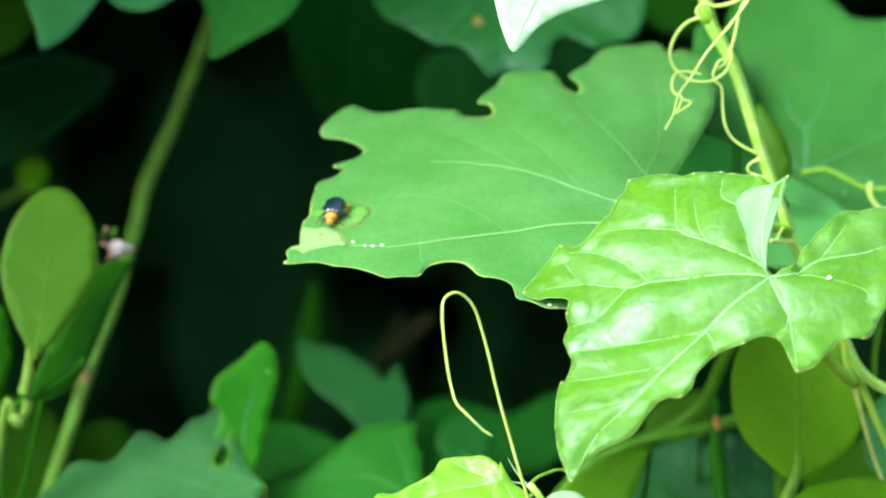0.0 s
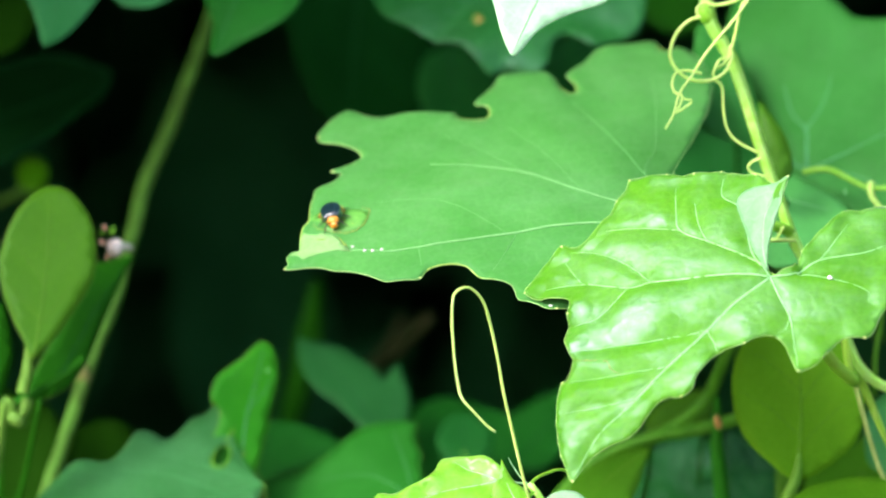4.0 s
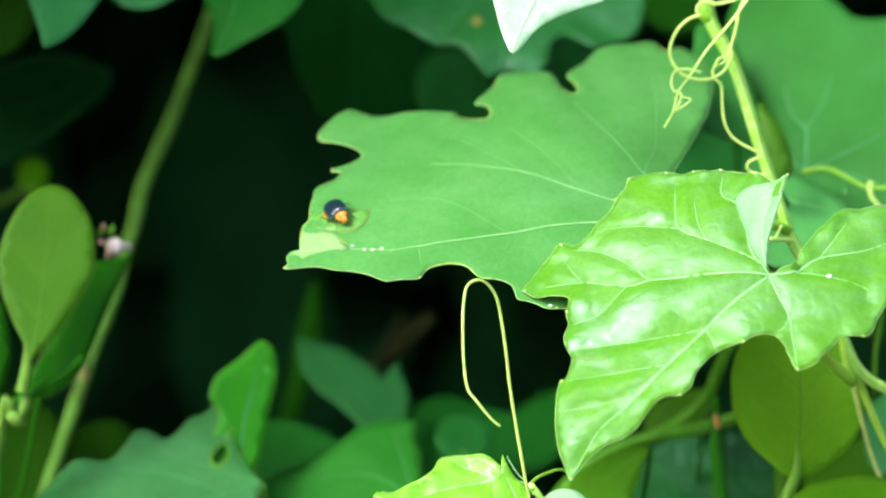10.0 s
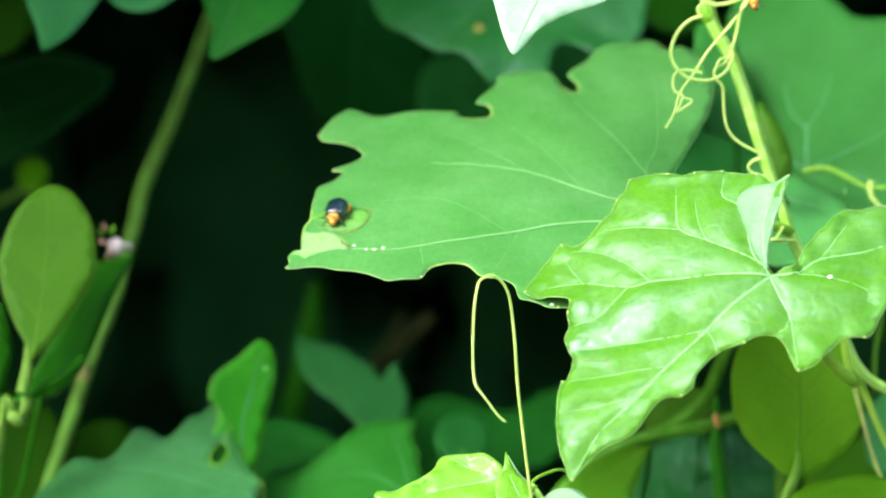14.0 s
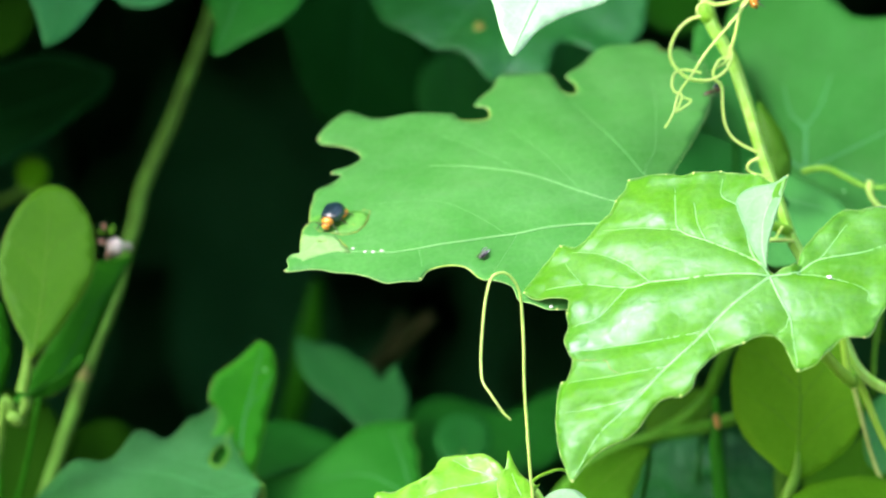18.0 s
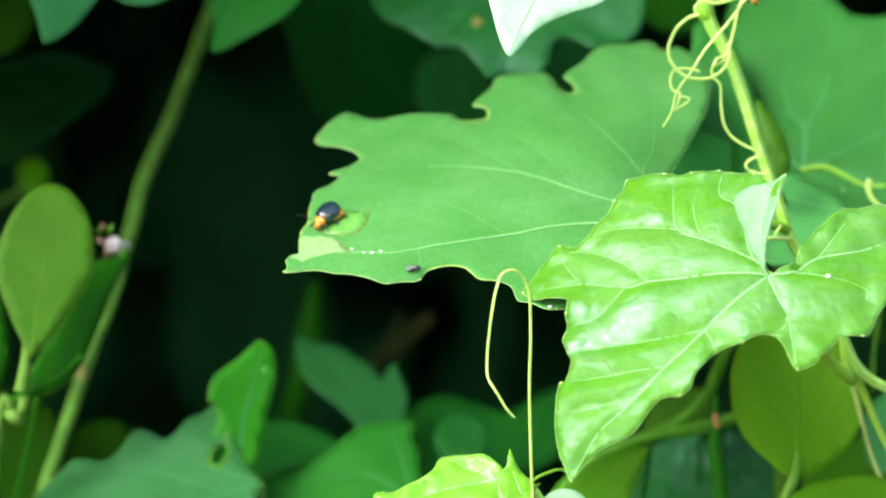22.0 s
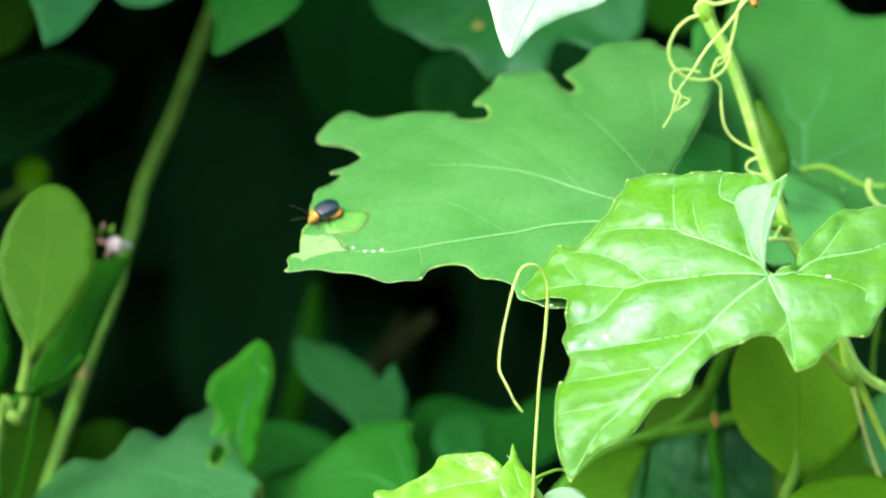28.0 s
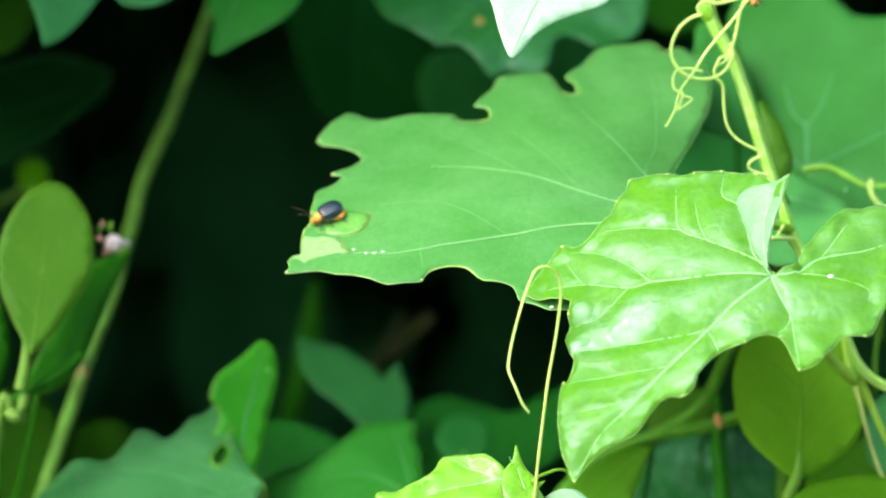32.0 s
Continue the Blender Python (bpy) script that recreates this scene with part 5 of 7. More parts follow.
for blade in (
    lobed,
    leaf("leaf", low, UPGREEN, VEIN_DIM, at=(-0.0434, 0.0600, 1.2566), turn=(74, 0, 10), bend=(-0.003, 0, -0.001),
    margin=[(5.6, 24.8), (7.5, 23.5), (8.6, 20.7), (8.7, 17.4), (7.9, 13.6), (6.7, 9.4), (5.2, 3.8), (3.6, -1.9), (1.6, -6.2), (-3.3, -6.4), (-7.3, -4.4), (-6.9, 1.3), (-4.7, 6.6), (-4.6, 9.6), (-6.0, 11.0), (-6.3, 13.0), (-5.1, 16.4), (-2.5, 18.7), (0.8, 21.0), (3.5, 23.7)],
    veins=[(0.6, 0.15, [(0.0, 0.0), (1.2, 7.5), (3.4, 15.0), (5.8, 23.3)]),
           (0.3, 0.1, [(2.0, 10.0), (5.5, 13.8), (7.7, 17.6)])], label="upright rounded green leaf", quilt=0.3, seed=26.0, margin_mat=RIM_DIM, margin_r=0.09)[0],
    leaf("leaf", low, MIDTEAL, VEIN_DARK, at=(-0.0117, 0.1000, 1.2557), turn=(50, 0, 0), bend=(-0.001, 0, -0.0014),
    margin=[(-21.4, 33.8), (-18.7, 32.7), (-14.8, 31.5), (-11.7, 30.4), (-8.8, 28.2), (-6.3, 25.4), (-4.0, 23.7), (-2.4, 19.9), (-0.9, 22.0), (1.1, 24.7), (2.4, 20.9), (3.9, 15.2), (3.2, 8.2), (1.2, -0.7), (-1.9, -1.9), (-4.4, 0.9), (-7.6, 6.7), (-10.7, 11.0), (-14.0, 14.7), (-17.2, 17.8), (-19.6, 21.9), (-21.0, 27.5)],
    veins=[(0.6, 0.15, [(-0.0, -0.0), (-5.1, 9.8), (-11.5, 20.7), (-19.9, 32.0)]), (0.4, 0.12, [(-0.0, -0.0), (0.4, 10.6), (1.1, 22.3)])], label="shaded bluish-green leaf", quilt=0.3, seed=27.0)[0],
    leaf("leaf", low, LOWGREEN, VEIN_DIM, at=(-0.0066, 0.0650, 1.2467), turn=(50, 0, -5), bend=(-0.0012, 0, -0.0014),
    margin=[(-38.3, 3.4), (-34.1, 5.3), (-29.8, 6.3), (-25.6, 7.7), (-21.5, 10.5), (-17.5, 14.7), (-14.4, 18.1), (-12.0, 19.9), (-8.9, 20.6), (-5.0, 21.1), (-2.2, 21.1), (-0.6, 20.3), (-1.0, 17.6), (-0.5, 14.9), (0.8, 12.5), (0.7, 9.0), (1.7, 4.7), (2.3, -1.5), (-0.5, -12.0), (-14.8, -16.2), (-32.2, -11.2), (-39.0, -2.6)],
    veins=[(0.5, 0.15, [(-0.0, 0.0), (-10.2, 6.2), (-21.1, 4.9)]),
           (0.5, 0.15, [(-0.0, 0.0), (-3.1, 10.9), (-6.1, 18.9)])], label="broad shaded green leaf", quilt=0.3, seed=28.0, margin_mat=RIM_DIM, margin_r=0.09)[0],
    leaf("leaf", low, MURKSHADE, VEIN_DARK, at=(0.0047, 0.1000, 1.2549), turn=(50, 0, 0), bend=(-0.001, 0, -0.0014),
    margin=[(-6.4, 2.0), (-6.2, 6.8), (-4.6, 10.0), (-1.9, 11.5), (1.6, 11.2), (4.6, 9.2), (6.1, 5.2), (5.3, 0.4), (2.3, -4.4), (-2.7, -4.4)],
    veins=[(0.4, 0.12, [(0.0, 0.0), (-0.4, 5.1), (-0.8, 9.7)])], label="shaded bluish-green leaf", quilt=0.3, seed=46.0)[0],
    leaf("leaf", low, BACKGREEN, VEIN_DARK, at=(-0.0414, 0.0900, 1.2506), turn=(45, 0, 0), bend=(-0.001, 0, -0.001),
    margin=[(-2.8, 12.0), (2.1, 16.6), (8.4, 16.1), (14.9, 13.1), (19.1, 9.4), (13.5, 4.4), (6.2, 0.9), (0.0, -0.8)], label="leaf with shade in its dark colour", quilt=0.3, seed=29.0)[0],
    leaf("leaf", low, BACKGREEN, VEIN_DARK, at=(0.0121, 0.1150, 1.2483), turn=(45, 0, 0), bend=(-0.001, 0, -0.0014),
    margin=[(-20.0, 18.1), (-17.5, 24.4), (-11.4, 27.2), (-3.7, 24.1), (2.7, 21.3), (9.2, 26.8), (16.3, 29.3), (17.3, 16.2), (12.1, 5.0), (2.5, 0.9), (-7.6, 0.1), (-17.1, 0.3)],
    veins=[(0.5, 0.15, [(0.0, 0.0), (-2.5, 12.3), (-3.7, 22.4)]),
           (0.4, 0.15, [(0.0, 0.0), (9.0, 14.2), (15.6, 27.3)])], label="leaf with shade in its dark colour", quilt=0.3, seed=30.0)[0],
):
    link(low, blade, (-0.035, 0.11, 1.21))

bush = thing("bush", (0.08, 0.06, 0.0), "leafy bush with oval olive leaves and green branches", "shrub")
stalk(bush, [(0.08, 0.06, -0.02), (0.07, 0.07, 0.6), (0.072, 0.06, 1.1), (0.073, 0.062, 1.27)], [0.005, 0.004, 0.002])
stalk(bush, [(0.0246, 0.0750, 1.2463), (0.0300, 0.0725, 1.2519), (0.0367, 0.0700, 1.2569), (0.0445, 0.0675, 1.2598), (0.0541, 0.0650, 1.2617), (0.0637, 0.0625, 1.2644), (0.0744, 0.0600, 1.2687)], [0.0015, 0.0014, 0.0014], BUSHM, label="smooth green branch", name="branch")
stalk(bush, [(0.0633, 0.0550, 1.2827), (0.0604, 0.0580, 1.2784), (0.0588, 0.0610, 1.2735), (0.0559, 0.0640, 1.2680), (0.0493, 0.0670, 1.2624), (0.0434, 0.0700, 1.2587)], [0.0014, 0.0014, 0.0014], BUSHM, name="branch")
stalk(bush, [(0.0737, 0.0285, 1.2578), (0.0734, 0.0285, 1.2536), (0.0725, 0.0285, 1.2509), (0.0708, 0.0285, 1.2474)], [0.0004, 0.0010, 0.0013, 0.0014], PALESTALK, name="petiole", label="pale green leaf stalk")
stalk(bush, [(0.0580, 0.0500, 1.2690), (0.0579, 0.0500, 1.2636), (0.0580, 0.0500, 1.2582), (0.0590, 0.0500, 1.2510), (0.0594, 0.0500, 1.2414)], [0.0006, 0.0015, 0.0017], UPGREEN, "green pointed shoot", name="shoot")
ball("gall", Vector((0.0578, 0.0460, 1.2637)) - bush.location, (0.0017, 0.0009, 0.0009), RUST, bush, "small orange-brown gall", (0, 80, 0))
leaf("leaf", bush, OLIVE, VEIN_OVAL, at=(0.0732, 0.0300, 1.2522), turn=(74, 0, -6), bend=(-0.0014, 0, -0.001),
    margin=[(-0.2, 0.1), (-3.0, 1.4), (-6.5, 4.5), (-10.1, 8.1), (-12.6, 13.1), (-13.5, 19.2), (-13.4, 24.2), (-11.7, 29.2), (-8.1, 32.3), (-1.0, 34.1), (6.1, 31.7), (10.9, 28.0), (13.3, 21.8), (14.4, 15.6), (13.0, 9.5), (9.9, 5.2), (5.9, 2.1), (2.4, 0.3)],
    veins=[(0.8, 0.2, [(0.0, -0.0), (0.9, 10.6), (0.9, 20.4), (-0.4, 31.6)]),
           (0.25, 0.1, [(0.7, 6.9), (6.3, 13.1), (12.2, 18.1)]),
           (0.25, 0.1, [(0.8, 9.4), (-5.5, 15.5), (-11.5, 19.2)]),
           (0.25, 0.1, [(1.0, 16.7), (6.2, 24.2), (9.7, 26.7)]),
           (0.25, 0.1, [(0.8, 19.2), (-5.7, 25.4), (-9.9, 27.9)])], label="broad oval olive-green leaf", quilt=0.25, wave=0.4, seed=31.0)
for blade in (
    leaf("leaf", bush, OLIVE, VEIN_OVAL, at=(0.0720, 0.0200, 1.2464), turn=(45, 0, 0), bend=(-0.002, 0, -0.002),
    margin=[(-0.6, 0.0), (2.0, 5.1), (7.4, 7.8), (14.6, 9.8), (20.2, 8.8), (24.9, 4.3), (23.2, -3.7), (9.0, -7.6)], quilt=0.2, seed=32.0)[0],
    leaf("leaf", bush, OLIVEMID, VEIN_OVAL, at=(0.0439, 0.0500, 1.2582), turn=(55, 0, 0), bend=(-0.002, 0, -0.002),
    margin=[(-17.5, -14.9), (-16.9, -8.1), (-12.0, -3.6), (-7.2, -0.9), (-0.6, 0.3), (-1.9, -5.6), (-4.8, -13.9), (-9.9, -21.9), (-17.0, -21.6)],
    veins=[(0.4, 0.12, [(-0.0, -0.0), (-7.3, -5.6), (-14.6, -13.7)])], label="shaded olive leaf", quilt=0.2, seed=33.0)[0],
    leaf("leaf", bush, TEALM, VEIN_DARK, at=(0.0569, 0.1000, 1.2602), turn=(60, 0, 0), bend=(-0.001, 0, -0.001),
    margin=[(-12.6, -6.9), (-7.5, -2.8), (-1.3, -1.1), (3.4, -4.2), (4.7, -12.6), (3.8, -22.2), (-11.7, -24.8), (-16.5, -16.6)],
    veins=[(0.4, 0.12, [(0.0, 0.0), (-3.9, -8.4), (-6.6, -19.4)])], label="dark bluish-green leaf", quilt=0.2, seed=34.0)[0],
    leaf("leaf", bush, TEALM, VEIN_DARK, at=(0.0627, 0.0900, 1.2605), turn=(60, 0, -10), bend=(-0.001, 0, -0.001),
    margin=[(-0.6, -0.0), (5.2, -3.5), (10.4, -8.2), (15.0, -13.6), (14.9, -23.1), (1.4, -23.4), (-0.5, -12.5)],
    veins=[(0.4, 0.12, [(0.0, 0.0), (6.9, -12.4), (9.9, -20.5)])], label="dark bluish-green leaf", quilt=0.2, seed=35.0)[0],
    leaf("leaf", bush, OBOV, VEIN_OLIVE, at=(0.0572, 0.0800, 1.2682), turn=(55, 0, 0), bend=(-0.001, 0, -0.001),
    margin=[(-13.6, -6.5), (-10.5, -1.7), (-5.5, 0.3), (-0.6, 1.8), (1.4, -2.2), (-0.8, -7.6), (-7.0, -10.9), (-12.5, -10.4)],
    veins=[(0.3, 0.12, [(0.0, 0.0), (-6.3, -5.1), (-11.8, -7.9)])], quilt=0.3, seed=43.0)[0],
    leaf("leaf", bush, LOBEGREEN, VEIN_TEAL, at=(0.0978, 0.0500, 1.2618), turn=(55, 0, 20), bend=(-0.001, 0, -0.001),
    margin=[(-8.2, 3.7), (-4.7, 8.0), (2.7, 10.1), (5.3, -0.1), (-2.9, -11.3), (-9.7, -10.0), (-10.8, -5.5)],
    veins=[(0.4, 0.12, [(0.0, 0.0), (-5.6, -1.3), (-9.4, -3.4)])], quilt=0.2, seed=36.0)[0],
    leaf("leaf", bush, OLIVEMID, VEIN_OVAL, at=(0.0880, 0.0800, 1.2436), turn=(50, 0, 0), bend=(-0.001, 0, -0.001),
    margin=[(-10.1, 7.9), (-5.6, 12.6), (0.8, 17.4), (6.0, 21.5), (13.4, 19.9), (15.1, 6.4), (7.2, -3.0), (-6.3, -3.0)],
    veins=[(0.4, 0.12, [(0.0, 0.0), (2.9, 9.4), (5.8, 17.4)])], quilt=0.2, seed=45.0)[0],
):
    link(bush, blade, (0.073, 0.085, 1.17), r=0.0005, mat=DARKGREEN, drop=0.03)

deep = thing("understory_plant", (-0.17, 0.22, 0.0), "dim plants deep in the shade", "plant")
stalk(deep, [(-0.17, 0.22, -0.02), (-0.17, 0.22, 0.7), (-0.16, 0.2, 1.33), (-0.16, 0.2, 1.4)], [0.004, 0.003, 0.002])
stalk(deep, [(-0.17, 0.22, 0.9), (-0.1, 0.16, 1.15), (-0.08, 0.13, 1.22), (0.02, 0.2, 1.21)], [0.003, 0.002], name="runner")
for blade, to in (
    # shade is in the blade's colour; the wide rim paints its lit edge
    (leaf("leaf", deep, BLACKSHADE, VEIN_DARK, at=(-0.1049, 0.1400, 1.3285), turn=(60, 0, 20), bend=(-0.001, 0, -0.001),
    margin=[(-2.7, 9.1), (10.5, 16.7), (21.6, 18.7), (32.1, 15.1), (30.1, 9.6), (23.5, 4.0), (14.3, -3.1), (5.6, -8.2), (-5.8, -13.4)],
    veins=[(0.5, 0.15, [(-0.0, -0.0), (15.7, 6.4), (30.4, 13.1)])], label="leaf coloured nearly black for the shade", quilt=0.2, seed=37.0, margin_mat=VEIN_DARK, margin_r=0.45)[0], (-0.16, 0.2, 1.33)),
    (leaf("leaf", deep, SHADEOLIVE, VEIN_OLIVE, at=(-0.1024, 0.1100, 1.3555), turn=(50, 0, 0), bend=(-0.001, 0, -0.001),
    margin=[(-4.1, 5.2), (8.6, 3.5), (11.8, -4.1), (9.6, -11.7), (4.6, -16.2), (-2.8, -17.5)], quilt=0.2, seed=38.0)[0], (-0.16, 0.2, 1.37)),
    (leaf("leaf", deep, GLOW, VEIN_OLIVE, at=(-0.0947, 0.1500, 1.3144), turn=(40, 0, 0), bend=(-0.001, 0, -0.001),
    margin=[(-3.5, 4.1), (-3.1, 9.4), (-0.7, 11.5), (2.7, 9.4), (3.7, 4.1), (2.0, -1.0), (-1.2, -1.0)], label="small far leaf, its light put into bright colour", quilt=0.2, seed=39.0)[0], (-0.16, 0.22, 1.3)),
    (leaf("leaf", deep, SHADEOLIVE, VEIN_OLIVE, at=(-0.0760, 0.1100, 1.2510), turn=(50, 0, 0), bend=(-0.001, 0, -0.001),
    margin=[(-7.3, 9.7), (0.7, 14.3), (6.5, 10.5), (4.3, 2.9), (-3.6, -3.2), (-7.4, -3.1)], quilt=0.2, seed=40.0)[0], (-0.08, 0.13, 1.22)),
    (leaf("leaf", deep, MURKSHADE, VEIN_DARK, at=(0.0276, 0.1300, 1.3487), turn=(55, 0, 0), bend=(-0.001, 0, -0.001),
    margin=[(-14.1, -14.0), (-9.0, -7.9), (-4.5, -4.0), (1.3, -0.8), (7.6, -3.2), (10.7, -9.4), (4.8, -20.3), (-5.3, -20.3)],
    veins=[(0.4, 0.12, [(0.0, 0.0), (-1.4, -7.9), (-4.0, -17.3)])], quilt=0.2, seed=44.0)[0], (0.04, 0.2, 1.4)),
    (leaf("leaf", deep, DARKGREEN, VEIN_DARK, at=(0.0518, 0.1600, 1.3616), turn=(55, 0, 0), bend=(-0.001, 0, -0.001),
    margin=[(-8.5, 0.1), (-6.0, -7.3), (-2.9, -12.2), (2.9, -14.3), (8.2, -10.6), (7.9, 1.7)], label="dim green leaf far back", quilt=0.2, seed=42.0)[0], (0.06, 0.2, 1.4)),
    (leaf("leaf", deep, MURKSHADE, VEIN_DARK, at=(0.0594, 0.1000, 1.3139), turn=(60, 0, 0), bend=(-0.002, 0, -0.002),
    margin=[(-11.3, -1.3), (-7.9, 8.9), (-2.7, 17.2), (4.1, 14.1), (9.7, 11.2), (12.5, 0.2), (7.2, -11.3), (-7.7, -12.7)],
    veins=[(0.4, 0.12, [(-0.0, -0.0), (1.5, 8.8), (4.1, 13.4)])], label="bluish leaf behind the vine, coloured dark for shade", quilt=0.2, seed=41.0)[0], (0.1, 0.13, 1.28)),
):
    link(deep, blade, to)
stalk(deep, [(-0.0298, 0.1800, 1.2922), (-0.0319, 0.1867, 1.2788), (-0.0354, 0.1933, 1.2626), (-0.0383, 0.2000, 1.2516)], [0.0012, 0.0034, 0.003, 0.0022], DARKGREEN, name="dim_stem")
stalk(deep, [(-0.0032, 0.2000, 1.2839), (-0.0114, 0.2100, 1.2757), (-0.0170, 0.2200, 1.2700)], [0.0014, 0.0014], TWIG, name="dim_stem")
stalk(deep, [(-0.0098, 0.21, 1.2838), (-0.0128, 0.21, 1.2777), (-0.0166, 0.21, 1.273), (-0.0196, 0.21, 1.2692)], [0.0009, 0.0012], TWIG, name="dim_stem")


for plant, place in ((back, (0.0852, 0.053, 1.3125)), (low, (-0.0381, 0.064, 1.2741))):
    ball("pale_speck", Vector(place) - plant.location, (0.00026, 0.0002, 0.0004), VEIN, plant, "small white speck on a leaf", nu=10, nv=6)


# ---- insects (built in millimetres, head towards +x) ----
def shell(name, parent, mat, size, place, label="", warp=None, nu=32, nv=20, turn=(0, 0, 0)):
    k = 0.001
    f2 = (lambda x, y, z: [c * k for c in warp(x / k, y / k, z / k)]) if warp else None
    return ball(name, [c * k for c in place], [c * k for c in size], mat, parent, label, turn, f2, nu, nv)


def limb(name, parent, mat, pts, radii, label=""):
    v, f = tube_data(spline(np.array(pts) / 1000, 4), [r / 1000 for r in radii], 6)
    return mesh_ob(name, v, f, mat, parent, label)


def wing_case(parent, k, sign):
    """One wing case: square shoulder, flat back, steep side, rounded end, faint long ribs."""
    nx, ny, front_x, back_x, half, low, rise = 26, 15, 1.25, -3.1, 1.95, 1.1, 1.65
    top, under = [], []
    for i in range(nx):
        s = 0.5 - 0.5 * math.cos(math.pi * i / (nx - 1))
        fore = min(1.0, (s + 0.004) / 0.13) ** 0.42
        aft = (1 - min(0.999, max(0.0, (s - 0.55) / 0.45)) ** 2.5) ** 0.48
        w = half * (0.82 + 0.18 * math.sin(math.pi / 2 * min(1.0, s / 0.6))) * fore * aft
        crest = rise * (0.84 + 0.16 * math.sin(math.pi * (0.15 + 0.8 * s))) * (0.4 + 0.6 * aft) * (0.72 + 0.28 * fore)
        base = low - 0.1 * s + 0.08 * (1 - fore)
        x = front_x + (back_x - front_x) * s
        for j in range(ny):
            q = math.sin(math.pi / 2 * j / (ny - 1))
            z = base + crest * (1 - q ** 2.2) ** 0.6 + (0.075 * math.cos(q * 15) + 0.2 * math.exp(-((q - 0.8) / 0.1) ** 2)) * fore * aft - 0.05 * math.exp(-(q / 0.05) ** 2)
            y = sign * (0.015 + w * q)
            top.append(((x + 0.95) * k / 1000, y * k / 1000, z * k / 1000))
            under.append(((x + 0.95) * k / 1000, y * k / 1000, (base - 0.06) * k / 1000))
    n = nx * ny
    faces = []
    for i in range(nx - 1):
        for j in range(ny - 1):
            a = i * ny + j
            f = (a, a + ny, a + ny + 1, a + 1)
            faces.append(f if sign > 0 else f[::-1])
            faces.append(tuple(n + c for c in (f[::-1] if sign > 0 else f)))
    ring = [j for j in range(ny)] + [i * ny + ny - 1 for i in range(1, nx)] + [(nx - 1) * ny + j for j in range(ny - 2, -1, -1)] + [i * ny for i in range(nx - 2, 0, -1)]
    for a, b in zip(ring, ring[1:] + ring[:1]):
        faces.append((a, b, b + n, a + n) if sign > 0 else (b, a, a + n, b + n))
    return mesh_ob("wing_case", top + under, faces, ELYTRA, parent, "glossy blue-black wing case")


def make_beetle():
    k = 1.2
    b = thing("leaf_beetle", (0, 0, 0), "small leaf beetle with orange head and glossy blue-black wing cases", "beetle", "leaf beetles")

    def pt(x, y, z):
        return (k * (x + 0.95), k * y, k * z)

    def sz(*s):
        return tuple(k * c for c in s)

    shell("abdomen", b, ORANGE, sz(1.6, 2.22, 0.85), pt(-1.62, 0, 0.68), "swollen orange abdomen below the wing cases")
    for s in (1, -1):
        wing_case(b, k, s)
    shell("thorax", b, ORANGE, sz(0.72, 1.06, 0.82), pt(1.45, 0, 1.42), "glossy orange thorax", lambda x, y, z: [x * (1.0 + 0.12 * (abs(y) < 0.8)), y, z], turn=(0, 12, 0))
    head = shell("head", b, ORANGE, sz(0.66, 0.78, 0.66), pt(2.22, 0, 1.1), "orange head", turn=(0, 30, 0))
    for s in (1, -1):
        shell("eye", head, EYEM, sz(0.2, 0.17, 0.2), (0.2, 0.82 * s, 0.28), "black eye", nu=10, nv=7)
        limb("mandible", head, LEGM, [(0.7, 0.3 * s, -0.2), (1.0, 0.25 * s, -0.4), (1.05, 0.06 * s, -0.5)], [0.14, 0.12, 0.05])
    feelers = []
    for s in (1, -1):
        f = limb("antenna", b, LEGM, [(0, 0, 0), (0.5, 0.4 * s, 1.0), (1.3, 0.8 * s, 2.0), (2.3, 1.1 * s, 2.8), (3.5, 1.3 * s, 3.4)], [0.1, 0.09, 0.09, 0.09, 0.07], "thin dark antenna")
        f.location = [c / 1000 for c in pt(2.4, 0.28 * s, 1.4)]
        feelers.append(f)
        for x0, x1, reach in ((1.3, 2.3, 2.0), (0.5, 0.2, 2.7), (-0.2, -2.0, 2.8)):
            limb("leg", b, LEGM, [pt(x0, 0.7 * s, 0.8), pt((x0 + x1) / 2, reach * 0.62 * s, 1.15), pt(x1, reach * 0.95 * s, 0.35), pt(x1 * 1.05, reach * 1.12 * s, 0.04)], [0.19, 0.17, 0.1, 0.07], "thin dark leg")
    return b, feelers


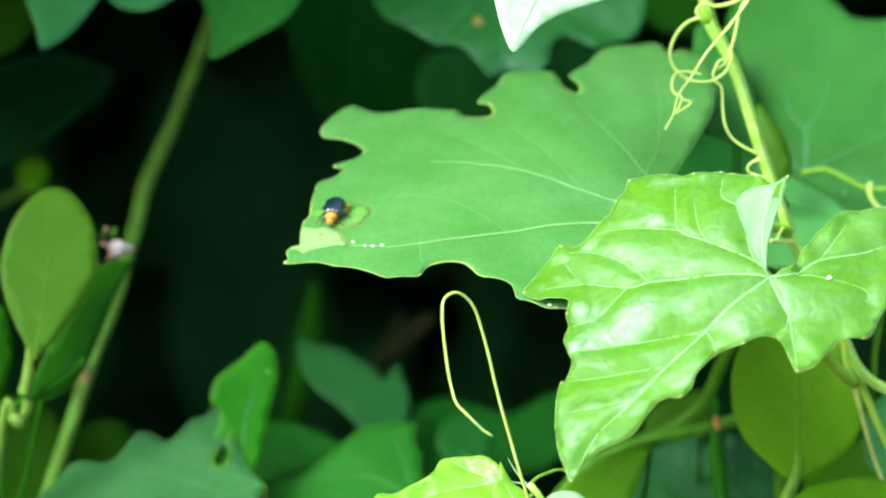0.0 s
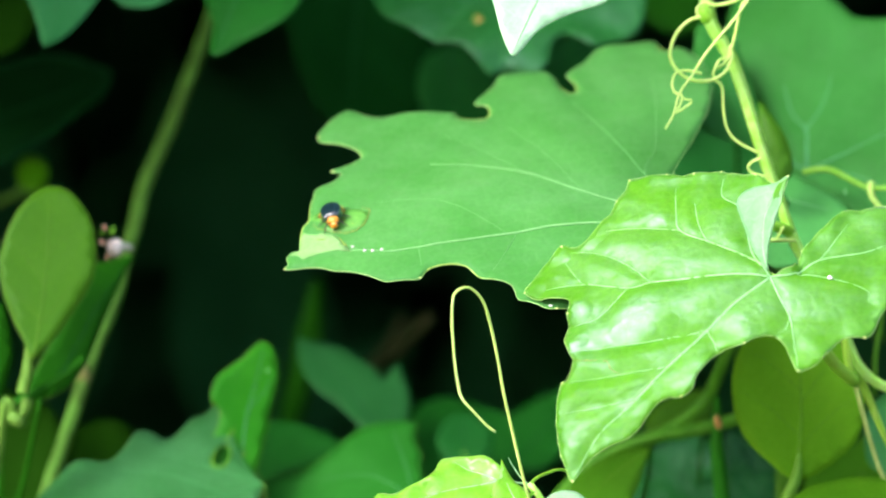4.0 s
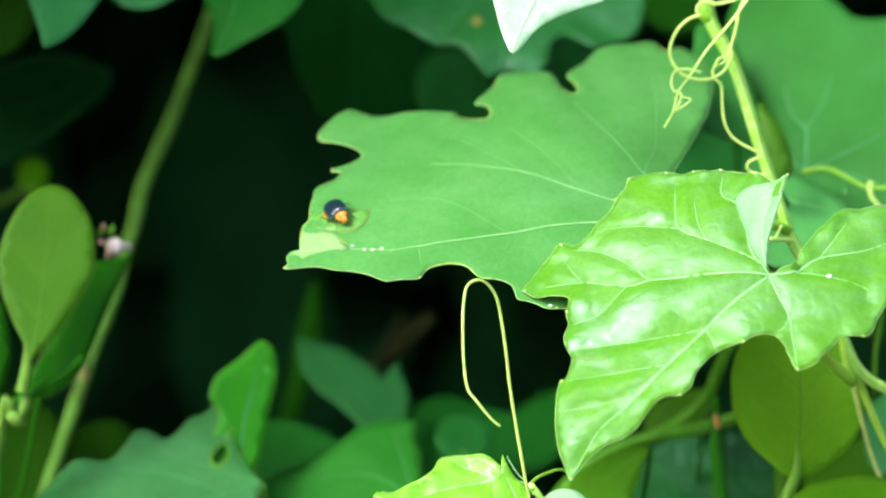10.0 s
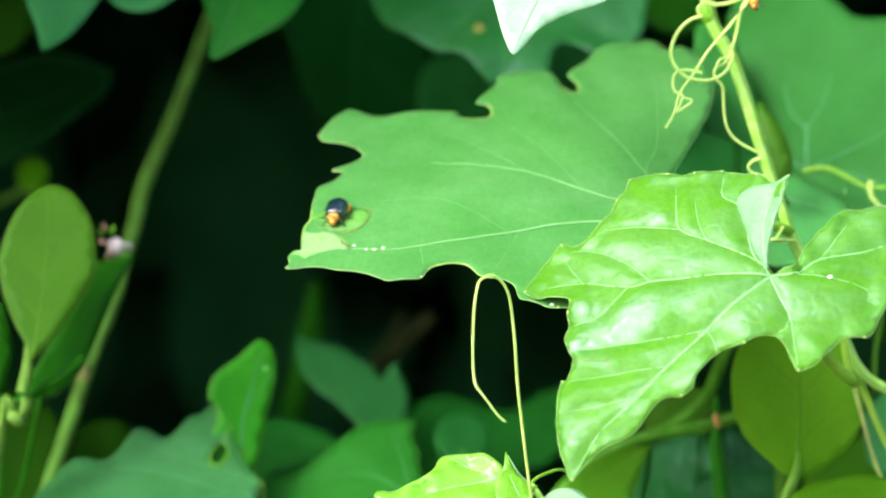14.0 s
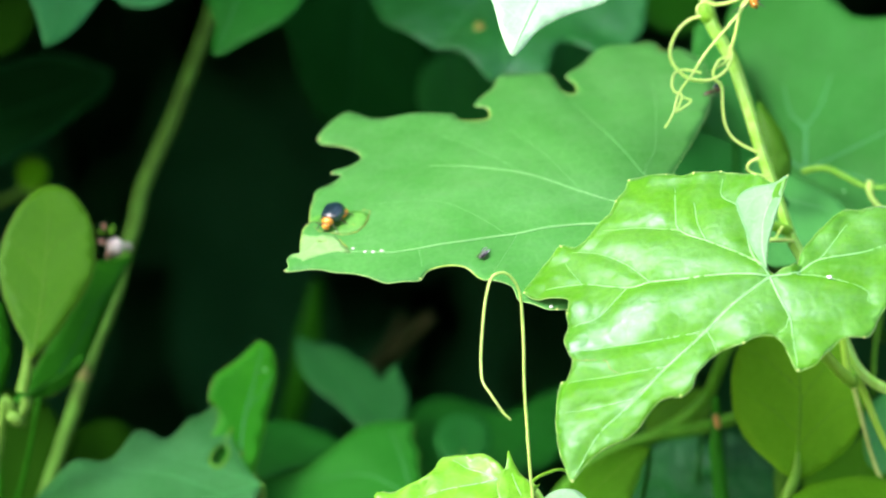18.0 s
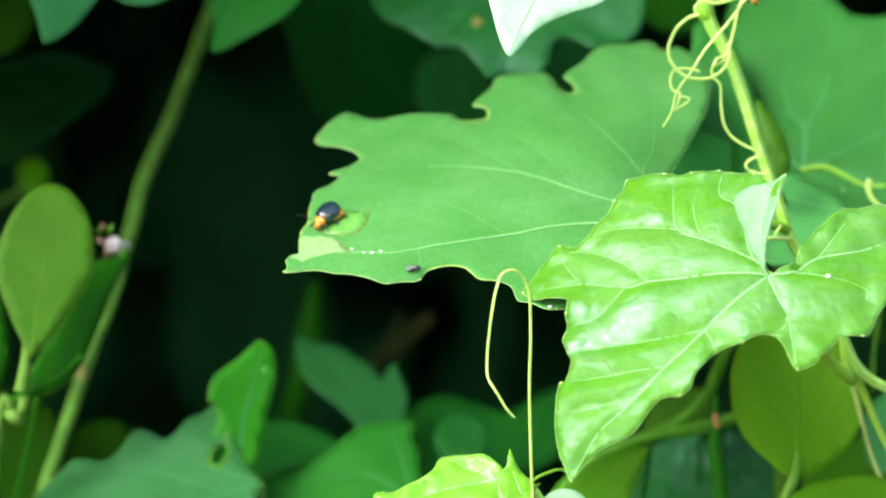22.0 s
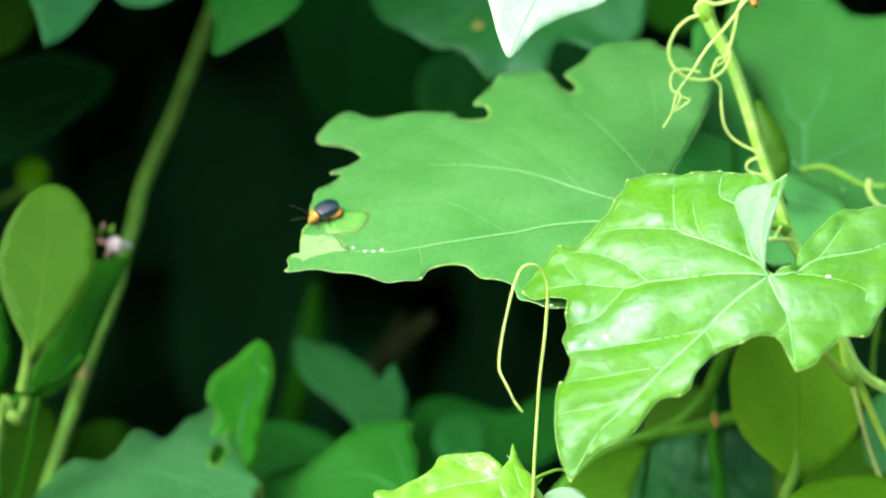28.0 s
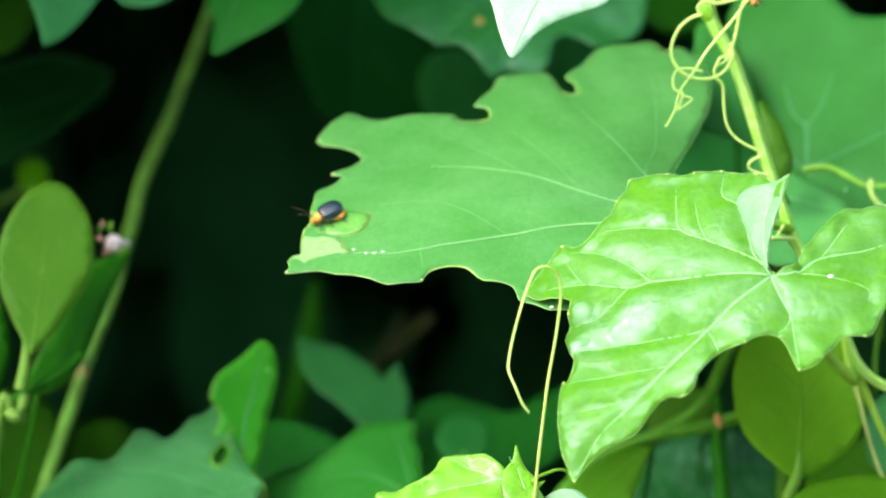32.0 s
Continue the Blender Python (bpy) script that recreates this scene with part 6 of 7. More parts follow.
def make_fly():
    b = thing("small_fly", (0, 0, 0), "tiny grey fly with clear wings walking on the leaf", "fly")
    shell("abdomen", b, FLYM, (0.85, 0.42, 0.38), (-0.75, 0, 0.55), "", None, 12, 9, (0, -8, 0))
    shell("thorax", b, FLYM, (0.55, 0.45, 0.45), (0.25, 0, 0.7), "", None, 12, 9)
    head = shell("head", b, FLYM, (0.28, 0.4, 0.34), (0.92, 0, 0.66), "", None, 12, 8)
    for s in (1, -1):
        shell("eye", head, EYEM, (0.2, 0.16, 0.24), (0.06, 0.26 * s, 0.05), "", None, 9, 7)
        w = [(0.2, 0.25 * s, 1.05), (-0.4, 0.62 * s, 1.12), (-1.3, 0.85 * s, 1.05), (-1.95, 0.62 * s, 0.98), (-1.9, 0.28 * s, 0.98), (-1.0, 0.12 * s, 1.08)]
        v = [tuple(c / 1000 for c in p) for p in w] + [(x / 1000, y / 1000, (z - 0.03) / 1000) for x, y, z in w]
        n = 6
        fc = [tuple(range(n)), tuple(range(2 * n - 1, n - 1, -1))] + [(i, (i + 1) % n, (i + 1) % n + n, i + n) for i in range(n)]
        mesh_ob("wing", v, fc, WING, b, "clear smoky wing", False)
        for x0, x1 in ((0.45, 0.95), (0.2, 0.15), (-0.05, -0.75)):
            limb("leg", b, LEGM, [(x0, 0.25 * s, 0.5), ((x0 + x1) / 2, 0.75 * s, 0.75), (x1, 1.0 * s, 0.25), (x1, 1.15 * s, 0.02)], [0.09, 0.08, 0.05, 0.04])
    return b


def make_wasp():
    b = thing("small_wasp", (0, 0, 0), "small slender dark brown wasp flying past the tendrils", "wasp")
    shell("abdomen", b, WASPM, (1.35, 0.42, 0.4), (-1.75, 0, -0.15), "", lambda x, y, z: [x, y * (1 - 0.2 * x), z * (1 - 0.2 * x)], 14, 10, (0, -14, 0))
    limb("waist", b, WASPM, [(-0.75, 0, 0.1), (-0.5, 0, 0.16), (-0.2, 0, 0.12)], [0.1, 0.08, 0.14])
    shell("thorax", b, WASPM, (0.72, 0.5, 0.52), (0.2, 0, 0.1), "", None, 14, 10)
    head = shell("head", b, WASPM, (0.3, 0.46, 0.42), (1.1, 0, 0.05), "", None, 12, 9)
    for s in (1, -1):
        shell("eye", head, EYEM, (0.2, 0.15, 0.28), (0.04, 0.34 * s, 0.06), "", None, 9, 7)
        limb("antenna", head, LEGM, [(0.22, 0.12 * s, 0.1), (0.6, 0.35 * s, 0.35), (1.2, 0.6 * s, 0.2)], [0.05, 0.05, 0.04])
        for reach, back, drop in ((2.9, -0.7, 0.9), (2.0, -1.3, 0.6)):
            rim = [(0.3, 0.3 * s, 0.5), (0.45, 0.55 * s * reach / 2, 0.5 + drop / 2), (0.3, reach * 0.9 * s, 0.5 + drop), (-0.1, reach * s, 0.5 + drop), (back * 0.7, reach * 0.75 * s, 0.45 + drop * 0.7), (back * 0.4, 0.6 * s, 0.5)]
            v = [tuple(c / 1000 for c in p) for p in rim] + [(x / 1000, y / 1000, (z - 0.03) / 1000) for x, y, z in rim]
            mesh_ob("wing", v, [tuple(range(6)), tuple(range(11, 5, -1))] + [(i, (i + 1) % 6, (i + 1) % 6 + 6, i + 6) for i in range(6)], WING, b, "clear smoky wing", False)
        for x0, x1 in ((0.6, 0.7), (0.3, -0.3), (0.0, -1.4)):
            limb("leg", b, LEGM, [(x0, 0.3 * s, -0.25), ((x0 + x1) / 2, 0.6 * s, -0.5), (x1, 0.65 * s, -1.1), (x1 - 0.4, 0.6 * s, -1.5)], [0.08, 0.07, 0.05, 0.04])
    return b


beetle, feelers = make_beetle()
beetle_up = copy_thing(beetle, pose(0, 0, 0))
tagged(beetle_up, "small orange and black leaf beetle on a vine tendril")
fly = make_fly()
wasp = make_wasp()


# ---- what moves ----
def motions():
    def swung(pivot, row):
        """The turn of a plant about its hold in the wind: mm to the side and up, degrees in the plane of the leaves."""
        t, dx, dz, turn = row
        p = Vector(pivot)
        return Matrix.Translation(p + Vector((dx / 1000, 0, dz / 1000))) @ pose(0, 0, 0, 0, turn, 0) @ Matrix.Translation(-p)

    def sway(ob, pivot, rows):
        still = stance(ob)
        hold = stance(ob.parent).inverted() if ob.parent else Matrix()
        walk(ob, [(r[0], hold @ swung(pivot, r) @ still) for r in rows])

    upper_rows = [(0, 0.30, -0.33, 1.35), (0.5, -0.36, -0.04, 0.83), (1, 0.29, -0.18, 0.75), (1.5, -0.02, -0.33, 0.92), (2, 0.12, -0.46, 0.94), (2.5, -0.31, -0.19, 0.92), (3, -0.26, -0.20, 0.82), (3.5, 0.20, 0.16, 0.10), (5.5, -0.49, -0.18, 0.48), (6, 0.22, -0.33, 0.69), (6.5, 0.01, -0.13, 0.42), (7, -1.25, -0.44, 0.38), (7.5, 0.24, -0.10, 0.35), (8, -4.12, -0.00, 1.42), (8.5, -4.92, 0.92, 1.50), (9, 0.27, -0.14, 0.83), (9.5, 0.15, -0.14, 0.71), (10, 0.10, 0.06, 0.33), (10.5, -2.17, 0.21, 0.87), (11, -0.78, 0.10, 0.52), (11.5, -0.56, 0.25, 0.51), (12, 0.23, 0.14, 0.43), (12.5, 0.19, -0.02, 0.46), (13, 0.28, 0.13, 0.33), (13.5, 0.38, 0.13, 0.33), (14, 0.41, 0.33, 0.15), (14.5, 0.40, 0.14, 0.20), (16.5, 0.41, 0.04, 0.36), (17, 0.37, 0.02, 0.17), (17.5, 0.03, 0.04, 0.31), (18, 0.15, -0.02, -0.02), (18.5, 0.25, -0.16, 0.26), (19, 0.00, -0.00, 0.00), (19.5, 0.18, 0.09, 0.26), (20, 0.24, -0.01, 0.10), (20.5, 0.55, 0.25, -0.15), (21, 0.28, 0.13, 0.05), (21.5, 0.27, 0.21, -0.15), (22, -0.14, 0.15, -0.28), (22.5, -0.31, 0.05, -0.05), (23, -0.87, 0.21, -0.07), (23.5, -1.20, 0.40, -0.25), (24, -2.04, 0.55, 0.26), (24.5, -0.99, 0.37, 0.02), (25, -0.94, 0.36, 0.23), (25.5, -0.56, 0.64, 0.23), (27.5, 0.17, 0.39, -0.23), (28, 0.12, 0.50, -0.39), (28.5, 0.17, 0.56, -0.23), (29, 0.05, 0.34, -0.33), (29.5, -0.29, 0.24, -0.47), (30, -0.28, 0.18, -0.23), (30.5, 0.11, -0.06, 0.50), (31, -0.64, -0.01, -0.23), (31.5, 1.04, -0.01, -0.38), (32, 0.26, 0.10, -0.34)]
    upper_still = stance(upper)
    upper_pivot = tuple(upper_still.translation)

    def upper_at(t):
        """The big leaf's place at t, between its rows."""
        ts = [r[0] for r in upper_rows]
        return swung(upper_pivot, (t, *(float(np.interp(t, ts, [r[i] for r in upper_rows])) for i in (1, 2, 3)))) @ upper_still

    def seated(u, v, heading, t, up=0.0):
        """A stand on the big leaf: feet on the blade, body along the heading."""
        q = np.array([(u, v), (u + 1, v), (u - 1, v), (u, v + 1), (u, v - 1)])
        h = upper_lift(q)
        n = Vector((-(h[1] - h[2]) / 2, -(h[3] - h[4]) / 2, 1.0)).normalized()
        x = Vector((math.cos(radians(heading)), math.sin(radians(heading)), 0))
        x = (x - n * x.dot(n)).normalized()
        y = n.cross(x)
        m = Matrix(((x.x, y.x, n.x, u / 1000), (x.y, y.y, n.y, v / 1000), (x.z, y.z, n.z, (h[0] + up) / 1000), (0, 0, 0, 1)))
        return upper_at(t) @ m

    sway(upper, upper_pivot, upper_rows)
    sway(front, tuple(stance(front).translation), [(0, 0.02, -0.18, 0.23), (0.5, -0.84, 0.02, 0.20), (1, 0.03, -0.17, 0.29), (1.5, -0.15, -0.18, 0.23), (2, -0.13, -0.19, 0.10), (2.5, -0.48, 0.14, 0.32), (3, -0.38, -0.06, 0.16), (3.5, 0.34, -0.17, 0.01), (5.5, -0.79, 0.02, 0.41), (6, 0.14, -0.08, 0.30), (6.5, -0.20, -0.05, 0.28), (7, -1.86, -0.16, 0.57), (7.5, -0.20, -0.05, -0.03), (8, -4.59, 1.84, 0.88), (8.5, -6.25, 2.02, 1.15), (9, 0.31, 0.19, 0.23), (9.5, 0.02, 0.09, 0.14), (10, -0.01, 0.20, 0.18), (10.5, -2.72, 1.01, 0.44), (11, -1.36, 0.33, 0.37), (11.5, -0.94, 0.52, 0.30), (12, 0.09, 0.13, 0.07), (12.5, 0.12, 0.04, 0.11), (13, 0.18, -0.02, 0.08), (13.5, 0.29, -0.00, 0.00), (14, 0.19, -0.00, 0.17), (14.5, 0.26, -0.04, 0.06), (16.5, 0.35, -0.10, 0.09), (17, 0.34, -0.14, -0.03), (17.5, -0.02, 0.16, 0.06), (18, 0.06, -0.06, -0.00), (18.5, 0.29, -0.15, 0.03), (19, 0.00, -0.00, 0.00), (19.5, 0.15, 0.08, 0.06), (20, 0.31, -0.06, -0.00), (20.5, 0.31, -0.13, -0.07), (21, 0.18, -0.07, 0.05), (21.5, 0.03, -0.00, 0.01), (22, -0.25, 0.13, -0.24), (22.5, -0.44, -0.03, 0.19), (23, -1.10, 0.29, 0.11), (23.5, -1.67, 0.63, -0.17), (24, -2.57, 0.83, 0.29), (24.5, -1.25, 0.65, 0.04), (25, -1.10, 0.61, 0.11), (25.5, -0.78, 0.45, 0.20), (27.5, -0.14, -0.06, 0.01), (28, -0.23, 0.03, -0.03), (28.5, -0.10, 0.17, -0.15), (29, -0.18, -0.01, -0.11), (29.5, -0.55, 0.04, -0.09), (30, -0.35, 0.24, -0.06), (30.5, 0.14, 0.37, -0.31), (31, -0.71, 0.28, 0.01), (31.5, 0.92, -0.51, -0.19), (32, 0.29, 0.07, -0.25)])
    sway(stem, (0.0718, 0.018, 1.3024), [(0, 0.17, -0.35, -0.13), (0.5, -0.59, -0.16, -0.12), (1, 0.12, -0.34, -0.27), (1.5, -0.01, -0.35, -0.14), (2, 0.07, -0.34, -0.26), (2.5, -0.37, -0.16, -0.13), (3, -0.19, -0.16, -0.14), (3.5, 0.43, -0.15, -0.26), (5.5, -0.50, -0.13, 0.04), (6, 0.15, -0.33, 0.25), (6.5, -0.12, -0.23, 0.11), (7, -1.31, 0.13, 0.06), (7.5, -0.06, -0.17, -0.11), (8, -4.25, 1.57, 0.51), (8.5, -5.61, 1.68, 0.25), (9, 0.23, -0.14, 0.13), (9.5, 0.03, -0.13, 0.04), (10, -0.05, 0.03, 0.16), (10.5, -2.39, 0.92, 0.26), (11, -1.07, 0.22, 0.14), (11.5, -0.83, 0.35, 0.10), (12, 0.07, -0.09, 0.08), (12.5, 0.11, -0.09, 0.07), (13, 0.23, -0.14, 0.13), (13.5, 0.23, -0.14, 0.13), (14, 0.23, -0.14, 0.13), (14.5, 0.23, -0.23, 0.11), (16.5, 0.36, -0.17, -0.00), (17, 0.36, -0.17, -0.00), (17.5, 0.05, 0.03, 0.13), (18, 0.05, -0.14, 0.13), (18.5, 0.24, -0.23, 0.10), (19, 0.00, -0.00, -0.00), (19.5, 0.10, -0.01, 0.12), (20, 0.23, -0.14, 0.13), (20.5, 0.31, -0.13, -0.00), (21, 0.20, -0.14, 0.07), (21.5, 0.06, -0.05, 0.10), (22, -0.22, 0.23, -0.00), (22.5, -0.31, 0.03, 0.13), (23, -0.89, 0.39, 0.14), (23.5, -1.45, 0.76, 0.06), (24, -2.14, 0.93, 0.14), (24.5, -1.19, 0.66, 0.11), (25, -1.01, 0.44, 0.08), (25.5, -0.65, 0.35, 0.09), (27.5, -0.03, 0.00, -0.03), (28, -0.17, 0.04, -0.01), (28.5, -0.12, 0.17, 0.13), (29, -0.04, 0.14, -0.02), (29.5, -0.41, 0.36, 0.02), (30, -0.31, 0.35, 0.14), (30.5, -0.02, 0.59, 0.39), (31, -0.48, 0.52, 0.14), (31.5, 1.03, -0.31, 0.00), (32, 0.31, 0.23, -0.00)])
    sway(white, tuple(stance(white).translation), [(0, 0.34, 0.85, 0.00), (0.5, -0.84, 0.51, 0.00), (1, 0.00, 0.51, 0.00), (1.5, -0.17, 0.18, 0.00), (2, 0.00, 0.34, 0.00), (2.5, -0.51, 0.51, 0.00), (3, -0.17, 0.51, 0.00), (3.5, 0.34, 0.18, 0.00), (5.5, -0.43, -0.11, 0.00), (6, 0.13, -0.28, 0.00), (6.5, -0.10, -0.19, 0.00), (7, -1.11, 0.11, 0.00), (7.5, -0.05, -0.14, 0.00), (8, -3.62, 1.33, 0.00), (8.5, -4.77, 1.43, 0.00), (9, 0.85, 1.01, 0.00), (9.5, 0.18, 0.34, 0.00), (10, 0.18, 0.51, 0.00), (10.5, -1.69, 1.18, 0.00), (11, -1.01, 0.68, 0.00), (11.5, -1.01, 0.51, 0.00), (12, 0.34, 0.51, 0.00), (12.5, 0.34, 0.18, 0.00), (13, 0.34, 0.18, 0.00), (13.5, 0.51, 0.18, 0.00), (14, 0.34, 0.34, 0.00), (14.5, 0.51, -0.00, 0.00), (16.5, 0.51, 0.18, 0.00), (17, 0.51, 0.18, 0.00), (17.5, 0.18, 0.34, 0.00), (18, 0.18, -0.00, 0.00), (18.5, 0.34, -0.17, 0.00), (19, 0.00, -0.00, 0.00), (19.5, 0.34, 0.68, 0.00), (20, 0.34, 0.18, 0.00), (20.5, 0.34, -0.17, 0.00), (21, 0.18, -0.00, 0.00), (21.5, 0.18, -0.00, 0.00), (22, -0.51, -0.00, 0.00), (22.5, -0.84, -0.17, 0.00), (23, -0.84, 0.34, 0.00), (23.5, -2.36, 0.85, 0.00), (24, -2.70, 0.68, 0.00), (24.5, -1.18, 0.68, 0.00), (25, -1.01, 0.34, 0.00), (25.5, -0.84, 0.18, 0.00), (27.5, -0.33, -0.51, 0.00), (28, -0.51, -0.33, 0.00), (28.5, 0.00, 0.18, 0.00), (29, -0.51, -0.17, 0.00), (29.5, -1.01, -0.33, 0.00), (30, -0.17, 0.34, 0.00), (30.5, -0.02, 0.50, 0.00), (31, -0.51, -0.00, 0.00), (31.5, 0.34, -1.35, 0.00), (32, 0.00, -0.33, 0.00)])
    small_rows = [(0, 0.00, -0.35, 0.00), (0.5, -0.52, -0.17, 0.00), (1, -0.17, -0.17, 0.00), (1.5, -0.17, -0.17, 0.00), (2, -0.17, -0.17, 0.00), (2.5, -0.52, -0.17, 0.00), (3, -0.35, -0.17, 0.00), (3.5, 0.17, -0.35, 0.00), (5.5, -0.35, -0.17, 0.00), (6, 0.00, -0.17, 0.00), (6.5, -0.17, -0.17, 0.00), (7, -0.35, -0.52, 0.00), (7.5, 0.17, -0.00, 0.00), (8, -2.42, 0.17, 0.00), (8.5, -3.47, 0.69, 0.00), (9, 0.17, 0.17, 0.00), (9.5, 0.00, 0.17, 0.00), (10, -0.17, -0.00, 0.00), (10.5, -1.38, 0.35, 0.00), (11, -0.52, 0.17, 0.00), (11.5, -0.52, 0.17, 0.00), (12, -0.17, 0.17, 0.00), (12.5, 0.00, 0.17, 0.00), (13, 0.00, 0.17, 0.00), (13.5, 0.00, 0.17, 0.00), (14, 0.00, 0.17, 0.00), (14.5, 0.00, 0.17, 0.00), (16.5, 0.00, 0.17, 0.00), (17, 0.00, 0.17, 0.00), (17.5, -0.17, -0.00, 0.00), (18, 0.00, -0.00, 0.00), (18.5, 0.00, 0.17, 0.00), (19, 0.00, -0.00, 0.00), (19.5, 0.00, -0.00, 0.00), (20, 0.00, 0.17, 0.00), (20.5, 0.00, -0.00, 0.00), (21, 0.00, 0.17, 0.00), (21.5, 0.00, 0.17, 0.00), (22, -0.17, -0.00, 0.00), (22.5, -0.35, -0.00, 0.00), (23, -0.52, -0.00, 0.00), (23.5, -0.69, 0.17, 0.00), (24, -1.73, 0.35, 0.00), (24.5, -0.69, 0.35, 0.00), (25, -0.87, 0.52, 0.00), (25.5, -0.87, 0.52, 0.00), (27.5, -0.17, 0.35, 0.00), (28, -0.17, 0.35, 0.00), (28.5, -0.17, 0.35, 0.00), (29, 0.00, 0.17, 0.00), (29.5, -0.35, -0.00, 0.00), (30, -0.35, 0.17, 0.00), (30.5, 0.00, -0.17, 0.00), (31, -0.35, -0.00, 0.00), (31.5, 0.52, -0.00, 0.00), (32, 0.17, -0.00, 0.00)]
    sway(small, tuple(stance(small).translation), small_rows)
    sway(pale, tuple(stance(pale).translation), small_rows)
    sway(back, tuple(back.location), [(0, 0.09, -0.55, 0.00), (0.5, -0.47, -0.37, 0.00), (1, 0.09, -0.55, 0.00), (1.5, -0.09, -0.37, 0.00), (2, 0.09, -0.46, 0.00), (2.5, -0.27, -0.28, 0.00), (3, -0.18, -0.19, 0.00), (3.5, 0.37, -0.37, 0.00), (5.5, -0.27, -0.19, 0.00), (6, 0.19, -0.37, 0.00), (6.5, -0.09, -0.19, 0.00), (7, -0.92, 0.10, 0.00), (7.5, 0.19, -0.37, 0.00), (8, -3.24, 1.21, 0.00), (8.5, -4.25, 1.76, 0.00), (9, 0.28, -0.28, 0.00), (9.5, 0.19, -0.28, 0.00), (10, 0.19, -0.28, 0.00), (10.5, -1.76, 0.65, 0.00), (11, -0.65, 0.19, 0.00), (11.5, -0.56, 0.19, 0.00), (12, 0.19, -0.09, 0.00), (12.5, 0.19, -0.09, 0.00), (13, 0.19, -0.09, 0.00), (13.5, 0.28, -0.28, 0.00), (14, 0.19, -0.19, 0.00), (14.5, 0.28, -0.28, 0.00), (16.5, 0.37, -0.28, 0.00), (17, 0.37, -0.09, 0.00), (17.5, 0.00, -0.00, 0.00), (18, 0.00, -0.19, 0.00), (18.5, 0.19, -0.19, 0.00), (19, 0.00, -0.00, 0.00), (19.5, 0.10, -0.09, 0.00), (20, 0.19, -0.09, 0.00), (20.5, 0.28, -0.18, 0.00), (21, 0.19, -0.09, 0.00), (21.5, 0.00, -0.00, 0.00), (22, -0.18, 0.09, 0.00), (22.5, -0.18, -0.00, 0.00), (23, -0.74, 0.37, 0.00), (23.5, -1.11, 0.56, 0.00), (24, -1.76, 0.83, 0.00), (24.5, -0.92, 0.47, 0.00), (25, -0.83, 0.56, 0.00), (25.5, -0.56, 0.28, 0.00), (27.5, 0.00, -0.00, 0.00), (28, -0.18, 0.09, 0.00), (28.5, -0.09, -0.00, 0.00), (29, 0.00, 0.09, 0.00), (29.5, -0.37, 0.28, 0.00), (30, -0.18, 0.28, 0.00), (30.5, 0.00, 0.19, 0.00), (31, -0.56, 0.37, 0.00), (31.5, 0.83, -0.28, 0.00), (32, 0.28, 0.09, 0.00)])
    sway(over, tuple(over.location), [(0, 0.00, 0.96, 0.00), (0.5, -0.57, 1.15, 0.00), (1, -0.20, 0.57, 0.00), (1.5, 0.00, 0.77, 0.00), (2, -0.20, 0.77, 0.00), (2.5, -0.39, 1.15, 0.00), (3, -0.20, 1.35, 0.00), (3.5, 0.19, 1.35, 0.00), (5.5, -0.57, 1.35, 0.00), (6, 0.19, 1.15, 0.00), (6.5, 0.00, 1.15, 0.00), (7, -0.57, 0.06, 0.00), (7.5, 0.12, -0.23, 0.00), (8, -2.01, 0.75, 0.00), (8.5, -2.64, 1.09, 0.00), (9, 0.00, 0.57, 0.00), (9.5, 0.00, 0.57, 0.00), (10, -0.20, 0.96, 0.00), (10.5, -1.54, 2.30, 0.00), (11, -0.39, 0.57, 0.00), (11.5, -0.39, 0.39, 0.00), (12, 0.19, -0.37, 0.00), (12.5, 0.19, -0.37, 0.00), (13, 0.37, -0.37, 0.00), (13.5, 0.37, -0.57, 0.00), (14, 0.19, -0.57, 0.00), (14.5, 0.37, -0.57, 0.00), (16.5, 0.37, -0.37, 0.00), (17, 0.37, -0.57, 0.00), (17.5, 0.00, -0.00, 0.00), (18, 0.19, -0.19, 0.00), (18.5, 0.37, -0.37, 0.00), (19, 0.00, -0.00, 0.00), (19.5, 0.00, -0.19, 0.00), (20, 0.19, -0.19, 0.00), (20.5, 0.19, -0.37, 0.00), (21, 0.19, -0.37, 0.00), (21.5, 0.00, -0.19, 0.00), (22, -0.20, 0.77, 0.00), (22.5, -0.20, 0.20, 0.00), (23, -0.39, 0.96, 0.00), (23.5, -1.54, 1.15, 0.00), (24, -2.11, 1.35, 0.00), (24.5, -0.76, 0.96, 0.00), (25, -0.57, 0.57, 0.00), (25.5, -0.39, 0.20, 0.00), (27.5, 0.00, -0.37, 0.00), (28, 0.00, -0.00, 0.00), (28.5, 0.00, -0.00, 0.00), (29, 0.00, 0.39, 0.00), (29.5, -0.57, 0.96, 0.00), (30, 0.00, 0.77, 0.00), (30.5, 0.00, 1.54, 0.00), (31, -0.39, 1.54, 0.00), (31.5, 0.76, 0.20, 0.00), (32, 0.37, 0.96, 0.00)])
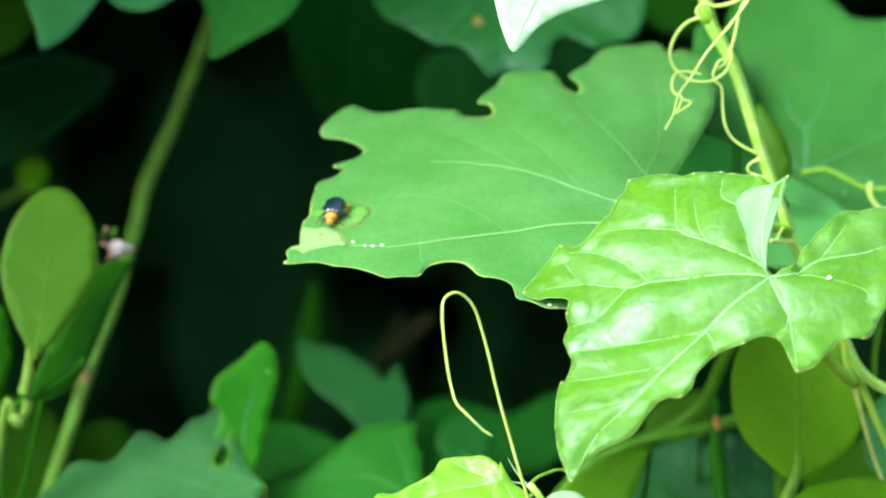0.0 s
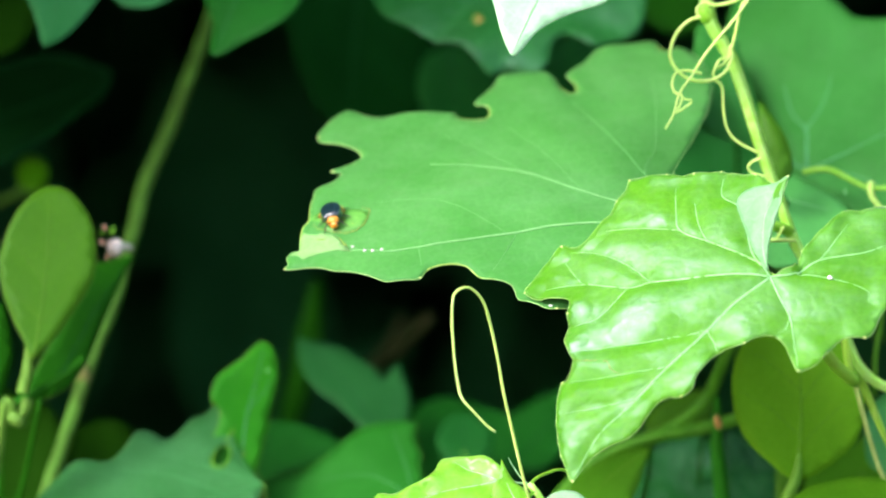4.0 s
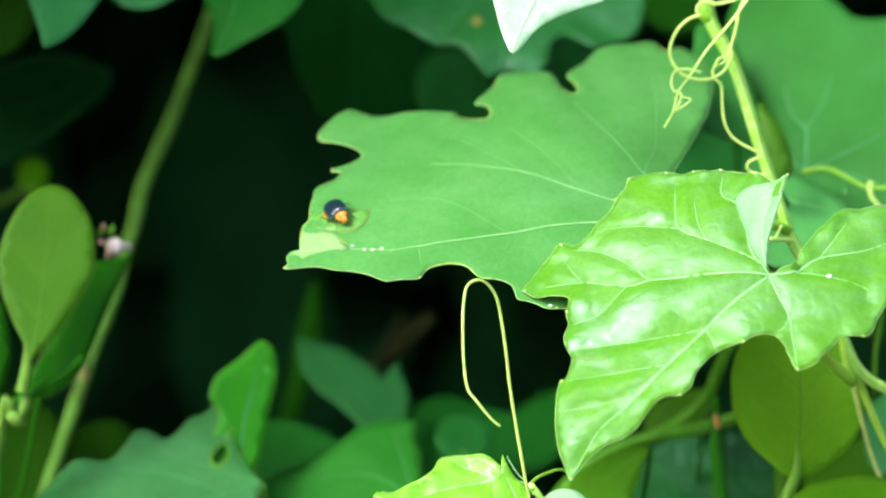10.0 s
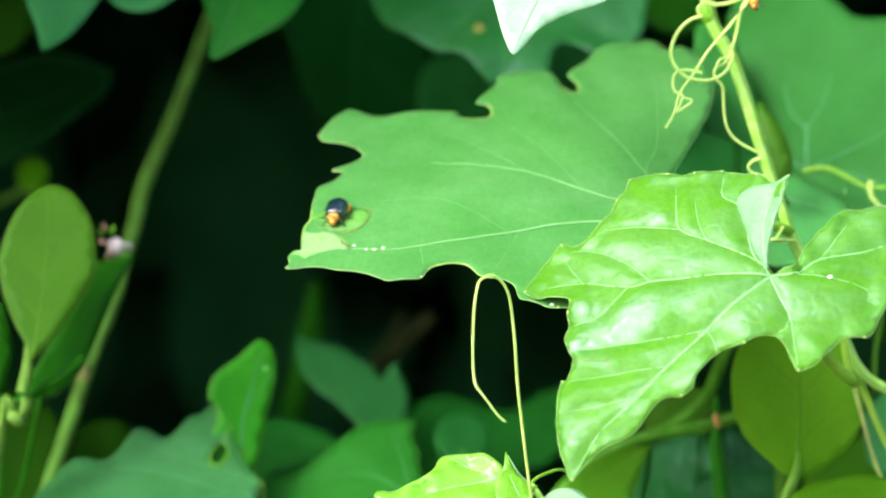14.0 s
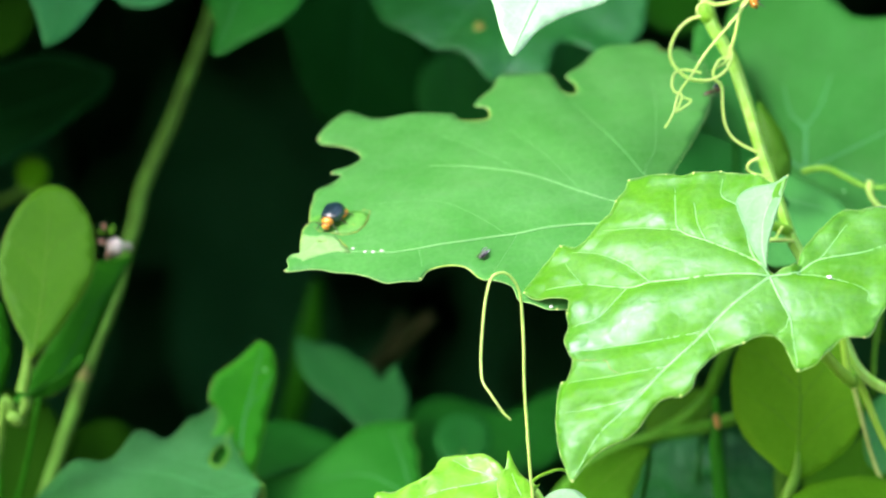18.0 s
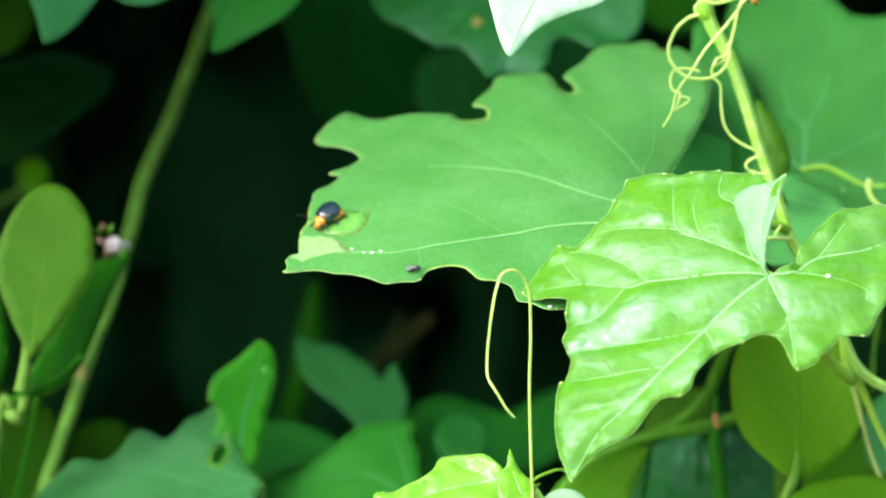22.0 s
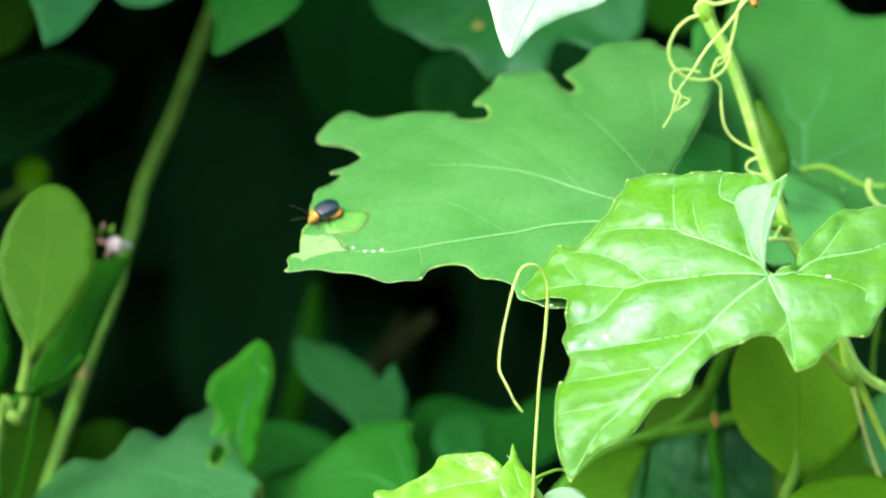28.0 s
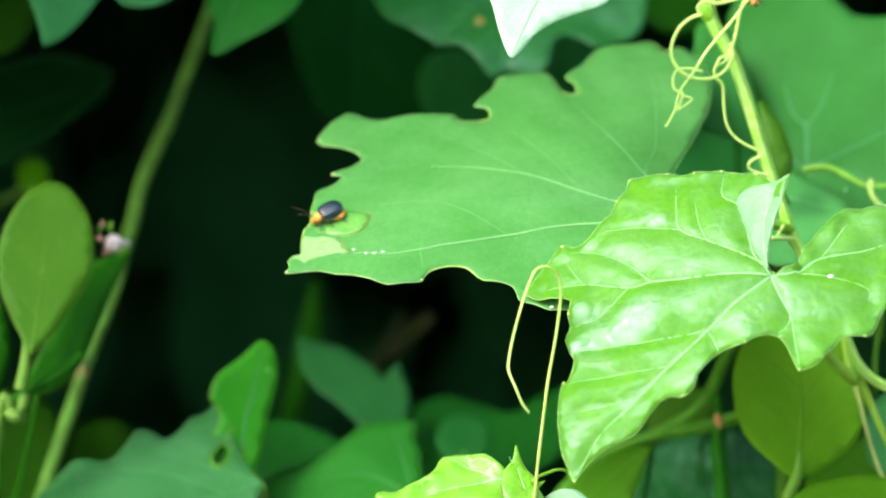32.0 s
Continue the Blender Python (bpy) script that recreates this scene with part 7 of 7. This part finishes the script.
    sway(creeper, tuple(creeper.location), [(0, -0.57, -0.57, 0.00), (0.5, -0.75, -0.57, 0.00), (1, -0.19, -0.57, 0.00), (1.5, -0.19, -0.57, 0.00), (2, -0.19, -0.57, 0.00), (2.5, -0.19, 0.00, 0.00), (3, -0.19, 0.00, 0.00), (3.5, -0.19, 0.00, 0.00), (5.5, -0.19, 0.00, 0.00), (6, 0.00, -0.37, 0.00), (6.5, 0.00, -0.37, 0.00), (7, 0.19, 1.13, 0.00), (7.5, 0.19, -0.57, 0.00), (8, -0.57, 2.65, 0.00), (8.5, -2.07, 2.27, 0.00), (9, 0.38, -0.37, 0.00), (9.5, 0.38, -0.37, 0.00), (10, 0.00, -0.19, 0.00), (10.5, -0.94, 0.95, 0.00), (11, -0.19, 0.38, 0.00), (11.5, 0.00, 0.57, 0.00), (12, 0.00, -0.37, 0.00), (12.5, -0.38, -0.37, 0.00), (13, -0.38, -0.37, 0.00), (13.5, -0.38, -0.75, 0.00), (14, -0.38, -0.75, 0.00), (14.5, -0.38, -0.75, 0.00), (16.5, -0.38, -0.75, 0.00), (17, -0.38, -0.37, 0.00), (17.5, 0.19, 0.38, 0.00), (18, 0.19, 0.00, 0.00), (18.5, -0.38, -0.57, 0.00), (19, 0.00, 0.00, 0.00), (19.5, 0.19, 0.19, 0.00), (20, 0.19, 0.00, 0.00), (20.5, 0.19, 0.00, 0.00), (21, 0.19, 0.00, 0.00), (21.5, 0.19, 0.00, 0.00), (22, 0.00, 0.75, 0.00), (22.5, -0.19, 0.38, 0.00), (23, -0.19, 0.95, 0.00), (23.5, -0.38, 0.95, 0.00), (24, -0.94, 1.13, 0.00), (24.5, -0.94, 0.38, 0.00), (25, 0.00, 0.75, 0.00), (25.5, 0.00, 0.57, 0.00), (27.5, -0.75, -0.75, 0.00), (28, 0.19, 0.19, 0.00), (28.5, 0.38, 0.19, 0.00), (29, -0.38, 0.00, 0.00), (29.5, 0.38, 1.13, 0.00), (30, -0.38, 0.57, 0.00), (30.5, 0.95, 1.13, 0.00), (31, -0.19, 0.75, 0.00), (31.5, 1.32, 0.19, 0.00), (32, 0.00, 0.19, 0.00)])
    sway(shrub, tuple(shrub.location), [(0, 0.47, -0.65, 0.00), (0.5, 0.28, -0.56, 0.00), (1, 0.37, -0.74, 0.00), (1.5, 0.37, -0.56, 0.00), (2, 0.37, -0.56, 0.00), (2.5, 0.18, -0.56, 0.00), (3, 0.37, -0.37, 0.00), (3.5, 0.28, -0.37, 0.00), (5.5, 0.18, -0.37, 0.00), (6, 0.37, -0.37, 0.00), (6.5, 0.18, -0.37, 0.00), (7, -0.28, -0.00, 0.00), (7.5, 0.09, -0.18, 0.00), (8, -1.20, 0.56, 0.00), (8.5, -1.29, 0.65, 0.00), (9, 0.18, -0.18, 0.00), (9.5, 0.18, -0.18, 0.00), (10, 0.00, -0.18, 0.00), (10.5, -0.37, 0.28, 0.00), (11, -0.09, -0.00, 0.00), (11.5, -0.09, 0.09, 0.00), (12, 0.18, -0.09, 0.00), (12.5, 0.18, -0.18, 0.00), (13, 0.18, -0.18, 0.00), (13.5, 0.18, -0.18, 0.00), (14, 0.18, -0.18, 0.00), (14.5, 0.18, -0.18, 0.00), (16.5, 0.18, -0.09, 0.00), (17, 0.18, -0.09, 0.00), (17.5, 0.00, -0.09, 0.00), (18, 0.09, -0.18, 0.00), (18.5, 0.18, -0.09, 0.00), (19, 0.00, -0.00, 0.00), (19.5, 0.00, -0.00, 0.00), (20, 0.09, -0.00, 0.00), (20.5, 0.09, -0.00, 0.00), (21, 0.18, -0.00, 0.00), (21.5, 0.00, -0.00, 0.00), (22, -0.28, 0.09, 0.00), (22.5, -0.18, 0.09, 0.00), (23, -0.37, 0.28, 0.00), (23.5, -0.47, 0.37, 0.00), (24, -0.47, 0.47, 0.00), (24.5, -0.28, 0.37, 0.00), (25, -0.28, 0.28, 0.00), (25.5, -0.18, 0.18, 0.00), (27.5, 0.00, -0.00, 0.00), (28, 0.00, -0.00, 0.00), (28.5, 0.00, 0.09, 0.00), (29, -0.18, 0.18, 0.00), (29.5, -0.37, 0.37, 0.00), (30, -0.37, 0.37, 0.00), (30.5, -0.37, 0.56, 0.00), (31, -0.56, 0.56, 0.00), (31.5, 0.00, 0.18, 0.00), (32, -0.28, 0.47, 0.00)])
    sway(low, tuple(low.location), [(0, 0.47, -0.37, 0.00), (0.5, -0.18, -0.37, 0.00), (1, 0.09, -0.18, 0.00), (1.5, 0.09, -0.18, 0.00), (2, 0.18, -0.18, 0.00), (2.5, -0.09, -0.18, 0.00), (3, 0.09, -0.18, 0.00), (3.5, 0.56, -0.18, 0.00), (5.5, 0.00, -0.18, 0.00), (6, 0.28, -0.18, 0.00), (6.5, 0.09, -0.18, 0.00), (7, 0.47, -0.37, 0.00), (7.5, 0.28, -0.00, 0.00), (8, -1.38, -0.28, 0.00), (8.5, -2.13, -0.09, 0.00), (9, 0.09, -0.00, 0.00), (9.5, 0.09, -0.00, 0.00), (10, 0.28, -0.00, 0.00), (10.5, -0.74, -0.00, 0.00), (11, -0.18, -0.00, 0.00), (11.5, -0.18, 0.19, 0.00), (12, 0.00, 0.19, 0.00), (12.5, 0.00, 0.09, 0.00), (13, 0.00, -0.00, 0.00), (13.5, 0.00, 0.09, 0.00), (14, 0.00, 0.19, 0.00), (14.5, 0.00, -0.00, 0.00), (16.5, 0.09, -0.00, 0.00), (17, 0.00, -0.00, 0.00), (17.5, 0.00, -0.00, 0.00), (18, 0.09, -0.09, 0.00), (18.5, 0.00, -0.00, 0.00), (19, 0.00, -0.00, 0.00), (19.5, 0.00, -0.00, 0.00), (20, 0.00, -0.00, 0.00), (20.5, 0.00, -0.00, 0.00), (21, 0.00, -0.00, 0.00), (21.5, -0.18, -0.00, 0.00), (22, 0.00, -0.00, 0.00), (22.5, 0.00, -0.00, 0.00), (23, -0.37, -0.09, 0.00), (23.5, -0.47, -0.00, 0.00), (24, -1.02, 0.19, 0.00), (24.5, -0.65, 0.19, 0.00), (25, -0.74, 0.19, 0.00), (25.5, -0.74, 0.19, 0.00), (27.5, -0.47, -0.00, 0.00), (28, -0.37, -0.00, 0.00), (28.5, -0.28, -0.00, 0.00), (29, -0.18, 0.10, 0.00), (29.5, 0.00, -0.00, 0.00), (30, -0.09, -0.00, 0.00), (30.5, 0.56, -0.00, 0.00), (31, 0.00, -0.00, 0.00), (31.5, 0.65, -0.00, 0.00), (32, 0.37, -0.00, 0.00)])
    sway(bush, tuple(bush.location), [(0, 0.09, -0.46, 0.00), (0.5, -0.46, -0.09, 0.00), (1, 0.00, -0.27, 0.00), (1.5, 0.00, -0.18, 0.00), (2, 0.00, -0.18, 0.00), (2.5, -0.37, -0.00, 0.00), (3, -0.18, -0.09, 0.00), (3.5, 0.36, -0.36, 0.00), (5.5, -0.18, -0.09, 0.00), (6, 0.18, -0.18, 0.00), (6.5, 0.00, -0.18, 0.00), (7, -0.27, -0.18, 0.00), (7.5, 0.27, -0.18, 0.00), (8, -2.37, 1.18, 0.00), (8.5, -3.46, 1.82, 0.00), (9, 0.18, -0.00, 0.00), (9.5, 0.00, -0.00, 0.00), (10, 0.09, -0.09, 0.00), (10.5, -1.37, 0.82, 0.00), (11, -0.55, 0.27, 0.00), (11.5, -0.46, 0.46, 0.00), (12, 0.00, 0.09, 0.00), (12.5, 0.09, 0.09, 0.00), (13, 0.18, 0.09, 0.00), (13.5, 0.18, -0.00, 0.00), (14, 0.09, 0.09, 0.00), (14.5, 0.18, 0.09, 0.00), (16.5, 0.18, -0.00, 0.00), (17, 0.18, -0.00, 0.00), (17.5, 0.00, -0.00, 0.00), (18, 0.09, -0.09, 0.00), (18.5, 0.18, 0.09, 0.00), (19, 0.00, -0.00, 0.00), (19.5, 0.09, -0.00, 0.00), (20, 0.18, -0.00, 0.00), (20.5, 0.18, -0.00, 0.00), (21, 0.09, 0.09, 0.00), (21.5, 0.00, -0.00, 0.00), (22, 0.00, -0.00, 0.00), (22.5, -0.10, 0.09, 0.00), (23, -0.46, 0.27, 0.00), (23.5, -0.64, 0.64, 0.00), (24, -1.37, 1.00, 0.00), (24.5, -0.64, 0.55, 0.00), (25, -0.72, 0.64, 0.00), (25.5, -0.64, 0.64, 0.00), (27.5, -0.18, 0.18, 0.00), (28, -0.18, 0.18, 0.00), (28.5, -0.18, 0.18, 0.00), (29, 0.00, 0.18, 0.00), (29.5, -0.10, 0.09, 0.00), (30, -0.10, 0.18, 0.00), (30.5, 0.36, -0.09, 0.00), (31, -0.10, 0.18, 0.00), (31.5, 0.90, -0.18, 0.00), (32, 0.45, -0.00, 0.00)])

    # the free tendril feels its way: side and up in mm, lean in degrees
    foot = Vector((0.0176, -0.0220, 1.2539))
    t_still, t_hold, tip_still = stance(tendril), stance(vine).inverted(), stance(shoot_tip)
    rows, tip_rows = [], []
    for t, dx, dz, lean in [(0, -1.25, -1.93, -12.70), (0.5, -1.76, -1.70, -12.33), (1, -1.41, -1.66, -11.97), (1.5, -1.41, -1.62, -11.60), (2, -1.40, -1.57, -11.23), (2.5, -1.75, -1.53, -10.87), (3, -1.58, -1.49, -10.50), (3.5, -1.05, -1.63, -10.13), (5.5, -1.56, -1.27, -8.67), (6, -1.20, -1.23, -8.30), (6.5, -1.33, -1.20, -8.07), (7, -1.47, -1.52, -7.83), (7.5, -0.92, -0.97, -7.60), (8, -3.45, -0.77, -7.37), (8.5, -4.45, -0.22, -7.13), (9, -0.80, -0.70, -6.90), (9.5, -0.92, -0.66, -6.55), (10, -1.04, -0.78, -6.20), (10.5, -2.20, -0.39, -5.85), (11, -1.30, -0.53, -5.50), (11.5, -1.25, -0.49, -5.15), (12, -0.85, -0.45, -4.80), (12.5, -0.64, -0.40, -4.45), (13, -0.59, -0.36, -4.10), (13.5, -0.54, -0.32, -3.76), (14, -0.49, -0.27, -3.42), (14.5, -0.44, -0.23, -3.07), (16.5, -0.25, -0.05, -1.71), (17, -0.20, -0.01, -1.37), (17.5, -0.32, -0.13, -1.02), (18, -0.10, -0.09, -0.68), (18.5, -0.05, 0.12, -0.34), (19, -0.00, -0.00, 0.00), (19.5, 0.04, 0.03, 0.31), (20, 0.08, 0.23, 0.63), (20.5, 0.11, 0.10, 0.94), (21, 0.15, 0.30, 1.25), (21.5, 0.19, 0.33, 1.56), (22, 0.06, 0.20, 1.88), (22.5, -0.09, 0.23, 2.19), (23, -0.22, 0.26, 2.50), (23.5, -0.36, 0.48, 2.94), (24, -1.36, 0.71, 3.38), (24.5, -0.30, 0.76, 3.82), (25, -0.45, 0.97, 4.26), (25.5, -0.42, 1.02, 4.70), (27.5, 0.40, 1.05, 6.46), (28, 0.43, 1.10, 6.90), (28.5, 0.45, 1.10, 7.31), (29, 0.65, 0.92, 7.73), (29.5, 0.33, 0.75, 8.14), (30, 0.35, 0.92, 8.55), (30.5, 0.73, 0.58, 8.96), (31, 0.41, 0.75, 9.38), (31.5, 1.30, 0.75, 9.79), (32, 0.98, 0.75, 10.20)]:
        rows.append((t, t_hold @ Matrix.Translation(foot + Vector((dx / 1000, 0, dz / 1000))) @ pose(0, 0, 0, 0, lean, 0) @ Matrix.Translation(-foot) @ t_still))
        tip_rows.append((t, t_hold @ Matrix.Translation(foot + Vector((dx / 1000, 0, dz / 1000))) @ pose(0, 0, 0, 0, 0.4 * lean, 0) @ Matrix.Translation(-foot) @ tip_still))
    walk(tendril, rows)
    walk(shoot_tip, tip_rows)

    # the beetle turns on the spot while it feeds: place on the blade in mm, heading in degrees
    spots = [(0, -69.69, 8.68, -108.4), (1, -70.10, 8.99, -106.1), (2, -70.51, 8.99, -99.9), (3, -70.26, 8.76, -91.1), (6, -69.67, 9.44, -72.0), (7, -69.57, 9.46, -74.0), (8, -69.89, 8.43, -76.0), (9, -69.41, 8.96, -72.0), (10, -69.32, 9.22, -64.0), (11, -69.76, 8.53, -58.0), (12, -69.27, 8.49, -64.0), (13, -69.37, 9.50, -104.2), (14, -69.26, 9.51, -108.9), (17, -69.36, 9.23, -118.0), (18, -69.71, 9.23, -120.1), (19, -69.78, 9.37, -123.3), (20, -69.75, 9.94, -128.5), (21, -70.03, 9.88, -130.5), (22, -70.30, 9.86, -133.0), (23, -70.05, 9.63, -142.6), (24, -70.37, 9.64, -152.0), (25, -70.18, 9.95, -154.0), (25.5, -70.34, 9.91, -160.4), (27.5, -70.32, 10.70, -159.6), (28, -70.73, 10.61, -158.6), (29, -70.44, 10.45, -168.3), (30, -70.45, 10.52, -154.2), (31, -70.68, 10.51, -149.5), (32, -70.20, 10.42, -161.2)]
    ts = [r[0] for r in spots]
    keys = sorted(set(ts) | {r[0] for r in upper_rows})
    walk(beetle, [(t, seated(*(float(np.interp(t, ts, [r[i] for r in spots])) for i in (1, 2, 3)), t)) for t in keys])
    for k, f in enumerate(feelers):
        side = 1 - 2 * k
        still = f.matrix_basis.copy()
        walk(f, [(t, still @ pose(0, 0, 0, 0, 12 * math.sin(t * 2.1 + k * 2), 14 * math.sin(t * 1.3 + k) + side * 6)) for t in np.arange(0, 32.1, 0.8)])

    # the second beetle creeps down to the end of the tendril
    up_at = Vector((0.0643, 0.0120, 1.3519))
    creep = [(0, 0.012), (10, 0.010), (12, 0.003), (13, 0.0), (17, 0.0), (20, 0.0012), (24, 0.001), (28, 0.0006), (29.2, 0.0012), (30, 0.0035), (31, 0.0012), (32, 0.0008)]
    walk(beetle_up, [(t, pose(up_at.x + 0.002, up_at.y, up_at.z + d + 0.0011, 0, 70, 200)) for t, d in creep])

    # the fly comes, walks along the midrib to the margin and goes
    steps = [(16.5, -23.63, 11.35, 170), (16.7, -31.08, 15.73, 190), (16.9, -37.46, 9.90, 255), (17.1, -41.10, -0.20, 270), (17.4, -38.38, -7.24, 290), (17.7, -40.33, -9.00, 250), (18, -41.21, -8.78, 230), (18.3, -41.70, -10.25, 230), (18.6, -46.93, -7.42, 165), (18.9, -61.10, -5.59, 160), (19, -61.84, -5.37, 160), (19.5, -65.14, -6.82, 160), (20, -64.66, -7.03, 165), (20.5, -56.38, -9.98, 10), (21, -54.19, -10.56, 5), (22, -54.84, -10.32, 8), (23, -54.79, -10.71, 5), (24, -54.71, -10.66, 355), (25, -54.77, -10.68, 310), (25.5, -54.42, -11.48, 265)]
    rows = [(t, pose(0.17, 0.04, 1.42, 0, 0, 170)) for t in (0.0, 15.4)]
    rows += [(15.8, pose(0.12, 0.0, 1.39, 0, 0, 170)), (16.2, pose(0.07, 0.0, 1.345, 20, 0, 170))]
    rows += [(t, seated(u, v, h, t)) for t, u, v, h in steps]
    rows += [(25.9, seated(steps[-1][1], steps[-1][2] + 0.5, 230, 25.9)), (26.2, pose(-0.02, -0.04, 1.31, 20, 0, 180)), (26.7, pose(-0.10, -0.05, 1.37, 0, 0, 170)),
             (27.2, pose(-0.17, 0.04, 1.42, 0, 0, 170)), (32.0, pose(-0.17, 0.04, 1.42, 0, 0, 170))]
    walk(fly, rows)

    # a wasp dips down past the tendrils and away
    dip = [(0.0, 0.049, 1.43, 90), (17.4, 0.049, 1.43, 90), (17.6, 0.0493, 1.3492, 70), (17.7, 0.0488, 1.3395, 60), (17.8, 0.0506, 1.3268, 40), (17.9, 0.0534, 1.3276, 10), (18.0, 0.0569, 1.3329, -10), (18.1, 0.0632, 1.3585, -40), (18.3, 0.08, 1.43, -40), (32.0, 0.08, 1.43, -40)]
    walk(wasp, [(t, pose(x, 0.024, z, 0, turn, 0)) for t, x, z, turn in dip])


motions()
